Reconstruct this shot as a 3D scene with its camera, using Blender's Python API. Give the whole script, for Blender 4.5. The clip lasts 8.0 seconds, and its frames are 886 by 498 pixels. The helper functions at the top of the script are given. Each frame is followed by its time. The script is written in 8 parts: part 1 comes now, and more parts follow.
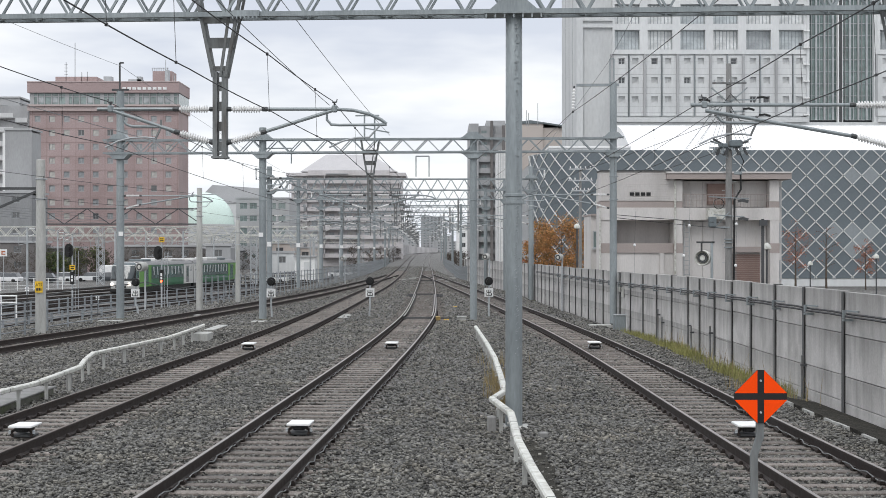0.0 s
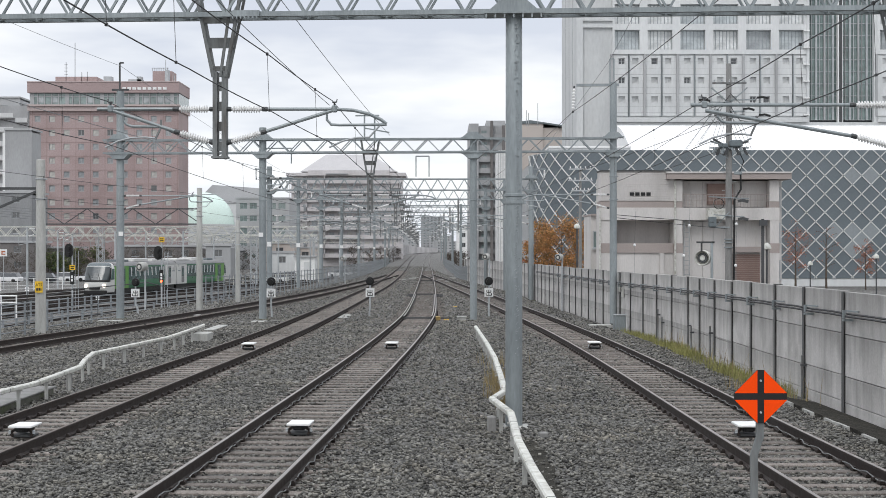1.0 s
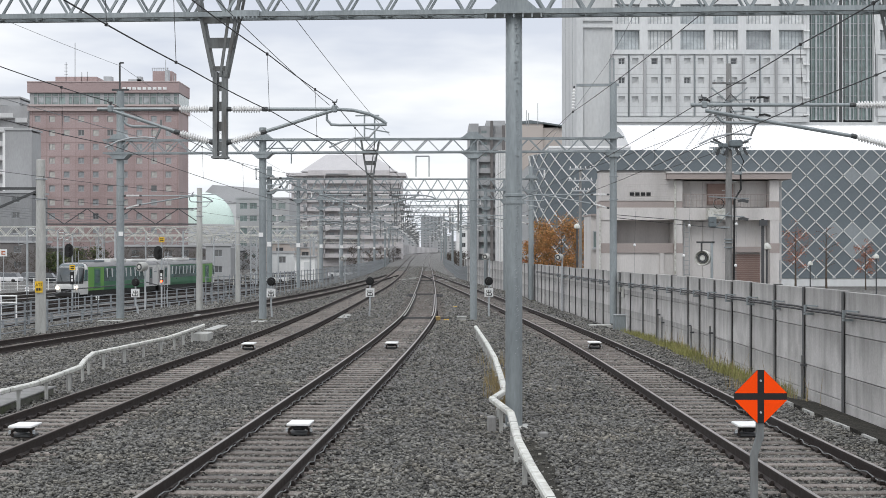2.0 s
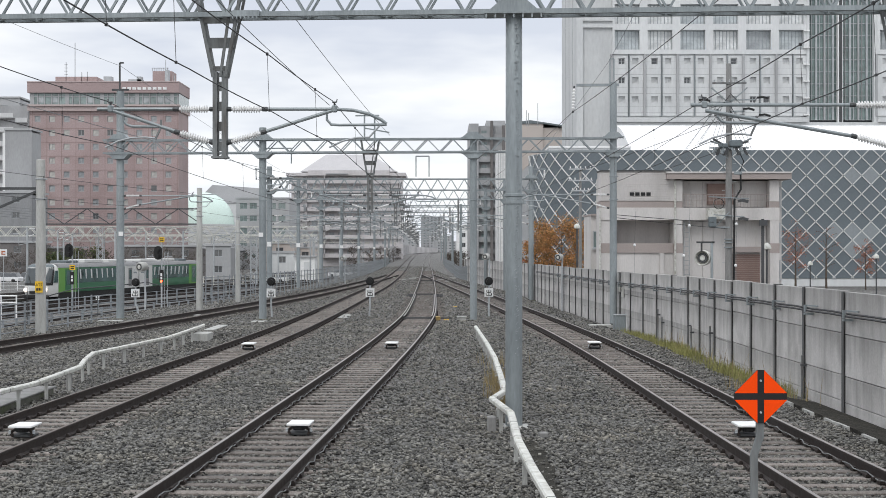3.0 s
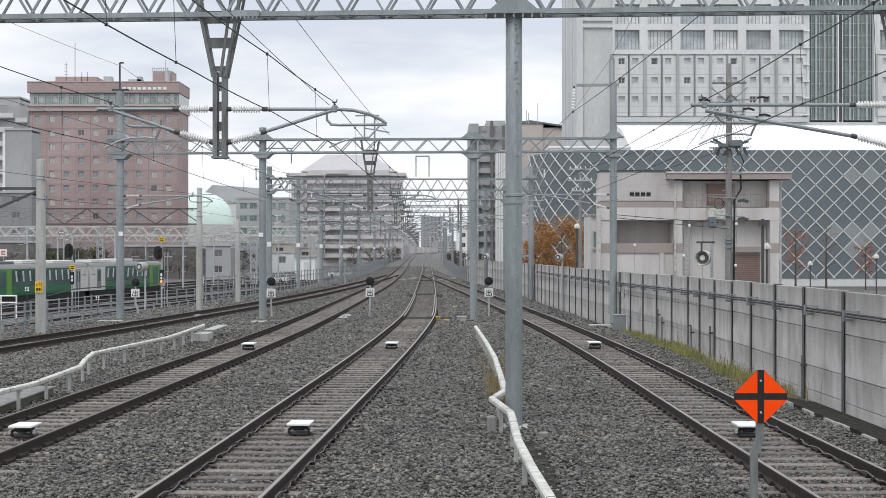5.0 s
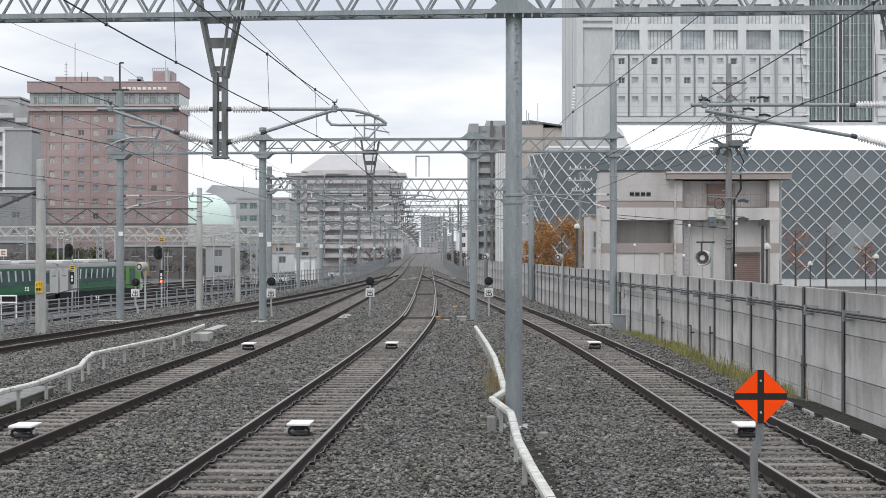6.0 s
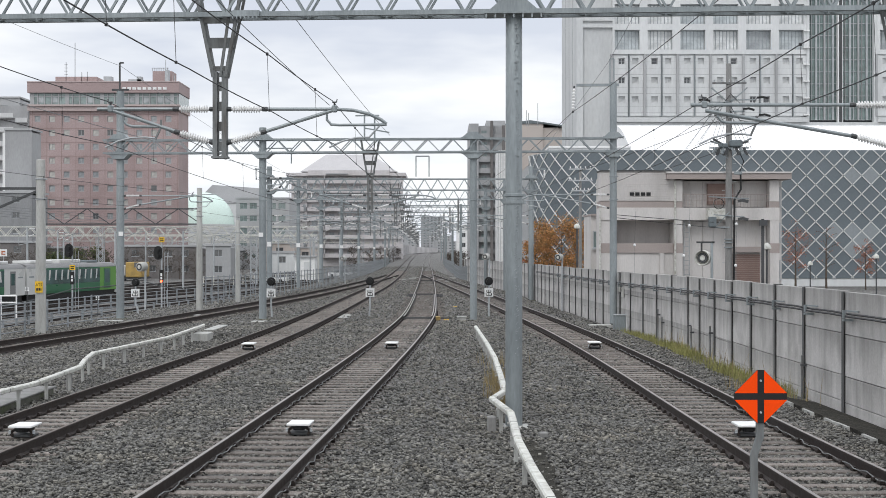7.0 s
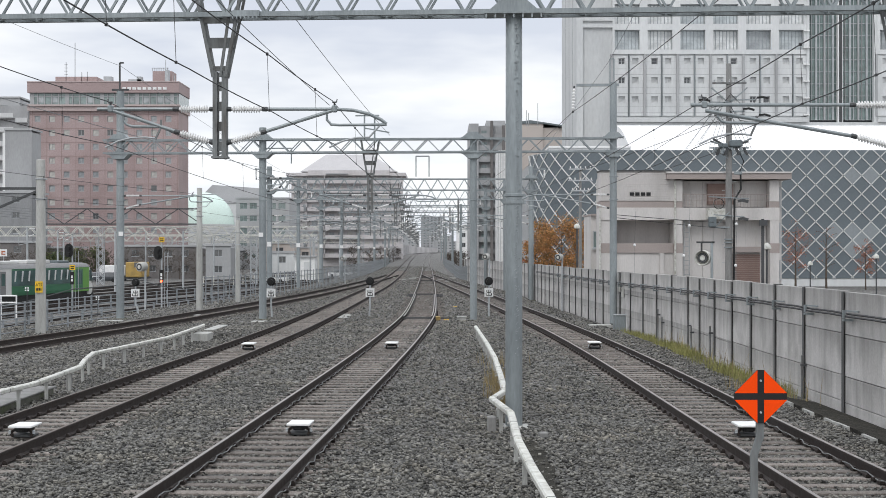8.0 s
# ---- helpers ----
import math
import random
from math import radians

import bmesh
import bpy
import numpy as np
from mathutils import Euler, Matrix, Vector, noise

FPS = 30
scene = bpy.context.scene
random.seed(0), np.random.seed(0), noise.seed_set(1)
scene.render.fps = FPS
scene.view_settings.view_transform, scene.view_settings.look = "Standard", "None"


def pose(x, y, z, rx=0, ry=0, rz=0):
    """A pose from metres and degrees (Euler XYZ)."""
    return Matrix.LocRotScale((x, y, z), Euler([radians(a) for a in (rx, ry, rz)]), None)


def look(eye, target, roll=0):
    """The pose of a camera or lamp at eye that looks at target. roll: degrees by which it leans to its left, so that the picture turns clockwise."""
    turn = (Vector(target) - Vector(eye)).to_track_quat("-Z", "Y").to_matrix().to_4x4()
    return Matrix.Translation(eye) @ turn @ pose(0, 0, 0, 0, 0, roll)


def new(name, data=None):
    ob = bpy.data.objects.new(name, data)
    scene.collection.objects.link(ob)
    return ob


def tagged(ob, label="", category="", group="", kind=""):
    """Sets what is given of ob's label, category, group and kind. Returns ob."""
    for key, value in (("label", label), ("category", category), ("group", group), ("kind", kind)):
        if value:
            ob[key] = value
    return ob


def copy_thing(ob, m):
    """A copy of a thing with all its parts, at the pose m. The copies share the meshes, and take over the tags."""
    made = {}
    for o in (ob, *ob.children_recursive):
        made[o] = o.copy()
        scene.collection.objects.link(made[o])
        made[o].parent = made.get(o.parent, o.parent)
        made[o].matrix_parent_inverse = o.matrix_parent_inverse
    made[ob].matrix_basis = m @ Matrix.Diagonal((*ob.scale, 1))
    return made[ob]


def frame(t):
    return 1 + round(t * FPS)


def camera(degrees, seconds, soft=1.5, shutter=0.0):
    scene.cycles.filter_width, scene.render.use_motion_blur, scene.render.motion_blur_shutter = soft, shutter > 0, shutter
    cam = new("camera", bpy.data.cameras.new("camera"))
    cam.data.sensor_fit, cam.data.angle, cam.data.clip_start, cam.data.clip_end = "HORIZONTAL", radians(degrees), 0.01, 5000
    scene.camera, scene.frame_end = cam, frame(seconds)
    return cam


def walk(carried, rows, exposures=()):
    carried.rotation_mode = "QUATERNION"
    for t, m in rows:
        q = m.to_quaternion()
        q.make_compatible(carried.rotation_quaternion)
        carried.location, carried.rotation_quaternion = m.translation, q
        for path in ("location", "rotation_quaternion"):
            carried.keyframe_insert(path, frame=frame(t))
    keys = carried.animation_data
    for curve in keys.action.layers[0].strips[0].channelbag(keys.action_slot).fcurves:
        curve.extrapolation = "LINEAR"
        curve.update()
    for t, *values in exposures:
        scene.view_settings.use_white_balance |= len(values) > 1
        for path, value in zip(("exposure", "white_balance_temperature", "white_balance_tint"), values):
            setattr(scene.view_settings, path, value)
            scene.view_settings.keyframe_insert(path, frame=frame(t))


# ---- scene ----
cam = camera(35.09, 8.0, soft=0.85)
walk(cam, [(0.0, pose(0, 0, 3.05, 90.09, 0, 0)), (8.0, pose(0, 0, 3.05, 90.09, 0, 0))], exposures=[(0.0, 0.43), (8.0, 0.43)])

# ---- light: an overcast noon ----
world = bpy.data.worlds.new("overcast_sky")
scene.world = world
world.use_nodes = True
wn, wl = world.node_tree.nodes, world.node_tree.links
wn.clear()
w_out = wn.new("ShaderNodeOutputWorld")
w_bg = wn.new("ShaderNodeBackground")
w_sky = wn.new("ShaderNodeTexSky")
w_sky.sky_type, w_sky.sun_disc = "NISHITA", False
w_sky.sun_elevation, w_sky.sun_rotation = radians(42), radians(200)
w_dim = wn.new("ShaderNodeVectorMath")
w_dim.operation = "SCALE"
w_dim.inputs["Scale"].default_value = 0.1
w_co = wn.new("ShaderNodeTexCoord")
w_map = wn.new("ShaderNodeMapping")
w_map.inputs["Scale"].default_value = (2.2, 2.2, 9.0)
w_map.inputs["Location"].default_value = (0.62, 0.1, 0.35)
w_noise = wn.new("ShaderNodeTexNoise")
w_noise.inputs["Scale"].default_value = 1.6
w_noise.inputs["Detail"].default_value = 5
w_noise.inputs["Roughness"].default_value = 0.5
w_ramp = wn.new("ShaderNodeValToRGB")
w_ramp.color_ramp.elements[0].position, w_ramp.color_ramp.elements[0].color = 0.40, (0.685, 0.715, 0.79, 1)
w_ramp.color_ramp.elements[1].position, w_ramp.color_ramp.elements[1].color = 0.57, (1.0, 1.0, 1.0, 1)
w_mix = wn.new("ShaderNodeMixRGB")
w_mix.inputs["Fac"].default_value = 0.93
wl.new(w_co.outputs["Generated"], w_map.inputs["Vector"])
wl.new(w_map.outputs["Vector"], w_noise.inputs["Vector"])
wl.new(w_noise.outputs["Fac"], w_ramp.inputs["Fac"])
wl.new(w_sky.outputs["Color"], w_dim.inputs[0])
wl.new(w_dim.outputs["Vector"], w_mix.inputs["Color1"])
wl.new(w_ramp.outputs["Color"], w_mix.inputs["Color2"])
w_sep = wn.new("ShaderNodeSeparateXYZ")
w_height = wn.new("ShaderNodeValToRGB")
for i, (place, grey) in enumerate(((0.0, 0.70), (0.05, 0.67), (0.10, 0.61), (0.19, 0.61), (0.5, 0.80), (1.0, 0.95))):
    e = w_height.color_ramp.elements[i] if i < 2 else w_height.color_ramp.elements.new(place)
    e.position, e.color = place, (grey * 0.985, grey, grey * 1.02, 1)
w_lit = wn.new("ShaderNodeMixRGB")
w_lit.blend_type = "MULTIPLY"
w_lit.inputs["Fac"].default_value = 1
wl.new(w_co.outputs["Generated"], w_sep.inputs["Vector"])
wl.new(w_sep.outputs["Z"], w_height.inputs["Fac"])
wl.new(w_mix.outputs["Color"], w_lit.inputs["Color1"])
wl.new(w_height.outputs["Color"], w_lit.inputs["Color2"])
wl.new(w_lit.outputs["Color"], w_bg.inputs["Color"])
w_bg.inputs["Strength"].default_value = 1.3
wl.new(w_bg.outputs["Background"], w_out.inputs["Surface"])
sun = new("sun", bpy.data.lights.new("sun", "SUN"))
sun.data.energy, sun.data.angle, sun.data.color = 0.7, radians(25), (1.0, 0.985, 0.96)
sun.matrix_world = look((0, 0, 60), (18, 46, 0))


# ---- mesh and thing helpers ----
class Mesh:
    """Collects boxes, bars, tubes and prisms into one mesh."""

    def __init__(self):
        self.v, self.f = [], []

    def add(self, verts, faces):
        o = len(self.v)
        self.v += [tuple(p) for p in verts]
        self.f += [tuple(i + o for i in q) for q in faces]
        return self

    def box(self, x0, x1, y0, y1, z0, z1, b=0.0):
        if b <= 0:
            v = [(x, y, z) for z in (z0, z1) for x, y in ((x0, y0), (x1, y0), (x1, y1), (x0, y1))]
            return self.add(v, [(3, 2, 1, 0), (4, 5, 6, 7), (0, 1, 5, 4), (1, 2, 6, 5), (2, 3, 7, 6), (3, 0, 4, 7)])
        rings = []
        for z, i in ((z0, b), (z0 + b, 0), (z1 - b, 0), (z1, b)):
            c = b * 1.0
            a0, a1, c0, c1 = x0 + i, x1 - i, y0 + i, y1 - i
            rings.append([(a0 + c, c0, z), (a1 - c, c0, z), (a1, c0 + c, z), (a1, c1 - c, z), (a1 - c, c1, z), (a0 + c, c1, z), (a0, c1 - c, z), (a0, c0 + c, z)])
        return self.rings(rings)

    def rings(self, rings, caps=True, closed=False):
        n, k = len(rings[0]), len(rings)
        v = [p for r in rings for p in r]
        f = []
        for i in range(k if closed else k - 1):
            a, c = i * n, ((i + 1) % k) * n
            f += [(a + j, a + (j + 1) % n, c + (j + 1) % n, c + j) for j in range(n)]
        if caps and not closed:
            f += [tuple(range(n - 1, -1, -1)), tuple((k - 1) * n + j for j in range(n))]
        return self.add(v, f)

    def sweep(self, pts, profile, up=(0, 0, 1)):
        """A profile of (side, up) pairs carried along points."""
        pts, up, rings = [Vector(p) for p in pts], Vector(up), []
        for i, p in enumerate(pts):
            t = (pts[min(i + 1, len(pts) - 1)] - pts[max(i - 1, 0)]).normalized()
            u = up if abs(t.dot(up)) < 0.98 else Vector((0, 1, 0))
            s = t.cross(u).normalized()
            n = s.cross(t)
            rings.append([p + s * a + n * b for a, b in profile])
        return self.rings(rings)

    def bar(self, p, q, w, h=None):
        h = w if h is None else h
        return self.sweep([p, q], [(-w / 2, -h / 2), (w / 2, -h / 2), (w / 2, h / 2), (-w / 2, h / 2)])

    def tube(self, pts, r, n=8):
        return self.sweep(pts, [(r * math.cos(2 * math.pi * j / n), r * math.sin(2 * math.pi * j / n)) for j in range(n)])

    def lathe(self, p, profile, n=12, axis=(0, 0, 1)):
        """profile: (radius, way along the axis) pairs from the point p."""
        a = Vector(axis).normalized()
        s = a.cross(Vector((0, 1, 0)) if abs(a.y) < 0.9 else Vector((1, 0, 0))).normalized()
        t = a.cross(s)
        p = Vector(p)
        return self.rings([[p + a * h + (s * math.cos(2 * math.pi * j / n) + t * math.sin(2 * math.pi * j / n)) * r for j in range(n)] for r, h in profile])

    def prism(self, outline, y0, y1):
        """An outline of (x, z) pairs drawn out along y."""
        return self.rings([[(x, y0, z) for x, z in outline], [(x, y1, z) for x, z in outline]])

    def data(self, name, material, smooth=False):
        me = bpy.data.meshes.new(name)
        me.from_pydata(self.v, [], self.f)
        if material:
            me.materials.append(material)
        bm = bmesh.new()
        bm.from_mesh(me)
        bmesh.ops.recalc_face_normals(bm, faces=bm.faces)
        bm.to_mesh(me)
        bm.free()
        if smooth:
            me.shade_smooth()
            me.set_sharp_from_angle(angle=radians(38))
        return me


def world_of(ob):
    m = ob.matrix_parent_inverse @ ob.matrix_basis
    return world_of(ob.parent) @ m if ob.parent else ob.matrix_basis.copy()


def part(name, mesh, material, parent=None, label="", smooth=False, kind="", at=None, own=False):
    """One mesh under a thing or part. Its coordinates are the world's, or with own=True those of its parent."""
    data = mesh.data(name, material, smooth) if isinstance(mesh, Mesh) else mesh
    ob = new(name, data)
    if parent:
        ob.parent = parent
        if not own:
            ob.matrix_parent_inverse = world_of(parent).inverted()
    if at:
        ob.matrix_basis = at
    return tagged(ob, label, kind=kind)


def thing(name, at, label, category, group="", kind="", turn=0):
    ob = new(name)
    ob.empty_display_size = 0.2
    ob.matrix_basis = pose(*at, 0, 0, turn)
    return tagged(ob, label, category, group, kind)


def interp(rows, y):
    """The value at y in rows of (y, value), eased between them."""
    ys, vs = [r[0] for r in rows], [r[1] for r in rows]
    if y <= ys[0]:
        return vs[0] + (vs[1] - vs[0]) / (ys[1] - ys[0]) * (y - ys[0])
    if y >= ys[-1]:
        return vs[-1]
    i = max(k for k in range(len(ys)) if ys[k] <= y)
    i = min(i, len(ys) - 2)

    def slope(k):
        if k <= 0:
            return (vs[1] - vs[0]) / (ys[1] - ys[0])
        if k >= len(ys) - 1:
            return (vs[-1] - vs[-2]) / (ys[-1] - ys[-2])
        return (vs[k + 1] - vs[k - 1]) / (ys[k + 1] - ys[k - 1])

    w = ys[i + 1] - ys[i]
    t = (y - ys[i]) / w
    h = (2 * t ** 3 - 3 * t * t + 1, t ** 3 - 2 * t * t + t, -2 * t ** 3 + 3 * t * t, t ** 3 - t * t)
    return h[0] * vs[i] + h[1] * w * slope(i) + h[2] * vs[i + 1] + h[3] * w * slope(i + 1)


# ---- materials ----
def paint(name, color, rough=0.6, metal=0.0, scale=3.0, var=0.18, fine=40.0, fvar=0.15, bump=0.15, dist=0.01, dirt=None, dirt_amount=0.4, rnd=0.0, streak=1.0, kind="ShaderNodeTexNoise", emit=0.0, spec=0.4, world_space=False):
    """A surface with broad stains, fine grain, bump and a little difference from piece to piece."""
    m = bpy.data.materials.new(name)
    m.use_nodes = True
    n, l = m.node_tree.nodes, m.node_tree.links
    b = n["Principled BSDF"]
    b.inputs["Metallic"].default_value = metal
    b.inputs["Specular IOR Level"].default_value = spec
    if world_space:
        src = n.new("ShaderNodeNewGeometry").outputs["Position"]
    else:
        src = n.new("ShaderNodeTexCoord").outputs["Object"]
    mp = n.new("ShaderNodeMapping")
    mp.inputs["Scale"].default_value = (1, 1, 1 / streak)
    l.new(src, mp.inputs["Vector"])
    broad = n.new("ShaderNodeTexNoise")
    broad.inputs["Scale"].default_value, broad.inputs["Detail"].default_value = scale, 5
    l.new(mp.outputs["Vector"], broad.inputs["Vector"])
    grain = n.new(kind)
    grain.inputs["Scale"].default_value = fine
    l.new(mp.outputs["Vector"], grain.inputs["Vector"])
    g_out = grain.outputs["Fac"] if kind == "ShaderNodeTexNoise" else grain.outputs["Distance"]

    def mul(a, lo, hi, f0=0.3, f1=0.7):
        r = n.new("ShaderNodeMapRange")
        r.inputs["From Min"].default_value, r.inputs["From Max"].default_value = f0, f1
        r.inputs["To Min"].default_value, r.inputs["To Max"].default_value = lo, hi
        l.new(a, r.inputs["Value"])
        return r.outputs["Result"]

    def times(a, c):
        t = n.new("ShaderNodeMath")
        t.operation = "MULTIPLY"
        l.new(a, t.inputs[0])
        l.new(c, t.inputs[1])
        return t.outputs["Value"]

    k = times(mul(broad.outputs["Fac"], 1 - var, 1 + var), mul(g_out, 1 - fvar, 1 + fvar, *((0.3, 0.7) if kind == "ShaderNodeTexNoise" else (0.0, 0.7))))
    if rnd:
        info = n.new("ShaderNodeObjectInfo")
        k = times(k, mul(info.outputs["Random"], 1 - rnd, 1 + rnd, 0, 1))
    base = n.new("ShaderNodeMixRGB")
    base.inputs["Color1"].default_value = (*color, 1)
    base.inputs["Color2"].default_value = (*(dirt or color), 1)
    if dirt:
        d_noise = n.new("ShaderNodeTexNoise")
        d_noise.inputs["Scale"].default_value, d_noise.inputs["Detail"].default_value = scale * 2.3, 8
        l.new(mp.outputs["Vector"], d_noise.inputs["Vector"])
        l.new(mul(d_noise.outputs["Fac"], 0, dirt_amount * 2, 0.45, 0.75), base.inputs["Fac"])
    else:
        base.inputs["Fac"].default_value = 0
    s = n.new("ShaderNodeVectorMath")
    s.operation = "SCALE"
    l.new(base.outputs["Color"], s.inputs[0])
    l.new(k, s.inputs["Scale"])
    l.new(s.outputs["Vector"], b.inputs["Base Color"])
    l.new(mul(broad.outputs["Fac"], max(rough - 0.1, 0.02), min(rough + 0.1, 1)), b.inputs["Roughness"])
    if bump:
        bp = n.new("ShaderNodeBump")
        bp.inputs["Strength"].default_value, bp.inputs["Distance"].default_value = bump, dist
        l.new(g_out, bp.inputs["Height"])
        l.new(bp.outputs["Normal"], b.inputs["Normal"])
    if emit:
        b.inputs["Emission Color"].default_value, b.inputs["Emission Strength"].default_value = (*color, 1), emit
    return m


def glass(name, color, rough=0.06):
    m = paint(name, color, rough, 0.0, 0.35, 0.35, 2.0, 0.1, 0.0, spec=0.8)
    return m


def ballast_material(name, color, size):
    """Crushed stone: cells of stone with their own greys, dark between."""
    m = bpy.data.materials.new(name)
    m.use_nodes = True
    n, l = m.node_tree.nodes, m.node_tree.links
    b = n["Principled BSDF"]
    b.inputs["Roughness"].default_value = 0.7
    b.inputs["Specular IOR Level"].default_value = 0.5
    pos = n.new("ShaderNodeNewGeometry").outputs["Position"]
    cell = n.new("ShaderNodeTexVoronoi")
    cell.inputs["Scale"].default_value = 1 / size
    l.new(pos, cell.inputs["Vector"])
    bw = n.new("ShaderNodeRGBToBW")
    l.new(cell.outputs["Color"], bw.inputs["Color"])
    tone = n.new("ShaderNodeValToRGB")
    tone.color_ramp.elements[0].position, tone.color_ramp.elements[0].color = 0.15, (*[c * 0.45 for c in color], 1)
    tone.color_ramp.elements[1].position, tone.color_ramp.elements[1].color = 0.9, (*[c * 1.75 for c in color], 1)
    l.new(bw.outputs["Val"], tone.inputs["Fac"])
    stain = n.new("ShaderNodeTexNoise")
    stain.inputs["Scale"].default_value, stain.inputs["Detail"].default_value = 0.45, 6
    l.new(pos, stain.inputs["Vector"])
    r = n.new("ShaderNodeMapRange")
    r.inputs["From Min"].default_value, r.inputs["From Max"].default_value = 0.3, 0.7
    r.inputs["To Min"].default_value, r.inputs["To Max"].default_value = 0.75, 1.25
    l.new(stain.outputs["Fac"], r.inputs["Value"])
    clump = n.new("ShaderNodeTexNoise")
    clump.inputs["Scale"].default_value, clump.inputs["Detail"].default_value, clump.inputs["Roughness"].default_value = 4.5, 6, 0.75
    l.new(pos, clump.inputs["Vector"])
    r2 = n.new("ShaderNodeMapRange")
    r2.inputs["From Min"].default_value, r2.inputs["From Max"].default_value = 0.34, 0.66
    r2.inputs["To Min"].default_value, r2.inputs["To Max"].default_value = 0.35, 1.75
    l.new(clump.outputs["Fac"], r2.inputs["Value"])
    both = n.new("ShaderNodeMath")
    both.operation = "MULTIPLY"
    l.new(r.outputs["Result"], both.inputs[0])
    l.new(r2.outputs["Result"], both.inputs[1])
    s = n.new("ShaderNodeVectorMath")
    s.operation = "SCALE"
    l.new(tone.outputs["Color"], s.inputs[0])
    l.new(both.outputs["Value"], s.inputs["Scale"])
    l.new(s.outputs["Vector"], b.inputs["Base Color"])
    bp = n.new("ShaderNodeBump")
    bp.invert = True
    bp.inputs["Strength"].default_value, bp.inputs["Distance"].default_value = 1.0, 0.05
    l.new(cell.outputs["Distance"], bp.inputs["Height"])
    l.new(bp.outputs["Normal"], b.inputs["Normal"])
    return m


BALLAST = ballast_material("crushed_stone", (0.112, 0.109, 0.102), 0.055)
STONE = paint("ballast_stone", (0.09, 0.0875, 0.0815), 0.68, 0, 0.35, 0.22, 90, 0.25, 0.3, 0.004, (0.108, 0.1, 0.086), 0.5, spec=0.65)


def vary_islands(m, lo, hi, tint=(1.1, 1.0, 0.9)):
    """Gives each loose piece of a joined mesh its own tone."""
    n, l = m.node_tree.nodes, m.node_tree.links
    b = n["Principled BSDF"]
    old = b.inputs["Base Color"].links[0].from_socket
    geo = n.new("ShaderNodeNewGeometry")
    ramp = n.new("ShaderNodeValToRGB")
    ramp.color_ramp.elements[0].color = (*lo, 1) if isinstance(lo, tuple) else (lo, lo, lo, 1)
    ramp.color_ramp.elements[1].color = (hi * tint[0], hi * tint[1], hi * tint[2], 1)
    mix = n.new("ShaderNodeMixRGB")
    mix.blend_type = "MULTIPLY"
    mix.inputs["Fac"].default_value = 1
    l.new(geo.outputs["Random Per Island"], ramp.inputs["Fac"])
    l.new(old, mix.inputs["Color1"])
    l.new(ramp.outputs["Color"], mix.inputs["Color2"])
    l.new(mix.outputs["Color"], b.inputs["Base Color"])


vary_islands(STONE, 0.18, 2.75, (1.0, 1.0, 0.96))
SLEEPER = paint("weathered_sleeper", (0.2, 0.178, 0.162), 0.85, 0, 5, 0.25, 60, 0.3, 0.6, 0.006, (0.09, 0.072, 0.06), 0.45, rnd=0.3)
RAIL = paint("rusty_rail_side", (0.027, 0.019, 0.016), 0.7, 0.0, 8, 0.3, 90, 0.25, 0.3, 0.002)
RAILTOP = paint("worn_rail_head", (0.30, 0.275, 0.255), 0.4, 0.5, 4, 0.2, 60, 0.15, 0.0)
RUSTTOP = paint("rusty_rail_head", (0.10, 0.078, 0.066), 0.5, 0.2, 4, 0.25, 60, 0.2, 0.0)
CLIP = paint("rusty_clip", (0.03, 0.023, 0.02), 0.8, 0.0, 20, 0.3)
STEEL = paint("galvanised_steel", (0.28, 0.31, 0.318), 0.5, 0.25, 1.2, 0.16, 30, 0.1, 0.1, 0.002, (0.2, 0.225, 0.235), 0.4, streak=5)
STEELF = paint("pale_grey_steel", (0.40, 0.42, 0.43), 0.55, 0.1, 1.2, 0.16, 30, 0.1, 0.05, 0.002)
SCAR = paint("scraped_paint", (0.19, 0.215, 0.225), 0.7, 0.1, 5, 0.2)
FLAKE = paint("flaked_grey_paint", (0.15, 0.175, 0.185), 0.7, 0.1, 5, 0.2)
DARKSTEEL = paint("dark_steel", (0.075, 0.078, 0.08), 0.55, 0.3, 2, 0.2)
CONCRETE = paint("wall_concrete", (0.53, 0.515, 0.50), 0.85, 0, 0.9, 0.1, 35, 0.1, 0.2, 0.003, (0.36, 0.35, 0.335), 0.5, rnd=0.07, streak=1.5, world_space=True)
# Dark mottled colour for the bare soil and the strip along the wall.
DARKBED = paint("dark_ground", (0.034, 0.032, 0.027), 0.95, 0, 2.5, 0.4, 60, 0.45, 0.8, 0.02, (0.07, 0.066, 0.055), 0.5, spec=0.15)
OLDSTEEL = paint("weathered_grey_steel", (0.185, 0.195, 0.195), 0.65, 0.2, 3, 0.25, 30, 0.15, 0.1, 0.002, (0.11, 0.1, 0.09), 0.5, streak=5)
POLECON = paint("pole_concrete", (0.42, 0.42, 0.40), 0.85, 0, 2, 0.12, 40, 0.1, 0.1, 0.002, (0.28, 0.28, 0.26), 0.4, streak=6)
OLDCON = paint("old_pole_concrete", (0.235, 0.232, 0.225), 0.9, 0, 2, 0.15, 40, 0.12, 0.15, 0.003, (0.17, 0.17, 0.165), 0.5, streak=5)
WHITEP = paint("white_plastic", (0.60, 0.60, 0.56), 0.5, 0, 3, 0.08, 30, 0.04, 0.0, 0.002, (0.36, 0.35, 0.30), 0.55)
CERAMIC = paint("white_ceramic", (0.78, 0.78, 0.77), 0.25, 0, 5, 0.08, 30, 0.05, 0.0, dirt=(0.5, 0.49, 0.46), dirt_amount=0.3)
WIRE = paint("wire", (0.05, 0.05, 0.052), 0.6, 0.3, 5, 0.1)
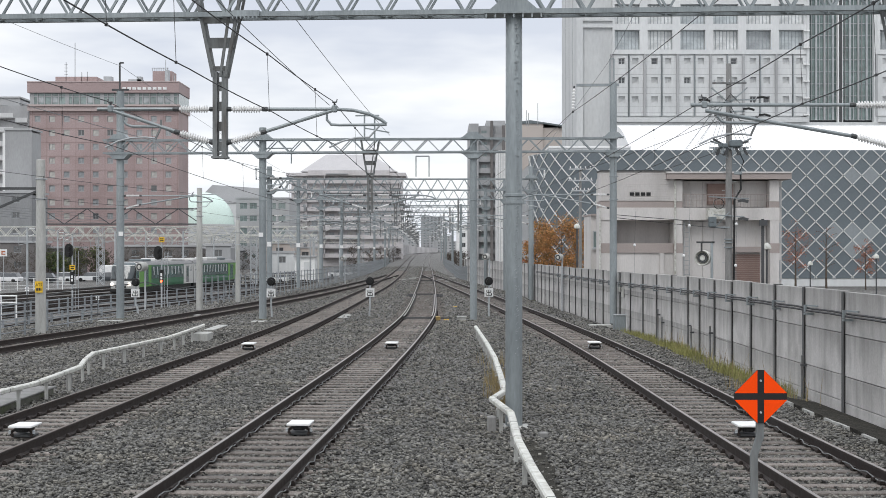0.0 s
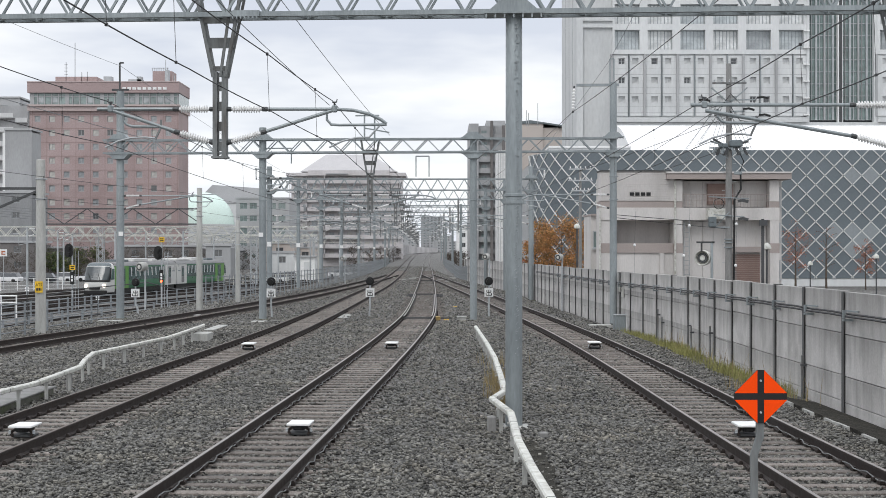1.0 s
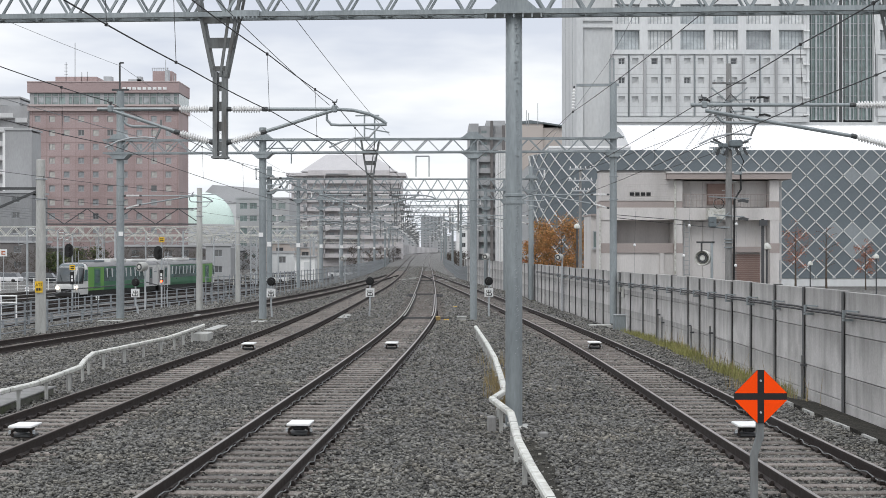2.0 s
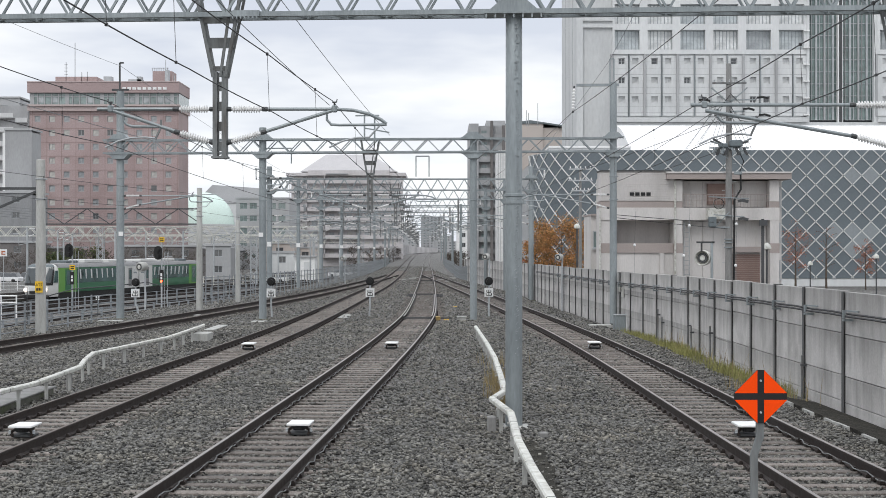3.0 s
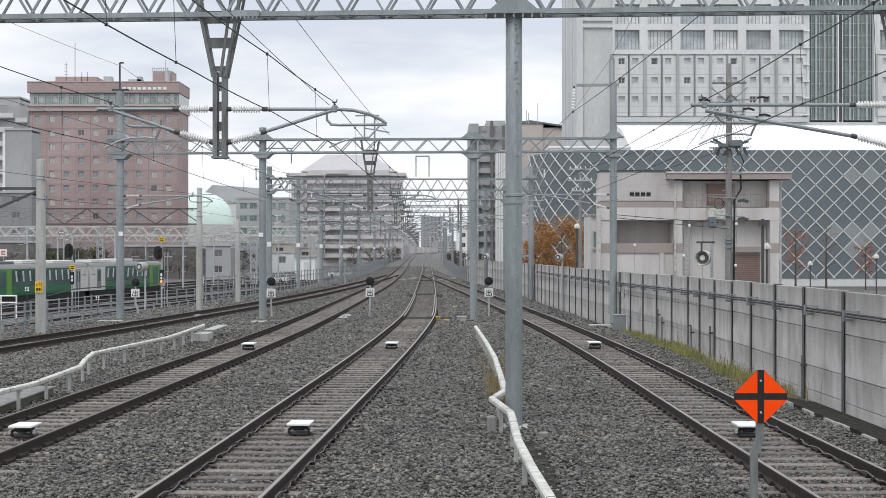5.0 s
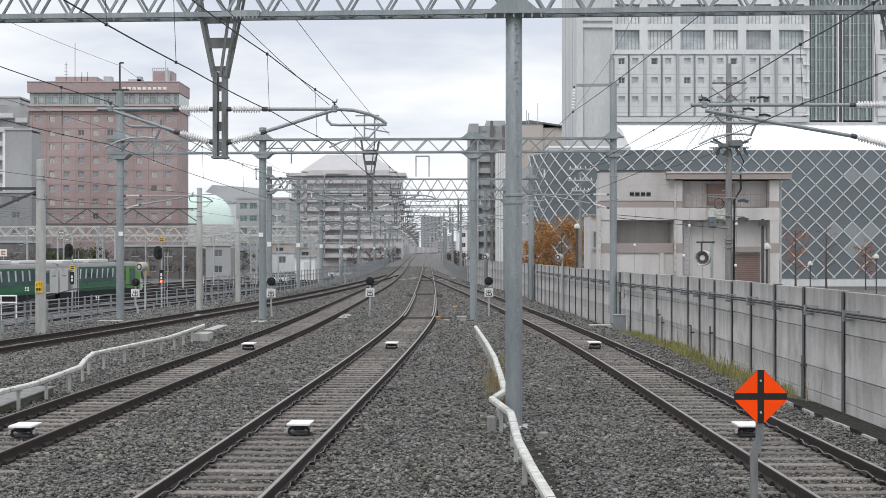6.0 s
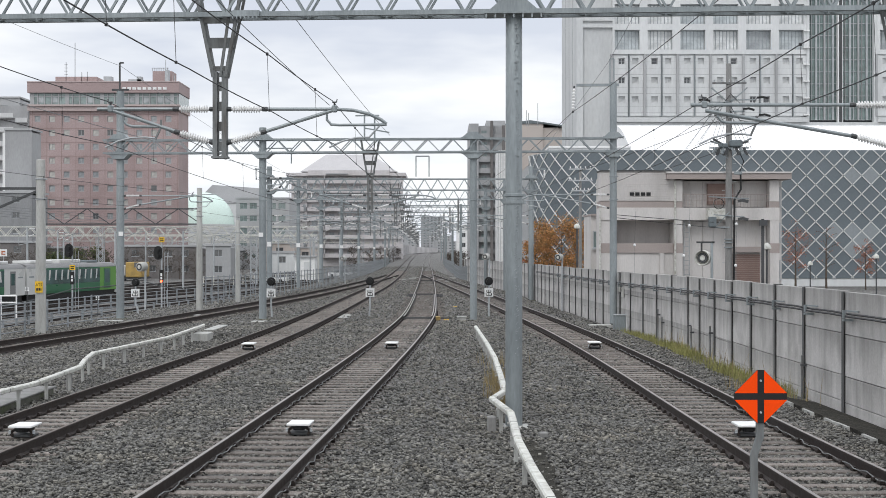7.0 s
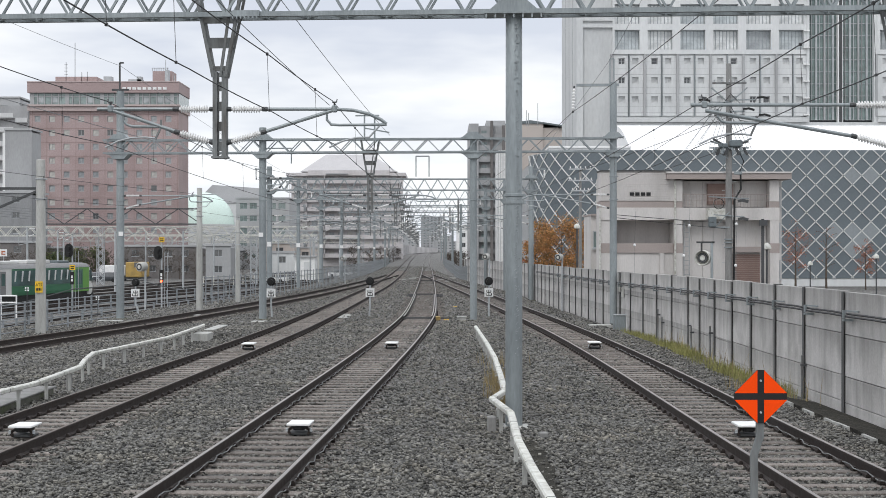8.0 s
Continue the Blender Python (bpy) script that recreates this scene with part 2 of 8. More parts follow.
WIREP = paint("pale_wire", (0.2, 0.21, 0.215), 0.6, 0.3, 5, 0.1)
ORANGE = paint("signal_orange", (1.0, 0.075, 0.004), 0.6, 0, 4, 0.05, 60, 0.03, 0.0, spec=0.1)
BLACK = paint("black_paint", (0.012, 0.012, 0.012), 0.5, 0, 6, 0.2)
YELLOW = paint("yellow_paint", (0.72, 0.45, 0.03), 0.55, 0, 5, 0.15)
# Muted yellow: haze over the distant track machine is mixed into the paint.
OCHRE = paint("muted_yellow_paint", (0.42, 0.28, 0.085), 0.6, 0, 1, 0.15, dirt=(0.25, 0.18, 0.08), dirt_amount=0.4)
WHITE = paint("white_paint", (0.8, 0.8, 0.79), 0.5, 0, 2, 0.06, 30, 0.04, 0.02, 0.001, (0.6, 0.6, 0.58), 0.3)


# ---- the ground: one sheet; the line runs on a low bank above the yard ----
MAIN = [(10, -3.49), (17.3, -3.05), (22, -2.81), (28, -2.53), (37.5, -2.09), (50, -1.61), (66, -1.2), (80, -1.17), (101, -1.3), (137, -1.62), (220, -2.5), (350, -4.1), (500, -5.5), (700, -5.4), (1000, -2.4), (1500, 9.7)]
LEFT = [(10, -7.95), (20, -7.55), (30, -7.15), (45, -6.52), (60, -6.11), (90, -5.85), (137, -5.75), (220, -6.8), (400, -10), (700, -12.4), (1000, -10.9), (1500, 0.6)]
RIGHT = [(10, 5.53), (17, 5.45), (23, 5.35), (35, 5.24), (45, 5.07), (53, 4.84), (64, 4.38), (81, 3.55), (100, 2.6), (113, 1.9), (140, 0.45), (165, -0.95), (185, -2.1)]
OUTER = [(20, -17.6), (46, -14.6), (60, -12.9), (89, -10.3), (110, -9.0), (137, -7.9), (165, -7.0), (185, -6.6)]
EDGE = [(10, -24), (46, -20), (67, -17.6), (90, -15.2), (137, -13), (220, -13), (1000, -20)]
WALL_LINE = [(12, 9.0), (20, 8.78), (30, 8.65), (36, 8.57), (43, 8.37), (47.5, 8.2), (51.5, 7.87), (58, 7.42), (69, 7.02), (85, 6.4), (102, 5.85), (138, 3.5), (170, 1.8), (230, -0.5), (330, -1.5)]


def wall_scale(y):
    """How far the wall past the near stretch is scaled about the camera's eye."""
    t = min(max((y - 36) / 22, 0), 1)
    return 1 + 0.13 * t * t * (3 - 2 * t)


WALL = [(y * wall_scale(y), x * wall_scale(y)) for y, x in WALL_LINE]
# Extra wall scale along y, fitted to the view; it also lowers the bank.
WALL_EXTRA = [(y * wall_scale(y), wall_scale(y) - 1) for y in range(12, 330, 2)]


def bank(y):
    return float(np.interp(y, [r[0] for r in WALL_EXTRA], [r[1] for r in WALL_EXTRA]))


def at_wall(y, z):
    """A height on the wall, scaled about the camera's height to keep its view."""
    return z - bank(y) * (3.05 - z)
YARD_Z, BED_Z = -1.75, -0.215


def rise(y):
    """The line climbs gently beyond the junction."""
    t = min(max((y - 300) / 400, 0), 1)
    return 2.0 * t * t * (3 - 2 * t)


def mound(x, y):
    """The heaped ballast between the middle track and the white duct."""
    return 0.3 * math.exp(-abs(x + 0.42 - (y - 17) * 0.008) / 0.45) * max(0.0, min(1.0, (64 - y) / 15))


def ground_height(x, y):
    e = interp(EDGE, min(y, 1000))
    t = min(max((e - x) / 3.0, 0), 1)
    z = BED_Z + (YARD_Z - BED_Z) * (t * t * (3 - 2 * t))
    if y < 120 and -12 < x < 8.6:
        z += 0.03 * noise.noise((x * 0.8, y * 0.5, 3)) - 0.01 + mound(x, y)
    if 10 < y < 200 and 0 < x < 12:
        w = interp(WALL, y)
        a = min(max((x - w + 1.7) / 1.2, 0), 1)
        z -= max(3.27 * bank(y), 0.2) * a * a * (3 - 2 * a) * (1 if x < w + 0.6 else max(0.0, 1 - (x - w - 0.6)))
    return z + rise(y) * (1 - t)


def ground():
    ys = [-60, -20, 0] + [8 + 0.8 * i for i in range(90)] + [80 + 4 * i for i in range(60)] + [330, 370, 410, 450, 500, 560, 620, 700, 1000, 1600, 2600, 4400]
    xs = [-3000, -1200, -500, -250, -150, -100, -70, -50, -40, -32] + [-26 + 0.8 * i for i in range(30)] + [-2.0 + 0.25 * i for i in range(16)] + [2.0 + 0.4 * i for i in range(20)] + [10.0 + 0.8 * i for i in range(10)] + [20, 30, 50, 90, 150, 300, 700, 1500, 3000]
    v = [(x, y, ground_height(x, y)) for y in ys for x in xs]
    n = len(xs)
    f = [(j * n + i, j * n + i + 1, (j + 1) * n + i + 1, (j + 1) * n + i) for j in range(len(ys) - 1) for i in range(n - 1)]
    m = Mesh().add(v, f)
    me = m.data("ground", BALLAST)
    me.shade_smooth()
    tagged(new("ground", me), "grey crushed stone ballast over the whole railway bed", "ground", kind="structure")


# ---- tracks ----
RAIL_PROFILE = [(-0.07, -0.19), (0.07, -0.19), (0.07, -0.172), (0.013, -0.15), (0.011, -0.055), (0.037, -0.042), (0.037, -0.006), (-0.037, -0.006), (-0.037, -0.042), (-0.011, -0.055), (-0.013, -0.15), (-0.07, -0.172)]
HEAD_PROFILE = [(-0.027, -0.0055), (0.027, -0.0055), (0.025, -0.0015), (0.018, 0.0), (-0.018, 0.0), (-0.025, -0.0015)]
GAUGE = 1.54


def track_points(rows, y0, y1, off, z):
    pts, y = [], y0
    while y < y1:
        s = (interp(rows, y + 0.5) - interp(rows, y - 0.5))
        c = 1 / math.sqrt(1 + s * s)
        pts.append((interp(rows, y) + off * c, y - off * s * c, z + rise(y)))
        y += 1.2 if y < 80 else 4 if y < 250 else 20
    return pts


def track(label, rows, y0, y1, z=0.0, near=75, spacing=0.62, top=None):
    t = thing("railway_track", (0, 0, 0), label, "railway track", "tracks", "structure")
    for off in (-GAUGE / 2, GAUGE / 2):
        rail = part("rail", Mesh().sweep(track_points(rows, y0, y1, off, z), RAIL_PROFILE), RAIL, t, "rust-brown steel rail")
        part("rail_head", Mesh().sweep(track_points(rows, y0, y1, off, z), HEAD_PROFILE), top or RAILTOP, rail, "dull rusty rail head" if top else "worn bright rail head")
    sleeper = Mesh().box(-1.3, 1.3, -0.1, 0.1, -0.14, 0, 0.012).data("sleeper", SLEEPER)
    far, clips = Mesh(), Mesh()
    y = y0
    rng = random.Random(int(y1 * 7 + rows[0][1] * 13))
    while y < min(y1, 230):
        s = interp(rows, y + 0.5) - interp(rows, y - 0.5)
        x, a = interp(rows, y), math.degrees(math.atan(-s))
        if y < near:
            part("sleeper", sleeper, None, t, at=pose(x + rng.uniform(-0.04, 0.04), y, z - 0.183 + rng.uniform(-0.006, 0.004), rng.uniform(-0.8, 0.8), 0, a + rng.uniform(-0.6, 0.6)))
            for off in (-GAUGE / 2, GAUGE / 2):
                for k in (-0.095, 0.095):
                    cx = x + off + k
                    cy = y - s * (off + k)
                    clips.box(cx - 0.035, cx + 0.035, cy - 0.065, cy + 0.065, z - 0.19, z - 0.14)
                    clips.tube([(cx, cy - 0.08, z - 0.142), (cx, cy + 0.08, z - 0.142)], 0.03, 6)
        else:
            far.bar((x - 1.3, y + 1.3 * s, z - 0.262), (x + 1.3, y - 1.3 * s, z - 0.262), 0.22, 0.14)
        y += spacing
    if clips.v:
        part("rail_fastenings", clips, CLIP, t, "rusty rail clips and bolts", kind="stuff")
    if far.v:
        part("far_sleepers", far, SLEEPER, t, "weathered sleepers", kind="stuff")
    return t


def tracks():
    track("curving railway track on weathered brown sleepers", MAIN, 12, 1500)
    track("railway track with rusty rails joining the curve ahead", LEFT, 12, 1500, top=RUSTTOP)
    track("railway track beside the concrete wall, merging ahead", RIGHT, 12, 185, z=-0.004)
    track("dark outer track at the edge of the railway bed", OUTER, 30, 185, z=-0.004, near=31, top=RUSTTOP)


# ---- the concrete wall beside the line ----
POSTSTEEL = paint("grimy_post_steel", (0.12, 0.122, 0.122), 0.6, 0.2, 4, 0.3, 30, 0.2, 0.1, 0.002, (0.06, 0.055, 0.05), 0.5, streak=6)


def weep_stains(m, tops, reach, tint):
    """Runs of grime that drip from the top edge of each slab, thinning out downwards."""
    n, l = m.node_tree.nodes, m.node_tree.links
    b = n["Principled BSDF"]
    old = b.inputs["Base Color"].links[0].from_socket
    pos = n.new("ShaderNodeNewGeometry").outputs["Position"]
    sep = n.new("ShaderNodeSeparateXYZ")
    l.new(pos, sep.inputs["Vector"])
    mp = n.new("ShaderNodeMapping")
    mp.inputs["Scale"].default_value = (1, 1, 0.06)
    l.new(pos, mp.inputs["Vector"])
    runs = n.new("ShaderNodeTexNoise")
    runs.inputs["Scale"].default_value, runs.inputs["Detail"].default_value, runs.inputs["Roughness"].default_value = 3.2, 7, 0.7
    l.new(mp.outputs["Vector"], runs.inputs["Vector"])
    total = None
    for top in tops:
        fall = n.new("ShaderNodeMapRange")
        fall.inputs["From Min"].default_value, fall.inputs["From Max"].default_value = top - reach, top
        fall.inputs["To Min"].default_value, fall.inputs["To Max"].default_value = 0.0, 0.34
        l.new(sep.outputs["Z"], fall.inputs["Value"])
        cut = n.new("ShaderNodeMath")
        cut.operation = "LESS_THAN"
        l.new(sep.outputs["Z"], cut.inputs[0])
        cut.inputs[1].default_value = top + 0.012
        on = n.new("ShaderNodeMath")
        on.operation = "MULTIPLY"
        l.new(fall.outputs["Result"], on.inputs[0])
        l.new(cut.outputs["Value"], on.inputs[1])
        if total is None:
            total = on.outputs["Value"]
        else:
            mx = n.new("ShaderNodeMath")
            mx.operation = "MAXIMUM"
            l.new(total, mx.inputs[0])
            l.new(on.outputs["Value"], mx.inputs[1])
            total = mx.outputs["Value"]
    add = n.new("ShaderNodeMath")
    add.operation = "ADD"
    l.new(runs.outputs["Fac"], add.inputs[0])
    l.new(total, add.inputs[1])
    amount = n.new("ShaderNodeMapRange")
    amount.inputs["From Min"].default_value, amount.inputs["From Max"].default_value = 0.56, 0.98
    amount.inputs["To Min"].default_value, amount.inputs["To Max"].default_value = 0.0, 0.75
    l.new(add.outputs["Value"], amount.inputs["Value"])
    mix = n.new("ShaderNodeMixRGB")
    mix.inputs["Color2"].default_value = (*tint, 1)
    l.new(amount.outputs["Result"], mix.inputs["Fac"])
    l.new(old, mix.inputs["Color1"])
    l.new(mix.outputs["Color"], b.inputs["Base Color"])


weep_stains(CONCRETE, (2.2, 1.274, 0.374), 0.75, (0.2, 0.195, 0.185))


def wall():
    t = thing("wall_east", (0, 0, 0), "grey weathered concrete panel wall with steel posts along the line", "wall", kind="structure")
    post = Mesh()
    for x0, x1, y0, y1 in ((-0.1, -0.085, -0.075, 0.075), (0.085, 0.1, -0.075, 0.075), (-0.085, 0.085, -0.006, 0.006)):
        post.box(x0, x1, y0, y1, -1.0, 2.315)
    post_me = post.data("post", POSTSTEEL)
    places = [12.0, 15.0, 18.0, 21.0, 24.0, 27.0, 30.0, 33.1, 35.85, 38.5, 40.7, 42.85, 44.95, 46.75, 49.1, 51.3, 53.5, 55.8]
    while places[-1] < 156:
        places.append(places[-1] + 2.35)
    places = [y * wall_scale(y) for y in places]
    panels = {}
    for k, (y, y2) in enumerate(zip(places[:-1], places[1:])):
        x, x2 = interp(WALL, y), interp(WALL, y2)
        a = math.degrees(math.atan2(-(x2 - x), y2 - y))
        ln = math.hypot(x2 - x, y2 - y)
        key = (round(ln, 2), round(bank(y), 3))
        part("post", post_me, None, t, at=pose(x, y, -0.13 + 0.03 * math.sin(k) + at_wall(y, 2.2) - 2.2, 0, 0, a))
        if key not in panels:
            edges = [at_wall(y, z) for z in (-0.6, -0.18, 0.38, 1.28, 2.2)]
            panels[key] = [Mesh().box(-0.055, 0.055, 0.03, ln - 0.03, z0 + 0.0065, z1 - 0.0065, 0.008).data("panel", CONCRETE) for z0, z1 in zip(edges[:-1], edges[1:])]
        for me in panels[key]:
            part("panel", me, None, t, at=pose(x, y, 0.012 * math.sin(k * 2.3), 0, 0, a))


def stones(seed, n, y0, length, power, small, large, grow, label):
    """Loose ballast stones lying on a stretch of the bed, between and beside the sleepers."""
    rng = np.random.default_rng(seed)
    y = y0 + length * rng.random(n) ** power
    x = (rng.random(n) - 0.5) * 2 * (0.335 * y + 0.6)
    keep = (x < np.interp(y, [r[0] for r in WALL], [r[1] for r in WALL]) - np.interp(y, [29, 34], [1.19, 0.3])) & (x > np.interp(y, [r[0] for r in EDGE], [r[1] for r in EDGE]))
    soil = (y > 15.5) & (y < 24.6) & (x > np.interp(y, [15, 18.5, 24.6], [1.16, 1.26, 1.42])) & (x < np.interp(y, [15, 18.5, 22, 24.6], [1.5, 1.56, 1.66, 1.56]) + 0.04 * np.sin(y * 3.1)) & (rng.random(n) < 0.8)
    keep &= ~soil
    x, y = x[keep], y[keep]
    out = np.clip((x - np.interp(y, [r[0] for r in WALL], [r[1] for r in WALL]) + 1.7) / 1.2, 0, 1)
    lift = -np.maximum(3.27 * np.interp(y, [r[0] for r in WALL_EXTRA], [r[1] for r in WALL_EXTRA]), 0.2) * out * out * (3 - 2 * out)
    for rows, first, bare in ((MAIN, 12, 0.955), (LEFT, 12, 0.6), (RIGHT, 12, 0.93), (OUTER, 30, 0.8)):
        c = np.array([interp(rows, v) for v in np.arange(10, 300, 0.5)])
        cx = np.interp(y, np.arange(10, 300, 0.5), c)
        near = np.abs(x - cx) < 1.32
        phase = np.abs(((y - first) / 0.62) % 1.0 - 0.5) * 0.62
        on = near & (phase > 0.19)
        rail = np.abs(np.abs(x - cx) - GAUGE / 2) < 0.13
        lift[near] -= 0.012
        ends = near & (np.abs(x - cx) > 1.0)
        lift[ends] += rng.uniform(0.0, 0.045, int(ends.sum()))
        on &= ~(ends & (rng.random(len(x)) < 0.6))
        lift[on & (rng.random(len(x)) < bare) & (y < 70)] = -9
        lift[rail] = -9
    ok = lift > -1
    x, y, lift = x[ok], y[ok], lift[ok]
    n = len(x)
    size = rng.uniform(small, large, n) * (1 + 0.5 * (rng.random(n) > 0.93)) * np.interp(y, [y0, y0 + length], [1, grow])
    heap = 0.3 * np.exp(-np.abs(x + 0.42 - (y - 17) * 0.008) / 0.45) * np.clip((64 - y) / 15, 0, 1)
    z = np.full(n, BED_Z) + lift + heap + rng.uniform(-0.006, 0.03, n)
    base = np.array([(-1, -1, -1), (1, -1, -1), (1, 1, -1), (-1, 1, -1), (-1, -1, 1), (1, -1, 1), (1, 1, 1), (-1, 1, 1)], float)
    q = base[None] * rng.uniform(0.3, 1.15, (n, 8, 1)) * rng.uniform(0.6, 1.25, (n, 1, 3))
    a, b = rng.random(n) * 6.28, rng.normal(0, 0.9, n)
    ca, sa, cb, sb = np.cos(a)[:, None], np.sin(a)[:, None], np.cos(b)[:, None], np.sin(b)[:, None]
    qx, qy, qz = q[..., 0], q[..., 1] * cb - q[..., 2] * sb, q[..., 1] * sb + q[..., 2] * cb
    v = np.stack([(qx * ca - qy * sa), (qx * sa + qy * ca), qz * 0.68], -1) * size[:, None, None] + np.stack([x, y, z], -1)[:, None]
    quad = np.array([(3, 2, 1, 0), (4, 5, 6, 7), (0, 1, 5, 4), (1, 2, 6, 5), (2, 3, 7, 6), (3, 0, 4, 7)])
    f = (quad[None] + (np.arange(n) * 8)[:, None, None]).reshape(-1)
    me = bpy.data.meshes.new("ballast_stones")
    me.vertices.add(n * 8)
    me.vertices.foreach_set("co", v.reshape(-1).astype(np.float32))
    me.loops.add(len(f))
    me.loops.foreach_set("vertex_index", f.astype(np.int32))
    me.polygons.add(n * 6)
    me.polygons.foreach_set("loop_start", (np.arange(n * 6) * 4).astype(np.int32))
    me.update(calc_edges=True)
    me.materials.append(STONE)
    tagged(new("ballast_stones", me), label, "ballast", kind="stuff")


# ---- overhead line structures ----
def truss(parent, x0, x1, y, z0, z1, w=0.5, pitch=0.75, r=0.045, material=STEEL, deep=True, bars=1.3):
    """A lattice beam of four chords with zigzag bars on its faces."""
    ys = (y - w / 2, y + w / 2) if deep else (y,)
    for z in (z0, z1):
        for yy in ys:
            part("chord", Mesh().bar((x0, yy, z), (x1, yy, z), r * 2), material, parent)
    n = max(2, round((x1 - x0) / pitch))
    lace = Mesh()
    for yy in ys:
        for i in range(n):
            a, b = x0 + (x1 - x0) * i / n, x0 + (x1 - x0) * (i + 1) / n
            p, q = (z0, z1) if i % 2 else (z1, z0)
            lace.bar((a, yy, p), (b, yy, q), r * bars)
    if deep:
        for z in (z0, z1):
            for i in range(n):
                a, b = x0 + (x1 - x0) * i / n, x0 + (x1 - x0) * (i + 1) / n
                lace.bar((a, ys[i % 2], z), (b, ys[1 - i % 2], z), r * 0.9)
    part("lacing", lace, material, parent, "zigzag lattice bars")


def round_pole(parent, x, y, z0, z1, r, material=STEEL, taper=0.96, name="pole"):
    m = Mesh().lathe((x, y, z0), [(r, 0), (r * (1 + taper) / 2, (z1 - z0) / 2), (r * taper, z1 - z0 - 0.02), (r * taper * 0.9, z1 - z0)], 20)
    return part(name, m, material, parent, smooth=True)


def pole_bands(parent, x, y, r, heights, material=STEEL):
    for z in heights:
        part("band", Mesh().lathe((x, y, z), [(r + 0.004, 0), (r + 0.016, 0.008), (r + 0.016, 0.052), (r + 0.004, 0.06)], 20).box(x + r, x + r + 0.06, y - 0.04, y + 0.04, z + 0.005, z + 0.055), material, parent)


def pole_cap(parent, x, y, z, r, up=1):
    """Clamp plates and bolts that hold a beam on its pole."""
    m = Mesh()
    h = r * (1.25 if r > 0.17 else 1.6) * up
    k = 3.2 if r < 0.17 else 2.6
    m.prism([(x - r * k, z), (x + r * k, z), (x + r * 1.3, z + h), (x - r * 1.3, z + h)], y - r * 1.75, y + r * 1.75)
    m.box(x - r * (k + 0.2), x + r * (k + 0.2), y - r * 1.9, y + r * 1.9, z - 0.02, z + 0.02)
    for i in range(7):
        bx = x - r * k + r * 2 * k * i / 6
        m.box(bx - 0.014, bx + 0.014, y - r * 1.85, y - r * 1.7, z - 0.08 * up - 0.02, z - 0.08 * up + 0.05)
    part("clamp", m, STEEL, parent, "bolted clamp plate")


def drop_mast(parent, x, y, z_top, z_low, w=0.12, spread=0.46):
    """A frame that hangs from the beam: legs that run together into a narrow twin post."""
    mid = z_top - (z_top - z_low) * 0.42
    for sx in (-1, 1):
        leg = Mesh()
        for sy in (-1, 1):
            leg.bar((x + sx * spread, y + sy * 0.2, z_top + 0.65), (x + sx * w, y + sy * 0.1, mid), 0.055, 0.055)
        leg.bar((x + sx * (w - 0.035), y, mid + 0.1), (x + sx * (w - 0.035), y, z_low), 0.085, 0.2)
        part("leg", leg, OLDSTEEL, parent)
    for t, h in ((0.34, 0.12), (0.62, 0.1), (0.9, 0.05)):
        ww = spread + (w - spread) * t
        z = z_top + 0.65 + (mid - z_top - 0.65) * t
        part("batten_plate", Mesh().box(x - ww, x + ww, y + 0.06, y + 0.075, z - h, z + h), OLDSTEEL, parent)
    k = 4
    for i in range(k):
        z = mid + (z_low - mid) * (i + 0.45) / k
        part("batten_plate", Mesh().box(x - w * 0.9, x + w * 0.9, y - 0.03, y - 0.015, z - 0.09, z + 0.09), OLDSTEEL, parent)
    part("lacing", Mesh().bar((x + spread * 0.55, y - 0.12, z_top + 0.55), (x + 0.02, y - 0.1, mid), 0.05), OLDSTEEL, parent)
    part("foot_plate", Mesh().box(x - w - 0.03, x + w + 0.03, y - 0.12, y + 0.12, z_low - 0.02, z_low + 0.02), OLDSTEEL, parent)


def insulator(parent, p, q, r=0.07, sheds=10):
    p, q = Vector(p), Vector(q)
    ln = (q - p).length
    prof = [(r * 0.45, 0), (r * 0.45, 0.04)]
    for i in range(sheds):
        z = 0.05 + (ln - 0.1) * (i + 0.5) / sheds
        s = (ln - 0.1) / sheds
        prof += [(r * 0.5, z - s * 0.45), (r, z - s * 0.1), (r * 0.95, z + s * 0.12), (r * 0.5, z + s * 0.2)]
    prof += [(r * 0.45, ln - 0.04), (r * 0.45, ln)]
    o = part("insulator", Mesh().lathe(p, prof, 10, q - p), CERAMIC, parent, "ribbed white ceramic insulator")
    d = (q - p).normalized()
    part("end_fitting", Mesh().lathe(p - d * 0.1, [(0.028, 0), (0.045, 0.03), (0.045, 0.11), (0.03, 0.13)], 8, d), DARKSTEEL, o)
    part("end_fitting", Mesh().lathe(q - d * 0.03, [(0.03, 0), (0.045, 0.02), (0.045, 0.1), (0.028, 0.13)], 8, d), DARKSTEEL, o)


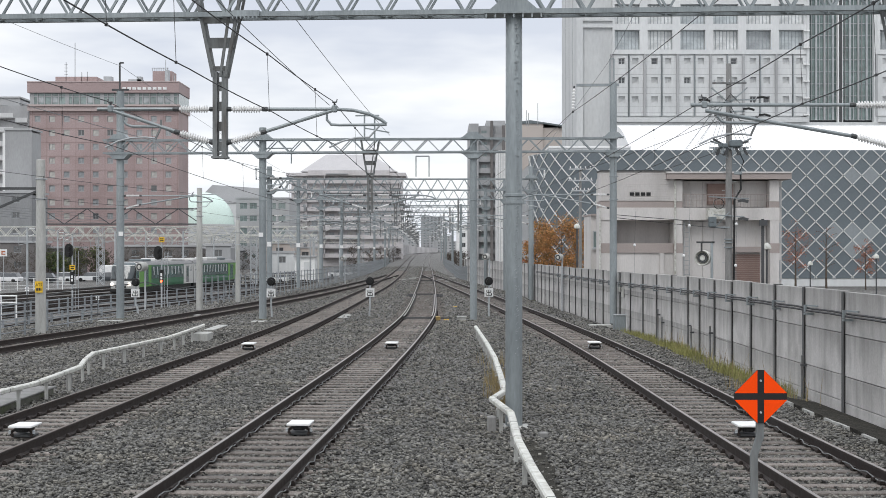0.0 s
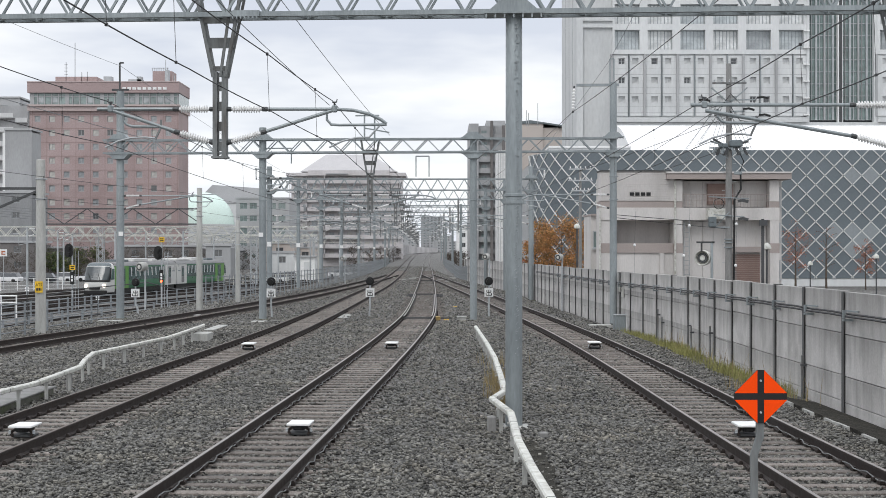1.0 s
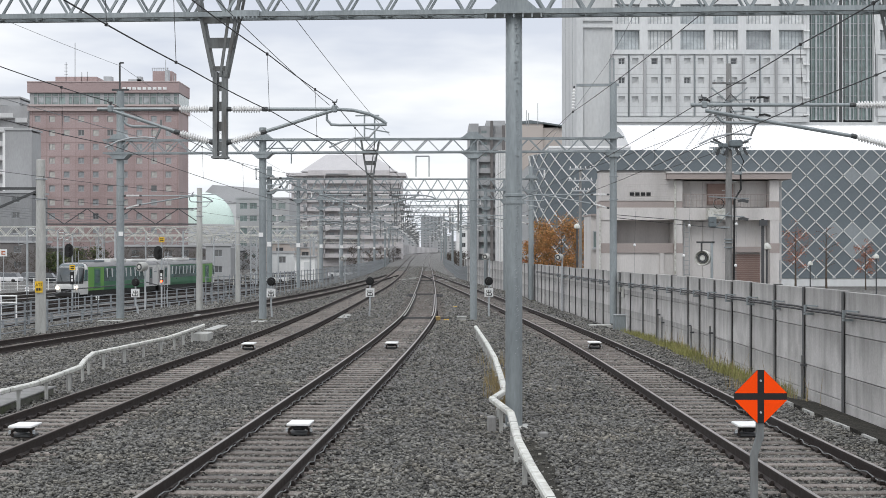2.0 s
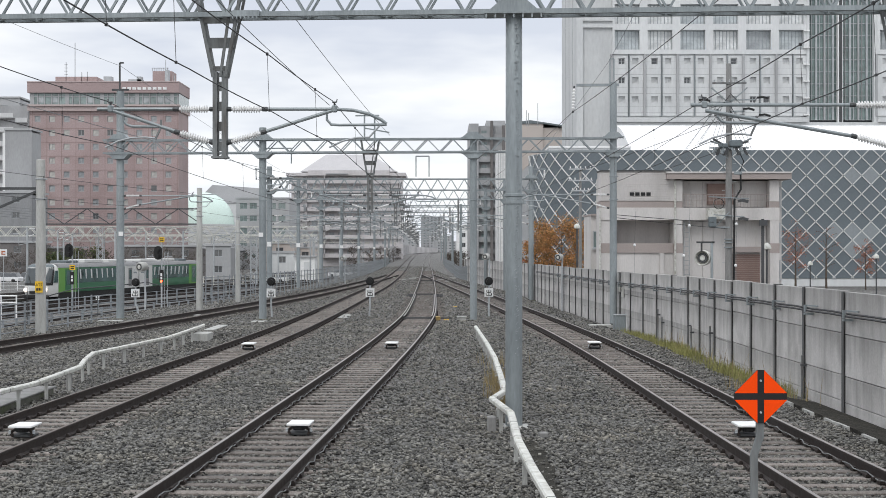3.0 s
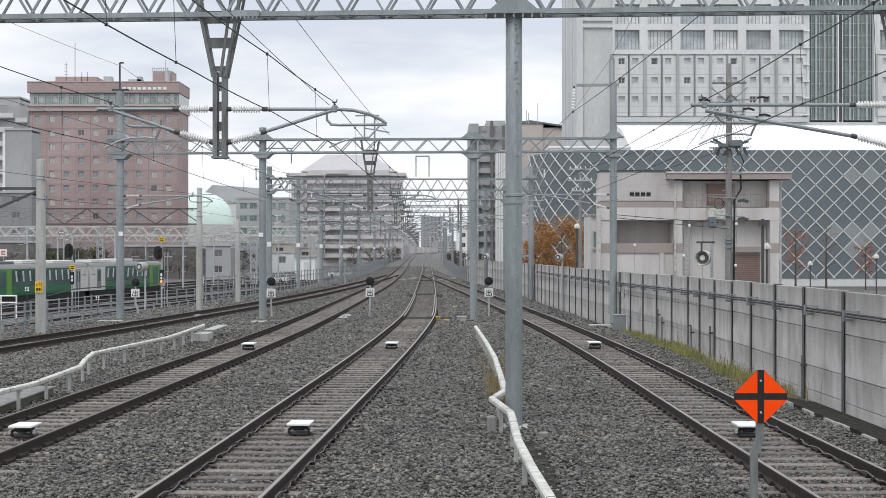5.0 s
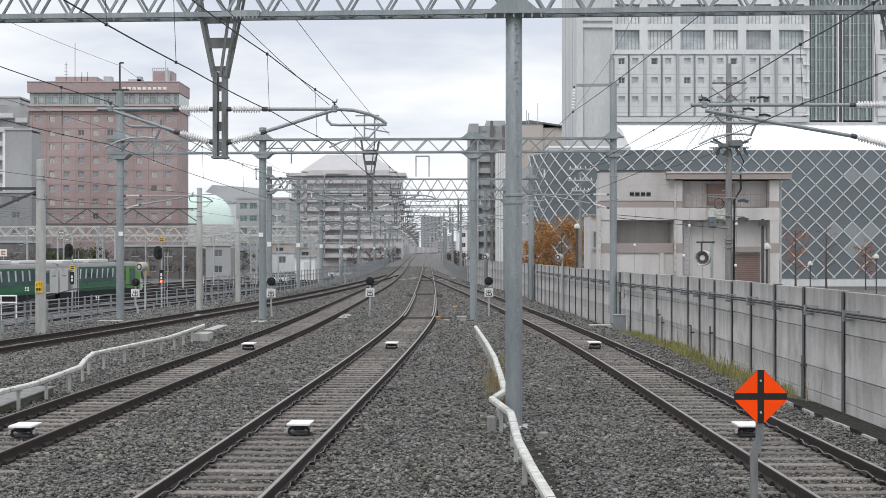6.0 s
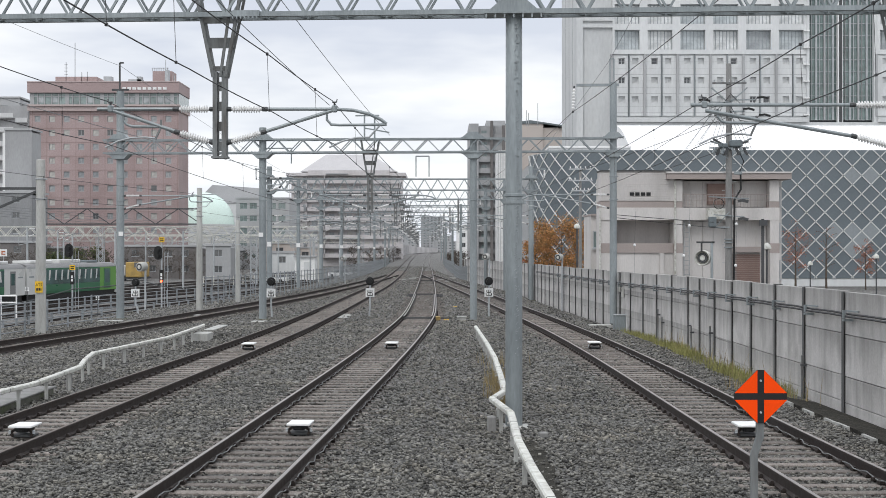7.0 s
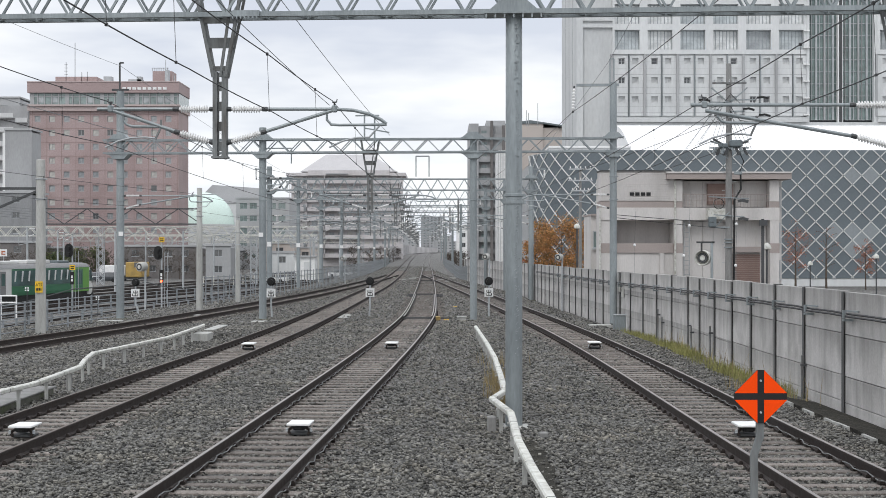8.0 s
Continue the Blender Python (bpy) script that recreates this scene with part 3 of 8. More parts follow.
def cantilever(x, y, side, reach, ins=0.62, zm=5.72, long_arm=True, detail=True, fall=0.0):
    """A bracket arm: two insulators at the mast, a level tube, a brace, a registration tube and a steady arm."""
    t = thing("cantilever_arm", (x, y, zm - 0.6), "grey tubular overhead line bracket on white ribbed insulators", "bracket arm", "cantilever arms")

    def at(s, z):
        return (x + side * s, y, z)

    insulator(t, at(0.12, zm), at(0.12 + ins, zm), 0.07 if detail else 0.055, 11 if detail else 15)
    insulator(t, at(0.12, zm - 0.62 - fall), at(0.1 + ins, zm - 0.44 - fall), 0.07 if detail else 0.055, 11 if detail else 15)
    top = [at(0.1 + ins, zm), at(reach, zm)]
    if long_arm:
        top += [at(reach + 0.35, zm - 0.02), at(reach + 0.65, zm - 0.09), at(reach + 0.88, zm - 0.2), at(reach + 0.98, zm - 0.28)]
    else:
        top += [at(reach + 0.25, zm)]
    part("top_tube", Mesh().tube(top, 0.032, 8), STEEL, t, smooth=True)
    part("brace", Mesh().tube([at(0.1 + ins, zm - 0.44 - fall), at(reach - 0.02, zm - 0.02 - fall * 0.6)], 0.034, 8), STEEL, t, smooth=True)
    part("wire_saddle", Mesh().box(x + side * reach - 0.015, x + side * reach + 0.015, y - 0.03, y + 0.03, zm + 0.06, zm + 0.13).bar(at(reach - 0.04, zm + 0.13), at(reach + 0.04, zm + 0.13), 0.025).bar(at(reach + 0.04, zm + 0.13), at(reach + 0.05, zm + 0.19), 0.018), DARKSTEEL, t)
    part("clamp", Mesh().box(x + side * reach - 0.05, x + side * reach + 0.05, y - 0.05, y + 0.05, zm - 0.06, zm + 0.07, 0.015), STEEL, t)
    if long_arm:
        reg = [at(reach - 0.14, zm - 0.06), at(reach - 0.14, zm - 0.2), at(reach - 0.06, zm - 0.29), at(reach + 0.1, zm - 0.3), at(reach + 0.98, zm - 0.29)]
    else:
        reg = [at(reach - 0.24, zm - 0.08), at(reach - 0.25, zm - 0.22), at(reach - 0.3, zm - 0.29), at(reach - 0.4, zm - 0.325), at(reach - 0.98, zm - 0.33)]
    part("registration_tube", Mesh().tube(reg, 0.026, 8), STEEL, t, smooth=True)
    if not long_arm:
        part("hanger", Mesh().bar(at(reach - 0.95, zm - 0.2), at(reach - 0.95, zm - 0.34), 0.035).bar(at(reach - 0.95, zm - 0.33), at(reach - 0.84, zm - 0.57), 0.035), OLDSTEEL, t)
    k = 1 if long_arm else -1
    c = reach - 0.1 * k
    part("steady_arm", Mesh().tube([at(c, zm - 0.72), at(c + 0.25 * k, zm - 0.6), at(c + 0.5 * k, zm - 0.54), at(c + 0.75 * k, zm - 0.53), at(c + 0.95 * k, zm - (0.31 if long_arm else 0.55))], 0.02, 6), STEELF, t, "pale curved steady arm", smooth=True)
    return t


def portal(y, poles, x0, x1, z0, z1, label, pitch=0.5, r=0.045, footing=True, group="portals", caps=True, material=STEEL, w=0.6, bands=None, bars=1.3):
    t = thing("catenary_portal", ((x0 + x1) / 2, y, ground_height(poles[0][0], y)), label, "catenary portal", group)
    for x, rad, top in poles:
        g = ground_height(x, y)
        round_pole(t, x, y, g - 0.2, top, rad, material)
        pole_bands(t, x, y, rad, bands or (z0 - 1.2, z0 - 2.3), material)
        if footing:
            part("footing", Mesh().box(x - rad * 1.7, x + rad * 1.7, y - rad * 1.7, y + rad * 1.7, g - 0.4, g + 0.04, 0.03), DARKCON if y > 30 else POLECON, t)
        if caps:
            pole_cap(t, x, y, z0 - 0.05, rad, -1)
            pole_cap(t, x, y, z1 + 0.05, rad, 1)
    truss(t, x0, x1, y, z0, z1, w, pitch, r, material, bars=bars)
    return t


def portals():
    near = portal(26.0, [(1.3157, 0.158, 8.5)], -16.33, 15.67, 7.4637, 8.0837, "grey steel portal with lattice beam on a round pole", 0.372, 0.045, caps=False, w=0.42, bands=(3.9202, 4.0564), bars=0.95)
    pole_cap(near, 1.3157, 26, 7.4427, 0.158, 1)
    for sx in (-3.66, -8.6):
        splice = Mesh()
        splice.box(sx - 0.26, sx + 0.26, 25.71, 25.735, 7.4113, 7.5266)
        for i in range(7):
            splice.box(sx - 0.25 + i * 0.075, sx - 0.225 + i * 0.075, 25.69, 25.71, 7.3693, 7.4218)
        part("splice", splice, STEEL, near, "bolted splice plate")
    flakes = Mesh()
    rng = random.Random(21)
    scars = Mesh()
    for _ in range(170):
        z = 7.3 - 6.2 * rng.random() ** 1.15
        a = 0.42 + 0.1 * math.sin(z * 1.7) + rng.gauss(0, 0.12)
        w, h = rng.uniform(0.006, 0.022), rng.uniform(0.004, 0.02)
        for m, dz, r in ((flakes, 0.0, 0.1585), (scars, 0.014, 0.1582)):
            px, py = 1.3157 + r * math.sin(a), 26 - r * math.cos(a)
            dx, dy = math.cos(a), math.sin(a)
            m.bar((px - dx * w, py - dy * w, z + dz - h), (px + dx * w, py + dy * w, z + dz + h), 0.0055, 0.0055)
    part("paint_scars", scars, STEELF, near, "pale scraped paint edges", kind="stuff")
    part("paint_flakes", flakes, SCAR, near, "dark flaked paint marks", kind="stuff")
    drop_mast(near, -4.194, 26, 7.4008, 4.8113)
    drop_mast(near, 8.4, 26, 7.4008, 4.8113)
    turn = Matrix.Translation((1.3157, 26, 0)) @ Matrix.Rotation(radians(-3.5), 4, "Z") @ Matrix.Translation((-1.3157, -26, 0))
    near.matrix_basis = turn @ near.matrix_basis
    cantilever(-4.12, 26.33, 1, 2.08)
    cantilever(-4.247, 26.33, -1, 2.0, long_arm=False)
    cantilever(8.328, 25.56, -1, 3.56, ins=0.7, long_arm=False, fall=0.14)
    mid = portal(67.0, [(-8.6181, 0.18, 8.9665), (1.4589, 0.168, 8.4262), (8.05, 0.172, 11.02), (-15.534, 0.19, 10.75)],
                 -16.3, 8.2669, 7.7508, 8.3722, "long lattice portal on round grey steel poles", 0.605, 0.04, bars=1.1)
    drop_mast(mid, -3.4581, 67, 7.7508, 4.8871, 0.13, 0.44)
    for px, pz, r in ((-15.453, 3.8875, 0.19), (-8.6722, 3.8335, 0.18)):
        part("number_plate", Mesh().box(px - 0.11, px + 0.11, 67 - r - 0.02, 67 - r - 0.003, pz - 0.1, pz + 0.1), WHITE, mid, "white enamel number plate")
    stay = Mesh().bar((6.3218, 67, 10.885), (8.321, 67, 10.885), 0.12).bar((7.8887, 66.9, 12.1), (7.8887, 66.9, 10.885), 0.06).bar((8.0778, 66.9, 12.1), (8.0778, 66.9, 10.885), 0.06).bar((7.8887, 66.9, 12.1), (8.0778, 66.9, 12.1), 0.06)
    part("feeder_bracket", stay, STEEL, mid, "feeder bracket at the pole top")
    part("pole_top_bracket", Mesh().bar((-15.534, 66.9, 12.1), (-15.534, 66.9, 10.696), 0.07).bar((-15.534, 66.9, 12.1), (-15.345, 66.9, 12.1), 0.07).bar((-15.912, 66.9, 10.804), (-15.102, 66.9, 10.804), 0.09), DARKSTEEL, mid)
    part("upper_frame", Mesh().bar((-3.7282, 67, 8.3181), (-3.7282, 67, 9.5339), 0.07).bar((-3.2419, 67, 8.3181), (-3.2419, 67, 9.5339), 0.07).bar((-4.1605, 67, 9.5069), (-3.0258, 67, 9.5069), 0.07).bar((-3.7282, 67, 8.9125), (-2.5395, 67, 8.6964), 0.06), STEEL, mid)
    insulator(mid, (6.2137, 67, 10.75), (6.1597, 67, 9.669), 0.09, 7)
    for a, b, y0, y1 in ((513, 520, 262, 295), (737, 760, 277, 314)):
        loops = Mesh()
        loops.bar((-8.4831 if a == 513 else -1.2698, 67, {513: 7.9669, 737: 7.5617}[a]), ({513: -7.2403, 737: -0.64839}[a], 67, {513: 7.9669, 737: 7.5617}[a]), 0.05)
        for xx in ({513: (-7.2403,), 737: (-1.2698, -0.64839)}[a]):
            loops.bar((xx, 67, {513: 7.9669, 737: 7.5617}[a]), (xx, 67, {513: 7.2375, 737: 6.5891}[a]), 0.05)
        part("wire_guard", loops, STEEL, mid)
    turn = Matrix.Translation((-8.6181, 67, 0)) @ Matrix.Rotation(radians(-3.4), 4, "Z") @ Matrix.Translation((8.6181, -67, 0))
    mid.matrix_basis = turn @ mid.matrix_basis
    cantilever(-3.2689, 66.68, 1, 2.1, detail=False)
    cantilever(-3.6472, 66.7, -1, 2.0, long_arm=False, detail=False)
    cantilever(-15.399, 67.4, 1, 3.35, ins=0.7, detail=False)
    cantilever(7.86, 66.02, -1, 3.2, ins=0.7, detail=False)
    cantilever(-8.429, 67, 1, 1.0, ins=0.5, zm=6.55, long_arm=False, detail=False)
    for y, xl, xr, rad in ((105, -13.0, 6.6, 0.2), (124, -12.8, 5.5, 0.17), (145, -12.6, 4.4, 0.2), (166, -12.0, 3.4, 0.17), (188, -11.3, 2.4, 0.19), (235, -11.5, 1.6, 0.19), (290, -12, 0.6, 0.19), (350, -13.5, 0.2, 0.19), (420, -15, -0.5, 0.19)):
        t = portal(y, [(xl, rad, 9.4), (xr, rad, 9.4)], xl - 0.4, xr + 0.5, 7.62, 8.45, "lattice portal over the curving tracks", 0.5, 0.042, footing=y < 150, caps=y < 150)
        xm = (interp(MAIN, y) + interp(LEFT, y)) / 2
        drop_mast(t, xm, y, 7.6, 4.95, 0.13, 0.44)
        if 120 < y < 300:
            for side, x in ((-1, (xl + xm) / 2 - 0.6), (1, (xm + xr) / 2 + 0.4)):
                part("hanging_post", Mesh().bar((x, y, 4.9), (x, y, 7.6), 0.14), OLDSTEEL, t)
                cantilever(x + side * 0.1, y, side, 1.7, detail=False, zm=5.9)
                cantilever(x - side * 0.1, y, -side, 1.5, detail=False, zm=6.1, long_arm=False)
        cantilever(xm + 0.16, y, 1, 2.0, detail=False)
        cantilever(xm - 0.16, y, -1, 1.9, long_arm=False, detail=False)
        part("number_plate", Mesh().box(xl - 0.16, xl + 0.16, y - rad - 0.03, y - rad - 0.005, 3.4, 3.75), WHITE, t)
        part("feeder_arm", Mesh().bar((xl - 1.1, y, 9.2), (xl + 0.2, y, 9.2), 0.09).bar((xr - 0.2, y, 9.2), (xr + 1.1, y, 9.2), 0.09), STEEL, t)
        insulator(t, (xl - 1.0, y, 9.15), (xl - 1.0, y, 8.5), 0.09, 6)
        insulator(t, (xr + 1.0, y, 9.15), (xr + 1.0, y, 8.5), 0.09, 6)
        if y >= 160:
            cantilever(xr - 0.2, y, -1, 1.6, detail=False, zm=6.3)
            cantilever(xl + 0.2, y, 1, 1.8, detail=False, zm=6.3)
        if y < 160:
            cantilever(xr - 0.2, y, -1, xr - interp(RIGHT, y) - 0.2, detail=False)
            cantilever(xl + 0.2, y, 1, interp(OUTER, y) - xl - 0.3, detail=False)


def yard_masts():
    for x, y, top, r in ((-15.963, 55.6, 6.6819, 0.215), (-13.556, 78, 6.5726, 0.185), (-13.173, 90, 5.046, 0.165), (-13.246, 150, 6.3766, 0.2)):
        t = thing("concrete_mast", (x, y, ground_height(x, y)), "pale grey concrete catenary mast at the yard edge", "mast", "concrete masts")
        round_pole(t, x, y, ground_height(x, y) - 0.2, top, r, POLECON, 0.8, "shaft")
        pole_bands(t, x, y, r * 0.9, (top - 0.8, top - 1.6), STEELF)
        if y < 60:
            part("bracket", Mesh().bar((x - 3.2, y, 5.5385), (x, y, 5.5385), 0.1).bar((x - 3.2, y, 4.1261), (x - 0.1, y, 5.4489), 0.09), DARKSTEEL, t, "dark angle-iron bracket")
            b = part("marker_board", Mesh().box(x - 0.15, x + 0.15, y - 0.26, y - 0.235, 1.4134, 1.8618), YELLOW, t, "yellow marker board with dark writing")
            bars = Mesh()
            for w0, w1 in ((-0.1, -0.03), (-0.01, 0.06), (0.075, 0.1)):
                bars.box(x + w0, x + w1, y - 0.268, y - 0.261, 1.4918, 1.5927)
            part("writing", bars, BLACK, b)
            letters = bpy.data.curves.new("lettering", "FONT")
            letters.body, letters.size, letters.extrude, letters.align_x = "ATS", 0.155, 0.003, "CENTER"
            letters.materials.append(BLACK)
            part("lettering", letters, None, b, at=pose(x, y - 0.264, 1.6712, 90, 0, 0))
        if y > 140:
            truss(t, -18.508, x + 0.3, y, 4.2597, 5.2274, 0.6, 0.9, 0.06, STEELF)
        if 70 < y < 80:
            truss(t, x - 8.8, x + 0.1, y, 4.5597, 5.4089, 0.3, 1.25, 0.035, DARKSTEEL, deep=False)
            part("arm", Mesh().tube([(x, y, 6.1952), (x + 0.9, y, 6.2266), (x + 1.3, y, 5.975)], 0.03, 6), STEELF, t)


def siding_mast(x, y, h, side):
    g = ground_height(x, y)
    t = thing("siding_mast", (x, y, g), "slim pale steel catenary mast between the sidings", "mast", "siding masts")
    part("shaft", Mesh().lathe((x, y, g - 0.2), [(0.13, 0), (0.12, h * 0.5), (0.1, h)], 10), STEELF, t)
    z = g + h - 0.9
    part("top_arm", Mesh().tube([(x, y, z + 0.5), (x + side * 2.6, y, z + 0.42), (x + side * 3.0, y, z + 0.25)], 0.045, 6), STEEL, t)
    part("brace", Mesh().tube([(x, y, z - 0.4), (x + side * 2.3, y, z + 0.4)], 0.045, 6), STEEL, t)
    insulator(t, (x + side * 0.15, y, z + 0.5), (x + side * 0.85, y, z + 0.48), 0.085, 6)
    insulator(t, (x + side * 0.15, y, z - 0.35), (x + side * 0.75, y, z - 0.13), 0.085, 6)
    part("crossarm", Mesh().bar((x - 0.8, y, g + h - 0.1), (x + 0.8, y, g + h - 0.1), 0.08), STEEL, t)


def siding_masts():
    for x, y, h, side in ((-44.5, 150, 7.6, 1), (-38.6, 165, 7.4, 1), (-33.0, 178, 7.6, 1), (-28.4, 192, 7.4, -1), (-24.9, 212, 7.5, -1), (-49.5, 180, 7.6, 1), (-43.5, 205, 7.8, 1), (-36.8, 225, 7.8, 1), (-55.5, 205, 7.6, 1), (-30.5, 240, 7.6, -1), (-22.8, 246, 7.6, 1), (-19.4, 205, 7.4, -1), (-17.4, 236, 7.4, 1)):
        siding_mast(x, y, h, side)
    b = thing("warning_plate", (-55.5, 177, YARD_Z), "small white plate with a red bar on a slim yard post", "sign")
    part("post", Mesh().tube([(-55.5, 177, YARD_Z - 0.1), (-55.5, 177, 3.2)], 0.05, 8), STEELF, b)
    part("plate", Mesh().box(-55.95, -55.05, 176.9, 176.94, 2.4, 3.3), WHITE, b)
    part("red_bar", Mesh().box(-55.75, -55.25, 176.885, 176.897, 2.6, 2.75).box(-55.75, -55.25, 176.885, 176.897, 2.92, 3.1).box(-55.75, -55.6, 176.88, 176.896, 2.75, 2.92), LEAFR, b)


def yard_gantry(y, x0, x1, z0, z1, cols, label):
    t = thing("lattice_gantry", (x0, y, YARD_Z), label, "gantry", "yard gantries")
    truss(t, x0, x1, y, z0, z1, 0.9, 1.15, 0.075, WHITEP)
    for c in cols:
        m = Mesh()
        for sx in (-0.45, 0.45):
            for sy in (-0.4, 0.4):
                m.bar((c + sx, y + sy, YARD_Z - 0.2), (c + sx * 0.9, y + sy, z1), 0.1)
        for i in range(8):
            a, b = YARD_Z + (z1 - YARD_Z) * i / 8, YARD_Z + (z1 - YARD_Z) * (i + 1) / 8
            for sy in (-0.4, 0.4):
                m.bar((c - 0.45, y + sy, a), (c + 0.45, y + sy, b), 0.06)
                m.bar((c + 0.45, y + sy, a), (c - 0.45, y + sy, b), 0.06)
        part("column", m, STEELF, t, "pale lattice column")
    ins = Mesh()
    x = x0 + 2
    while x < x1:
        ins.box(x - 0.05, x + 0.05, y - 0.05, y + 0.05, z0 - 1.1, z0)
        ins.bar((x, y, z0 - 0.9), (x + 2.4, y, z0 - 0.75), 0.07)
        ins.bar((x, y, z0 - 1.3), (x + 2.2, y, z0 - 0.8), 0.07)
        x += 5.5
    part("hangers", ins, STEELF, t, "hanging brackets below the beam")


def wire(name, label, pts, r, material=WIRE, drops=None, group="wires"):
    """A wire hung from point to point with a slight sag; drops: the lower wire's points, to which droppers hang."""
    t = thing(name, pts[0], label, "wire", group)
    out, lowp = [], []
    for i in range(len(pts) - 1):
        p, q = Vector(pts[i]), Vector(pts[i + 1])
        n = 8
        for k in range(n + (i == len(pts) - 2)):
            u = k / n
            s = p.lerp(q, u)
            s.z -= (q - p).length * 0.0035 * 4 * u * (1 - u)
            out.append(s)
    part("strand", Mesh().tube(out, r, 5), material, t)
    if drops:
        for p, q in drops:
            part("dropper", Mesh().tube([p, q], 0.0035, 4).box(p[0] - 0.016, p[0] + 0.016, p[1] - 0.025, p[1] + 0.025, p[2] - 0.02, p[2] + 0.02).box(q[0] - 0.012, q[0] + 0.012, q[1] - 0.02, q[1] + 0.02, q[2] - 0.014, q[2] + 0.014), WIRE, t)


def wires():
    sup = (26, 67, 105, 145, 188, 235, 290, 350)
    main = [(-3.05, 10.5), (-2.8, 15.3), (-2.47, 20), (-2.05, 26), (-1.2, 67)] + [(interp(MAIN, y), y) for y in sup[2:]]
    left = [(-7.4, 11), (-6.7, 21), (-6.25, 26), (-6.0, 67)] + [(interp(LEFT, y), y) for y in sup[2:]]
    right = [(4.75, 10.5), (4.82, 18.9), (4.82, 26), (4.2, 67), (interp(RIGHT, 105), 105), (interp(RIGHT, 145), 145)]
    outer = [(-17, 26), (-12.3, 67), (interp(OUTER, 105), 105), (interp(OUTER, 145), 145)]
    for rows, lab, dy in ((main, "over the middle track", (12.2, 14.7, 19.8, 24.0, 31, 37, 44)), (left, "over the joining track", (20.9 + 2.8, 30, 36, 43)), (right, "over the track beside the wall", (15.6, 18.9, 31.5, 38)), (outer, "over the outer track", (40, 50))):
        wire("messenger_wire", "dark stranded messenger wire " + lab, [(x, y, 5.84) for x, y in rows], 0.0085)
        low = [(x + 0.03, y, 5.04) for x, y in rows]
        tops = []
        for y in dy:
            x = float(np.interp(y, [r[1] for r in rows], [r[0] for r in rows]))
            k = max(i for i in range(len(rows)) if rows[i][1] <= y)
            p, q = Vector((*rows[k], 0)), Vector((*rows[min(k + 1, len(rows) - 1)], 0))
            u = (y - p.y) / max(q.y - p.y, 0.1)
            sag = (q - p).length * 0.014 * u * (1 - u)
            tops.append(((x, y, 5.84 - sag), (x + 0.03, y, 5.04 - sag)))
        wire("contact_wire", "dark copper contact wire " + lab, low, 0.0075, drops=tops)
    wire("feeder_wire", "feeder wire on the outer portal pole", [(7.35, 34, 9.7), (6.15, 67, 9.67), (5.2, 105, 9.6), (3.2, 145, 9.6), (1.8, 188, 9.6)], 0.013)
    wire("earth_wire", "thin pale earth wire between pole tops", [(6.6, 40, 12.1), (7.88, 67, 12.05), (6.6, 105, 9.6), (4.4, 145, 9.5)], 0.009, WIREP)
    wire("earth_wire", "thin pale earth wire between pole tops", [(-17.4, 48, 12.0), (-15.4, 67, 11.9), (-13, 105, 9.6), (-12.6, 145, 9.5), (-11.3, 188, 9.5)], 0.009, WIREP)
    wire("feeder_wire", "feeder wire over the yard side", [(-9.4, 26, 6.25), (-6.25, 60, 6.3)], 0.008, WIREP)
    wire("feeder_wire", "pale feeder wire above the tracks", [(-3.8, 18.5, 8.6), (-2.54, 67, 8.59)], 0.009, WIREP)
    wire("feeder_wire", "pale feeder wire above the tracks", [(-3.1, 18.6, 6.48), (-2.13, 26.3, 5.79)], 0.006, WIREP)
    for off, z, m in ((-1.0, 8.5, WIREP), (-1.1, 9.3, WIREP)):
        wire("feeder_wire", "pale feeder wire along the portal poles", [(xx + off, yy, z) for xx, yy in ((-13.0, 105), (-12.6, 145), (-11.3, 188), (-11.5, 235), (-12, 290), (-13.5, 350), (-15, 420))], 0.016, m)
        wire("feeder_wire", "pale feeder wire along the portal poles", [(xx - off, yy, z) for xx, yy in ((6.6, 105), (4.4, 145), (2.4, 188), (1.6, 235), (0.6, 290), (0.2, 350), (-0.5, 420))], 0.016, m)
    for i in range(5):
        z = 4.6 + 0.42 * i
        wire("yard_wire", "thin yard wire strung along the sidings", [(-24 - 2.5 * i, 60, z + 0.6), (-21 - 2.5 * i, 115, z), (-17 - 1.5 * i, 200, z)], 0.012, WIREP, group="yard wires")


# ---- buildings ----
BRICK = paint("red_brown_tile", (0.385, 0.298, 0.29), 0.7, 0, 0.06, 0.09, 3.5, 0.1, 0.1, 0.01, (0.28, 0.205, 0.195), 0.4)
BRICKJ = paint("dark_tile_joint", (0.27, 0.195, 0.185), 0.8, 0, 0.1, 0.1)
BRICKD = paint("dark_red_tile", (0.36, 0.275, 0.268), 0.7, 0, 0.06, 0.07, 6, 0.06)
PINK = paint("pink_cornice", (0.47, 0.39, 0.375), 0.7, 0, 0.1, 0.06)
GREYW = paint("pale_grey_facade", (0.605, 0.615, 0.612), 0.75, 0, 0.12, 0.07, 3, 0.05, 0.05, 0.01, (0.5, 0.515, 0.52), 0.35, streak=3)
WARMW = paint("warm_grey_facade", (0.56, 0.535, 0.535), 0.75, 0, 0.12, 0.08, 3, 0.05, 0.05, 0.01, (0.44, 0.42, 0.42), 0.4, streak=3)
GREYD = paint("grey_render", (0.38, 0.385, 0.39), 0.8, 0, 0.1, 0.08, 4, 0.06, dirt=(0.25, 0.25, 0.25), dirt_amount=0.3, streak=3)
CORE = paint("dim_interior", (0.1, 0.105, 0.11), 0.8, 0, 0.4, 0.3)
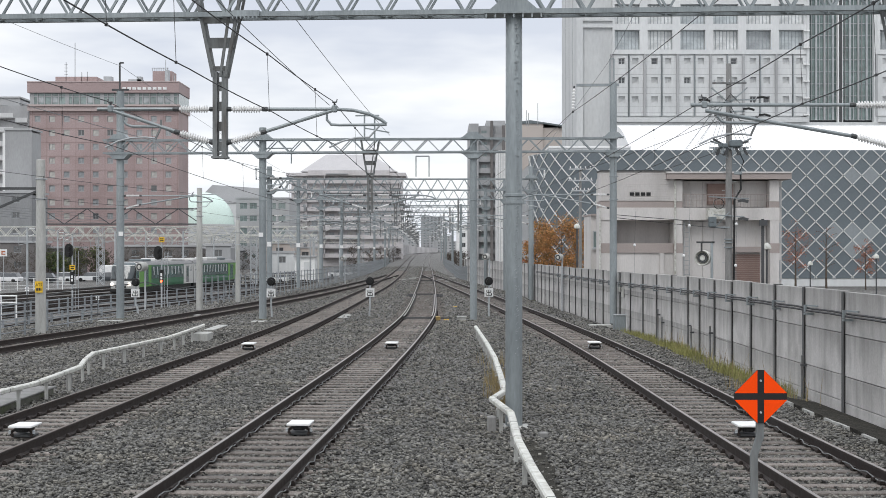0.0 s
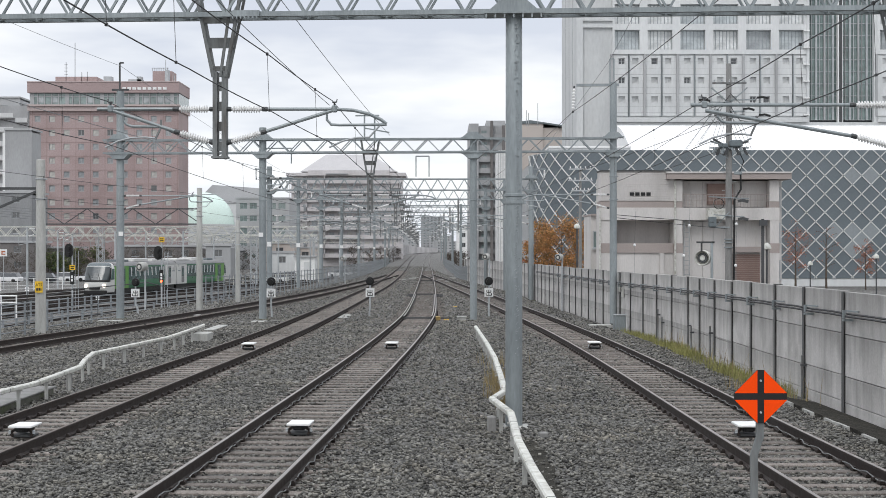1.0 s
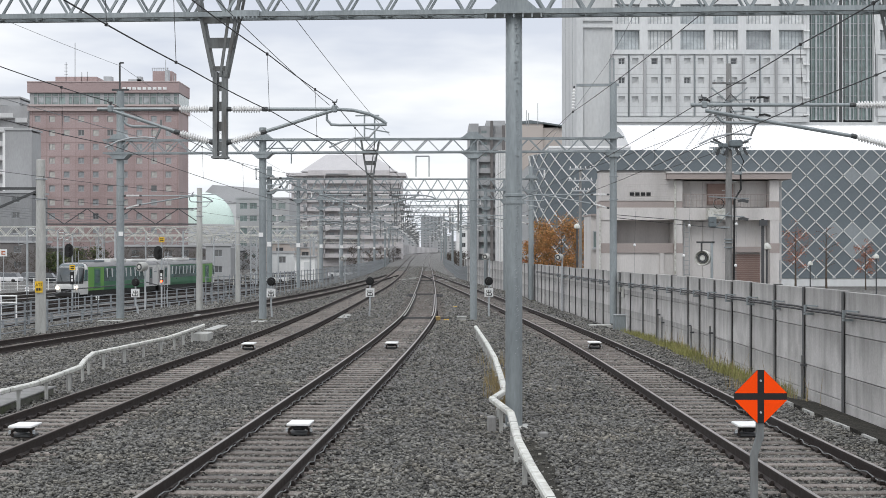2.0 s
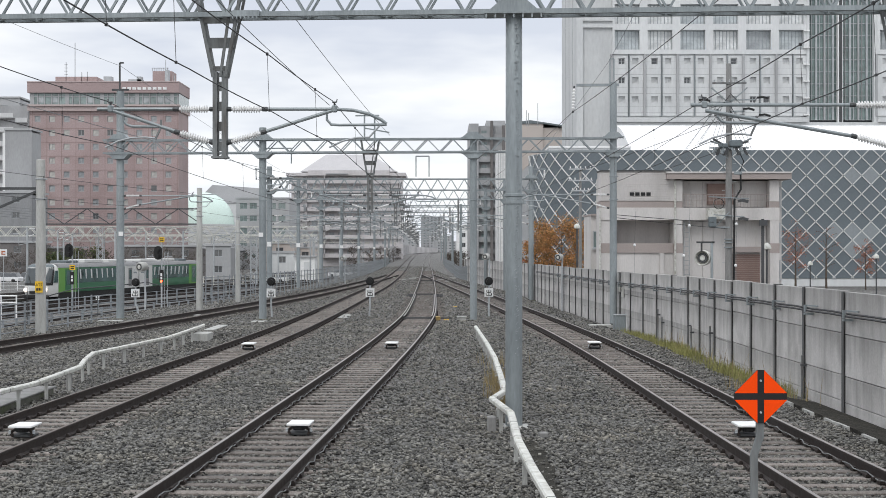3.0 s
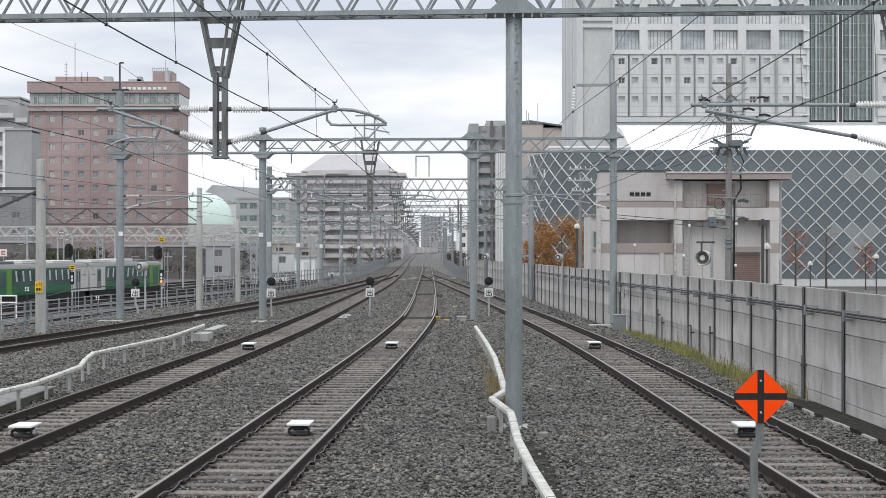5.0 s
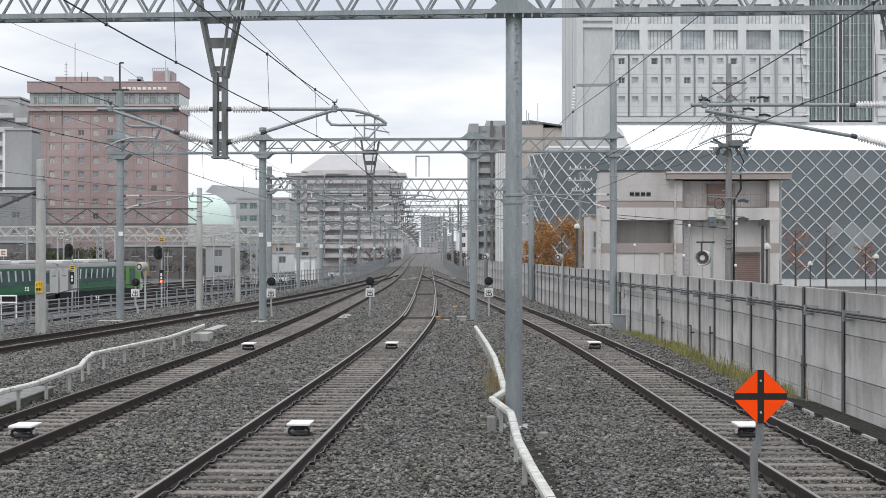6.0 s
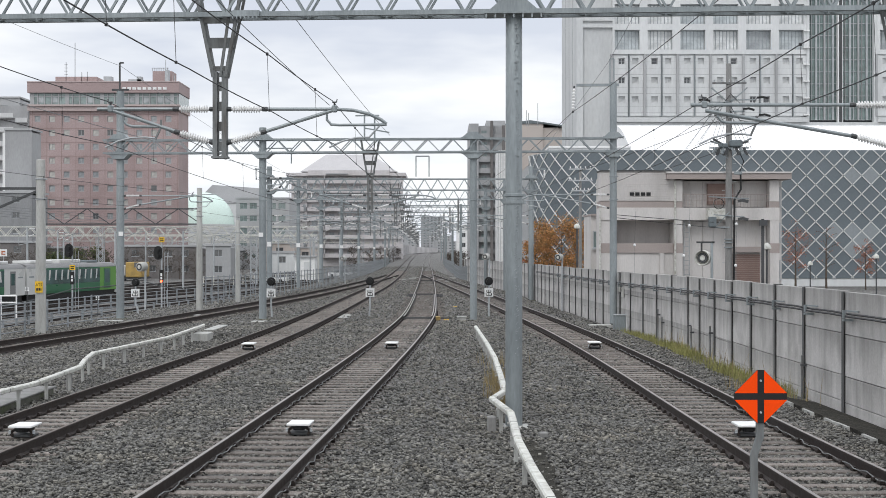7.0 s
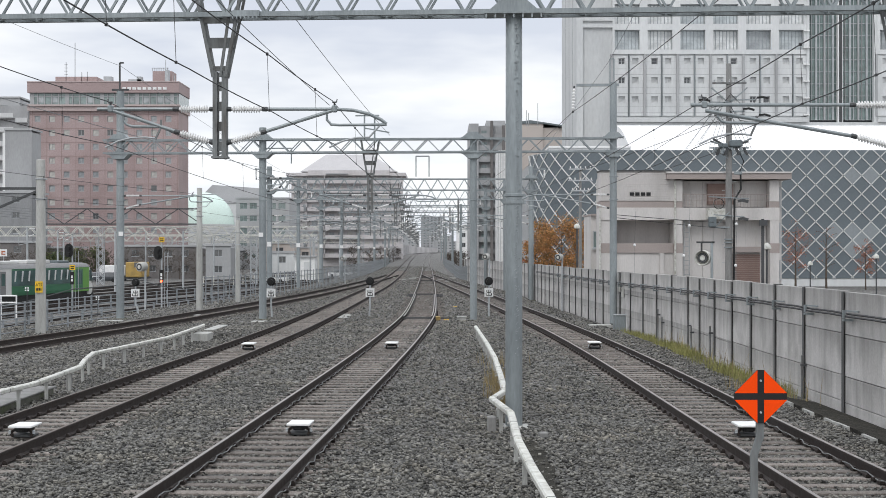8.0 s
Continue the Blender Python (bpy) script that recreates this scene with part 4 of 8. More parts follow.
SLATE = paint("slate_panel", (0.135, 0.16, 0.175), 0.45, 0.0, 0.15, 0.12, 5, 0.05, 0.03, 0.004)
SLATEL = paint("light_slate_panel", (0.25, 0.275, 0.285), 0.45, 0.0, 0.15, 0.1, 5, 0.05)
LATTICE = paint("lattice_strip_paint", (0.55, 0.56, 0.55), 0.6, 0, 0.5, 0.08)
MEMBRANE = paint("white_roof_membrane", (0.93, 0.93, 0.93), 0.6, 0, 0.1, 0.03, 2, 0.02)
CREAM = paint("substation_render", (0.605, 0.58, 0.56), 0.85, 0, 0.5, 0.06, 20, 0.05, 0.05, 0.003, (0.45, 0.43, 0.41), 0.35, streak=4)
TAUPE = paint("taupe_band", (0.36, 0.312, 0.292), 0.8, 0, 0.6, 0.08, 20, 0.05)
SHUTTER = paint("brown_shutter", (0.24, 0.165, 0.14), 0.6, 0, 1.0, 0.12)
BEIGE = paint("beige_tile", (0.53, 0.475, 0.435), 0.8, 0, 0.1, 0.06, 6, 0.05)
GLASSG = glass("green_grey_glass", (0.21, 0.265, 0.255), 0.08)
# Two paler panes; distance haze on far windows is put into these colours.
GLASSB = glass("haze_and_blind_glass", (0.34, 0.36, 0.37), 0.12)
GLASSW = glass("haze_and_curtain_glass", (0.5, 0.485, 0.45), 0.2)
GLASSV = glass("drawn_blind_glass", (0.62, 0.63, 0.625), 0.2)
GLASSC = glass("green_curtain_glass", (0.16, 0.215, 0.205), 0.1)
# Bay glass: the pale sky reflection is painted into the colour.
GLASSP = glass("sky_painted_bay_glass", (0.44, 0.475, 0.485), 0.1)
GLASSK = glass("dark_window_glass", (0.10, 0.105, 0.11), 0.06)
ROOFP = paint("pale_roof_sheet", (0.47, 0.46, 0.465), 0.7, 0, 0.2, 0.06)
ROOFG = paint("grey_roof", (0.40, 0.405, 0.41), 0.7, 0, 0.2, 0.08)
DIM = paint("dark_brown_grey_render", (0.17, 0.16, 0.155), 0.85, 0, 0.3, 0.15, 6, 0.1, dirt=(0.11, 0.1, 0.1), dirt_amount=0.4, streak=3)
MIDGREY = paint("mid_grey_render", (0.26, 0.265, 0.27), 0.85, 0, 0.3, 0.12, 6, 0.08, dirt=(0.18, 0.18, 0.18), dirt_amount=0.3, streak=3)
DOMEG = paint("pale_green_dome", (0.66, 0.80, 0.73), 0.5, 0, 0.1, 0.05)
_cache = {}


def holed(m, x0, x1, z0, z1, y, xs, zs, depth=0.35):
    """Piers and spandrels of a wall with a grid of openings: xs, zs are (from, to) pairs."""
    edge = x0
    for a, b in xs:
        m.box(edge, a, y, y + depth, z0, z1)
        low = z0
        for c, d in zs:
            m.box(a, b, y + 0.002, y + depth, low, c)
            low = d
        m.box(a, b, y + 0.002, y + depth, low, z1)
        edge = b
    m.box(edge, x1, y, y + depth, z0, z1)


def window(parent, x, y, z, w, h, glassm, framem, bars=1, t=0.06):
    """A window at its lower left corner: frame, sill, mullions and pane."""
    key = (round(w, 2), round(h, 2), framem.name, glassm.name, t)
    if key not in _cache:
        f = Mesh()
        o4, i4 = ((0, 0), (w, 0), (w, h), (0, h)), ((t, t), (w - t, t), (w - t, h - t), (t, h - t))
        f.rings([[(p, yy, q) for p, q in loop] for loop, yy in ((o4, 0.0), (o4, 0.08), (i4, 0.08), (i4, 0.0))], caps=False, closed=True)
        _cache[key] = (f.data("window", framem), Mesh().box(0.01, w - 0.01, 0.045, 0.055, 0.01, h - 0.01).data("pane", glassm), Mesh().box(-t / 2, t / 2, 0.005, 0.043, t, h - t).data("mullion", framem), Mesh().box(-0.05, w + 0.05, -0.16, -0.002, -0.06, 0.0).data("sill", framem))
    frame_me, pane_me, bar_me, sill_me = _cache[key]
    o = part("window", frame_me, None, parent, at=Matrix.Translation((x, y, z)))
    part("pane", pane_me, None, o, own=True)
    part("sill", sill_me, None, o, own=True)
    for i in range(bars):
        part("mullion", bar_me, None, o, own=True, at=Matrix.Translation((w * (i + 1) / (bars + 1), 0, 0)))
    return o


def hotel():
    y, s = 300.0, 0.12097
    x0, x1 = -88.548, -56.613
    t = thing("hotel", ((x0 + x1) / 2, y, YARD_Z), "tall red-brown tiled hotel with rows of square windows", "building")
    xs = [(-87.46 + i * 25.75 * s, -87.46 + (i * 25.75 + 10.5) * s) for i in range(10)]
    zs = [(30.752 - i * 24.6 * s, 30.752 - (i * 24.6 - 10.5) * s) for i in range(9)][::-1]
    m = Mesh()
    holed(m, x0, x1, YARD_Z, 33.05, y, xs, zs)
    m.box(x0 + 0.1, x1, y + 0.36, y + 11.5, YARD_Z, 33.05)
    part("wall", m, BRICK, t)
    rng = random.Random(2)
    for a, b in xs:
        for c, d in zs:
            window(t, a, y + 0.16, c, b - a, d - c, GLASSK if rng.random() < 0.09 else (GLASSB if rng.random() < 0.45 else GLASSW), GREYD, 1 if rng.random() < 0.4 else 0, 0.08)
    for i in range(11):
        xx = -87.944 + i * 25.75 * s
        part("tile_joint", Mesh().box(xx - 0.05, xx + 0.05, y - 0.012, y - 0.002, YARD_Z, 33.05), BRICKJ, t)
    for i in range(9):
        zz = 32.324 - i * 24.6 * s
        part("tile_joint", Mesh().box(x0, x1, y - 0.026, y - 0.014, zz - 0.04, zz + 0.04), BRICKJ, t)
    part("parapet", Mesh().box(-88.79, -56.371, y - 0.9, y + 11.8, 36.921, 39.15), BRICKD, t, "deep red parapet band")
    part("coping", Mesh().box(-88.851, -56.31, y - 1.0, y + 11.9, 39.15, 39.33), PINK, t)
    part("sky_lounge", Mesh().box(-88.427, -56.492, y - 0.2, y + 11.4, 34.26, 36.8), GLASSG, t, "ribbon of lounge windows")
    for i in range(22):
        xx = -88.306 + i * 12.4 * s
        part("mullion", Mesh().box(xx, xx + (0.2 if i % 5 else 0.8), y - 0.35, y - 0.2, 34.26, 36.8), GREYD, t)
    part("transom", Mesh().box(-88.427, -56.492, y - 0.33, y - 0.21, 36.074, 36.195), GREYD, t)
    for i in (1, 3, 8, 13, 14, 16, 18, 19):
        xx = -88.065 + i * 12.4 * s
        part("blind", Mesh().box(xx, xx + 1.1, y - 0.24, y - 0.205, 34.865, 35.953), GLASSB, t)
    part("cornice", Mesh().box(-88.79, -56.25, y - 0.7, y, 33.05, 34.26).box(-88.79, -56.25, y - 1.1, y - 0.7, 34.018, 34.381).box(-56.613, -56.25, y, y + 11.9, 33.05, 34.26), PINK, t)
    part("penthouse", Mesh().box(-83.831, -74.879, y + 3, y + 9, 39.15, 40.792).box(-63.024, -58.79, y + 4, y + 9, 39.15, 42.123), BRICK, t)
    kit = Mesh()
    for px, w, h in ((181, 14, 12), (225, 24, 7), (240, 8, 12), (290, 6, 24)):
        xx = -94.839 + px * s
        kit.box(xx, xx + w * s, y + 1, y + 3, 39.15, 39.15 + h * s)
    for i in range(9):
        xx = -63.145 + i * 3.4 * s
        kit.box(xx, xx + 0.12, y + 4, y + 4.12, 42.123, 42.848)
    kit.box(-63.145, -59.516, y + 4, y + 4.12, 42.727, 42.848)
    part("rooftop_plant", kit, STEELF, t, "pale rooftop tanks and rails")
    ant = Mesh()
    for px, top in ((110, 107), (126, 72), (138, 125), (148, 124), (304, 130), (288, 103)):
        xx = -94.839 + px * s
        ant.box(xx - 0.07, xx + 0.07, y + 3, y + 3.14, 39.15, 56.881 - top * s)
    for k in range(4):
        ant.box(-81.895, -81.169, y + 3, y + 3.1, 43.332 - k * 0.7, 43.332 - k * 0.7 + 0.1)
    part("antenna", ant, STEELF, t)
    sign = Mesh()
    for i in range(9):
        xx = -68.468 + i * 9 * s
        sign.box(xx, xx + 6.4 * s, y - 1.05, y - 0.9, 37.526, 38.07)
    part("sign_bars", sign, WHITE, t, "white rooftop sign bars")


def slab_house(name, label, x0, x1, y, depth, z1, wallm, pitch, wpitch, ww, wh, glassm, z_first, base=None, roof=None, bars=1, fm=None):
    """A plain building with rows of windows, a parapet and a flat roof."""
    base = YARD_Z if base is None else base
    t = thing(name, ((x0 + x1) / 2, y, base), label, "building", "far buildings")
    n = max(1, int((x1 - x0 - 0.6) / wpitch))
    off = (x1 - x0 - n * wpitch) / 2 + (wpitch - ww) / 2
    xs = [(x0 + off + i * wpitch, x0 + off + i * wpitch + ww) for i in range(n)]
    zs = []
    z = z_first
    while z > base + 0.5:
        zs.append((z, z + wh))
        z -= pitch
    zs.reverse()
    m = Mesh()
    holed(m, x0, x1, base, z1, y, xs, zs)
    m.box(x0 + 0.05, x1 - 0.05, y + 0.36, y + depth, base, z1 - 0.3)
    part("wall", m, wallm, t)
    part("roof", Mesh().box(x0 - 0.2, x1 + 0.2, y - 0.2, y + depth + 0.2, z1, z1 + 0.35), roof or ROOFG, t)
    for a, b in xs:
        for c, d in zs:
            window(t, a, y + 0.15, c, b - a, d - c, glassm, fm or STEELF, bars)
    return t


def balcony_block():
    """The apartment block with stacked balconies and a hipped roof."""
    y, s = 450.0, 0.18145
    t = thing("apartment_building", (-31.21, y, YARD_Z), "pale apartment block with stacked balconies and hipped roof", "building")
    part("wall", Mesh().box(-48.81, -13.427, y + 1.05, y + 24, YARD_Z, 28.272), WARMW, t)
    part("roof", Mesh().add([(-45.907, y + 1, 28.692), (-14.698, y + 1, 28.692), (-14.698, y + 24, 28.692), (-45.907, y + 24, 28.692), (-38.468, y + 11, 34.837), (-23.407, y + 11, 34.837)], [(0, 1, 5, 4), (1, 2, 5), (2, 3, 4, 5), (3, 0, 4), (3, 2, 1, 0)]), ROOFP, t, "pale grey hipped roof")
    part("fascia", Mesh().box(-50.444, -11.976, y - 0.5, y + 25, 27.183, 28.272, 0.05).box(-43.367, -17.056, y - 0.9, y - 0.51, 27.365, 28.998), WARMW, t)
    part("bay_canopy", Mesh().box(-37.56, -30.484, y - 1.9, y - 0.91, 27.637, 28.09), ROOFG, t)
    for i in range(9):
        zt = 26.094 - i * 16.4 * s
        for a, b, o in ((-100, -75, 0.3), (-70, -12, 0.0), (-38, 25, -1.1), (22, 75, 0.0), (72, 101, 0.3)):
            xa, xb = -31.21 + a * s, -31.21 + b * s
            part("balcony", Mesh().box(xa, xb, y + o, y + o + 0.18, zt - 6.2 * s, zt).box(xa, xb, y + o, y + 1.05, zt - 7.2 * s, zt - 6.3 * s).box(xa, xa + 0.2, y + o, y + 1.05, zt - 6.2 * s, zt + 8 * s), WARMW, t)
        for k in range(12):
            xx = -47.903 + k * 15.6 * s
            window(t, xx, y + 0.95, zt - 6 * s, 9 * s, 11 * s, GLASSB if (k + i) % 3 else GLASSW, STEELF, 1)
    return t


def dark_flats():
    y, s = 300.0, 0.12097
    t = thing("apartment_building", (9.1936, y, BED_Z), "dark grey apartment tower with open corridors", "building")
    part("wall", Mesh().box(5.5645, 7.621, y, y + 20, BED_Z, 30.389).box(7.7419, 13.427, y + 1.5, y + 20, BED_Z, 30.026).box(9.4355, 13.548, y + 5, y + 20, 30.026, 31.477), GREYD, t)
    part("stair_tower", Mesh().box(10.161, 10.766, y + 0.2, y + 1.5, BED_Z, 30.994).box(12.702, 13.306, y + 0.4, y + 1.5, BED_Z, 30.026), DIM, t)
    for i in range(12):
        zt = 28.332 - i * 20.4 * s
        part("balcony", Mesh().box(7.621, 10.161, y + 0.6, y + 0.75, zt - 8 * s, zt).box(7.621, 10.161, y + 0.6, y + 1.5, zt - 9.5 * s, zt - 8.02 * s), GREYD, t)
        part("balcony", Mesh().box(10.766, 12.702, y + 0.9, y + 1.05, zt - 8 * s, zt - 1 * s).box(10.766, 12.702, y + 0.9, y + 1.5, zt - 9.5 * s, zt - 8.02 * s), GREYD, t)
        window(t, 5.9274, y - 0.06, zt - 5 * s, 4.5 * s, 8 * s, GLASSG, STEELF, 0)
        window(t, 8.2258, y + 1.42, zt - 7 * s, 10 * s, 13 * s, GLASSG, STEELF, 1)
    ant = Mesh()
    for px, top in ((937, 185), (941, 190), (958, 172)):
        ant.box(-94.839 + px * s, -94.839 + px * s + 0.13, y + 12, y + 12.1, 30.873, 56.881 - top * s)
    t2 = thing("apartment_building", (22.5, 330, BED_Z), "windowless pale beige tiled building with a dark roof edge", "building", "far buildings")
    part("wall", Mesh().box(14.9, 23.6, 330, 352, BED_Z, 33.1), BEIGE, t2)
    part("wall", Mesh().box(23.62, 31.5, 330.6, 352, BED_Z, 32.2), BEIGE, t2)
    part("roof", Mesh().prism([(14.7, 33.1), (20.5, 33.9), (31.7, 32.2), (31.7, 31.8), (23.6, 33.09)], 329.7, 352), FLAKE, t2, "dark sloping roof edge")
    part("antenna", ant, STEELF, t2)
    t3 = thing("white_building", (10.903, 260, BED_Z), "narrow white ribbed building end", "building")
    part("wall", Mesh().box(10.169, 11.952, 260, 272, BED_Z, 21.816), WHITE, t3)
    for k in range(4):
        part("rib", Mesh().box(10.169 + k * 0.45, 10.169 + k * 0.45 + 0.12, 259.9, 260, BED_Z, 21.816), GREYW, t3)


def tower():
    y, s = 220.0, 0.08871
    t = thing("office_tower", (44, y, BED_Z), "tall pale tower with deep window bays and small windows", "building")
    z0, zt = 23.365, 50.953
    part("core", Mesh().box(21.645, 83.032, y + 1.9, y + 27, BED_Z, zt), CORE, t)
    part("end_wall", Mesh().box(20.95, 21.645, y - 0.1, y + 27, BED_Z, zt), GREYW, t)
    part("end_panel", Mesh().box(21.556, 26.613, y + 0.4, y + 1.8, BED_Z, zt), GREYW, t)
    part("corner_pier", Mesh().box(21.646, 22.0, y - 0.1, y + 0.4, BED_Z, zt), GREYW, t)
    for i in range(19):
        xx = 22.1 + i * 2.64 * s
        part("rib", Mesh().box(xx, xx + 1.5 * s, y + 0.34, y + 0.4, BED_Z, zt), GREYW, t)
    for yy in (226.0, 232.5, 239.0):
        part("panel_joint", Mesh().box(20.91, 20.95, yy, yy + 0.35, BED_Z, zt), ROOFG, t)
    for zz in (38.179, 39.244):
        part("band", Mesh().box(22.0, 26.613, y - 0.05, y + 0.29, zz, zz + 0.6), GREYW, t)
    bay_rng = random.Random(4)
    bays = [(26.968 + i * 58.2 * s, 26.968 + (i * 58.2 + 44) * s) for i in range(6)]
    bays += [(68.661 + i * 58.2 * s, 68.661 + (i * 58.2 + 44) * s) for i in range(3)]
    for xa, xb, group in ((26.613, 57.129, bays[:6]), (68.129, 83.032, bays[6:])):
        m = Mesh()
        rows = [(34.719 + k * 45.5 * s, 37.824 + k * 45.5 * s) for k in range(4)]
        holed(m, xa, xb, 34.01, zt, y, group, rows, 1.8)
        part("bay_wall", m, GREYW, t, "pale deep window bay wall")
        for a, b in group:
            for c, d in rows:
                window(t, a, y + 0.9, c, b - a, d - c, bay_rng.choice((GLASSP, GLASSV, GLASSB)), STEEL, 6, 0.11)
        for i in range(len(group) * 2):
            fa = xa + 1.8 * s + i * 29.1 * s
            fb = fa + 26 * s
            wz = [(26.381 + k * 34.0 * s, 27.401 + k * 34.0 * s) for k in range(3)]
            wx = fa + (9 if i % 2 == 0 else 4) * s
            q = Mesh()
            holed(q, fa, fb, 24.34, 34.01 - 0.02, y + 0.2, [(wx, wx + 11.5 * s)], wz, 0.9)
            o = part("panel", q, GREYW, t)
            rng = random.Random(i * 7 + int(xa))
            for c, d in wz:
                r = rng.random()
                window(t, wx, y + 0.6, c, 11.5 * s, d - c, GLASSK if r < 0.22 else GLASSV, GREYW, 1 if 0.1 < r < 0.45 else 0, 0.1)
            part("fin", Mesh().box(fa - (5.0 if i % 2 == 0 else 2.3) * s, fa - 1.0 * s, y - 0.1 - 0.15 * (i % 2 == 0), y + 1.0, 24.252, 34.01), GREYD if i % 2 == 0 else STEEL, t)
        part("ledge", Mesh().box(xa, xb, y - 0.8, y + 1.8, 23.276, 23.985).box(xa, xb, y + 0.6, y + 1.6, 23.985, 24.34), GREYW, t)
    part("base_band", Mesh().box(26.62, 83.0, y - 0.45, y + 1.85, 19.5, 23.27), GREYW, t)
    seams = Mesh()
    for k in range(10):
        zz = 24.784 + k * 11.3 * s
        seams.box(26.613, 57.129, y + 0.185, y + 0.199, zz, zz + (0.07 if k % 3 == 0 else 0.035))
    part("panel_joints", seams, ROOFG, t)
    for k in range(8):
        xa = 57.484 + k * 15 * s
        part("curtain_glass", Mesh().box(xa + 0.12, xa + 15 * s - 0.12, y + 1.2, y + 1.4, 23.719, zt), GLASSC, t, "green-grey curtain wall glass")
        part("mullion", Mesh().box(xa - 0.13, xa + 0.13, y + 0.75, y + 1.3, 23.719, zt).box(xa + 6.3 * s, xa + 7.4 * s, y + 0.95, y + 1.15, 23.719, zt), STEELF if k % 2 else GREYD, t)
    tr = Mesh()
    z = 23.719
    while z < zt:
        tr.box(57.306, 68.129, y + 1.1, y + 1.19, z, z + 0.09)
        z += 1.9
    part("transoms", tr, STEELF, t)
    for px in (1430, 1490, 1548):
        xx = {1430: 57.306, 1490: 62.452, 1548: 67.863}[px]
        part("column", Mesh().box(xx - 0.22, xx + 0.22, y - 0.1, y + 0.9, BED_Z, zt), DARKSTEEL if px == 1490 else GREYW, t)
        if px == 1490:
            part("column_strip", Mesh().box(xx - 0.42, xx - 0.25, y, y + 0.9, BED_Z, zt).box(xx + 0.25, xx + 0.36, y, y + 0.9, BED_Z, zt), WHITE, t)
    brk = Mesh()
    z = 24.34
    while z < zt:
        brk.box(56.6, 57.5, y - 0.4, y + 0.6, z, z + 0.16)
        z += 2.65
    part("brackets", brk, WHITE, t)


def hall_path(u):
    """The hall's plan: a straight front that turns back round its end; u in metres from the turn."""
    r, y = 9.0, 130.0
    xc = 17.5
    if u >= 0:
        return xc + u, y
    a = min(-u / r, 1.6)
    return xc - r * math.sin(a), y + r * (1 - math.cos(a))


def hall():
    """The low hall with slate panels behind a white diamond lattice, and its white vaulted roof."""
    t = thing("lattice_hall", (24.427, 130, BED_Z), "slate-grey hall wrapped in a white diamond lattice", "building")
    z0, z1, u0, u1 = 0.53387, 12.433, -14.2, 31.35
    us = [u0 + 0.4 * i for i in range(36)] + [0.4 + 2 * i for i in range(17)]
    us = sorted(set([u for u in us if u <= u1] + [0.0, u1]))
    inner = Mesh()
    inner.rings([[(hall_path(u)[0], hall_path(u)[1] + 0.0, z0), (hall_path(u)[0], hall_path(u)[1], z1), (hall_path(u)[0] + 0.5, hall_path(u)[1] + 1.2, z1), (hall_path(u)[0] + 0.5, hall_path(u)[1] + 1.2, z0)] for u in us])
    part("panel_wall", inner, SLATE, t, "slate-grey panel wall")
    base = Mesh()
    base.rings([[(hall_path(u)[0], hall_path(u)[1] + 0.06, BED_Z), (hall_path(u)[0], hall_path(u)[1] + 0.06, z0 - 0.01), (hall_path(u)[0] + 0.5, hall_path(u)[1] + 1.2, z0 - 0.01), (hall_path(u)[0] + 0.5, hall_path(u)[1] + 1.2, BED_Z)] for u in us])
    part("plinth", base, GREYW, t)
    part("roof", Mesh().box(17.6, hall_path(u1)[0], 131.3, 168, BED_Z, z1 - 0.1).box(9.2, 17.59, 139.5, 168, BED_Z, z1 - 0.1).box(12.5, 17.58, 134, 139.49, BED_Z, z1 - 0.1), ROOFG, t)
    p = 1.7115
    hgt = z1 - z0
    for k in range(-32, 40):
        for sgn in (1, -1):
            pts = []
            for i in range(41):
                z = z0 + hgt * i / 40
                u = k * p - 5.653 + (z + 11.785 if sgn > 0 else 31.933 - z)
                if u0 <= u <= u1:
                    x, y = hall_path(u)
                    a = max(-u / 9.0, 0)
                    pts.append((x - 0.04 * math.sin(a), y - 0.04 * math.cos(a), z))
            if len(pts) > 2:
                part("lattice_strip", Mesh().sweep(pts, [(-0.05, -0.025), (0.05, -0.025), (0.05, 0.025), (-0.05, 0.025)], (0.45 if pts[0][0] < 15 else 0, 1, 0)), LATTICE, t)
    for px, py in ((1508.6, 311), (1541.3, 311), (1476, 409), (1508.6, 409), (1541.3, 409), (1525, 425.3), (1508.6, 441.6)):
        x, z = (px - 784) * 0.05242, 26.377 - py * 0.05242
        h = p / 2 - 0.06
        part("light_panel", Mesh().prism([(x - h, z), (x, z - h), (x + h, z), (x, z + h)], 129.955, 129.99), SLATEL, t, "paler diamond panel")
    v = thing("vaulted_roof_hall", (34.234, 150, BED_Z), "bright white vaulted roof behind the hall", "building")
    rings = []
    for k in range(9):
        u = k / 8
        y = 171 + 27 * u
        z = 14.565 + (20.75 - 14.565) * (1 - (1 - u) ** 1.5)
        left = 23.099 + (24.271 - 23.099) * u ** 0.8
        rings.append([(left, y, BED_Z), (left, y, z), (74.729, y, z), (74.729, y, BED_Z)])
    part("roof_shell", Mesh().rings(rings), MEMBRANE, v, "white roof membrane")
    for i in range(6):
        xx = 27.305 + i * 6.2
        part("roof_seam", Mesh().sweep([(xx, r[1][1], r[1][2] + 0.03) for r in rings], [(-0.06, -0.03), (0.06, -0.03), (0.06, 0.03), (-0.06, 0.03)]), WHITE, v)
    part("ridge_cap", Mesh().box(24.271, 74.729, 197.6, 198.4, 20.67, 20.83), GREYW, v)
    w = thing("low_annex", (15.484, 150, BED_Z), "low white annex with parapet beside the hall", "building")
    part("wall", Mesh().box(11.371, 20.081, 150, 168, BED_Z, 14.119), GREYW, w)
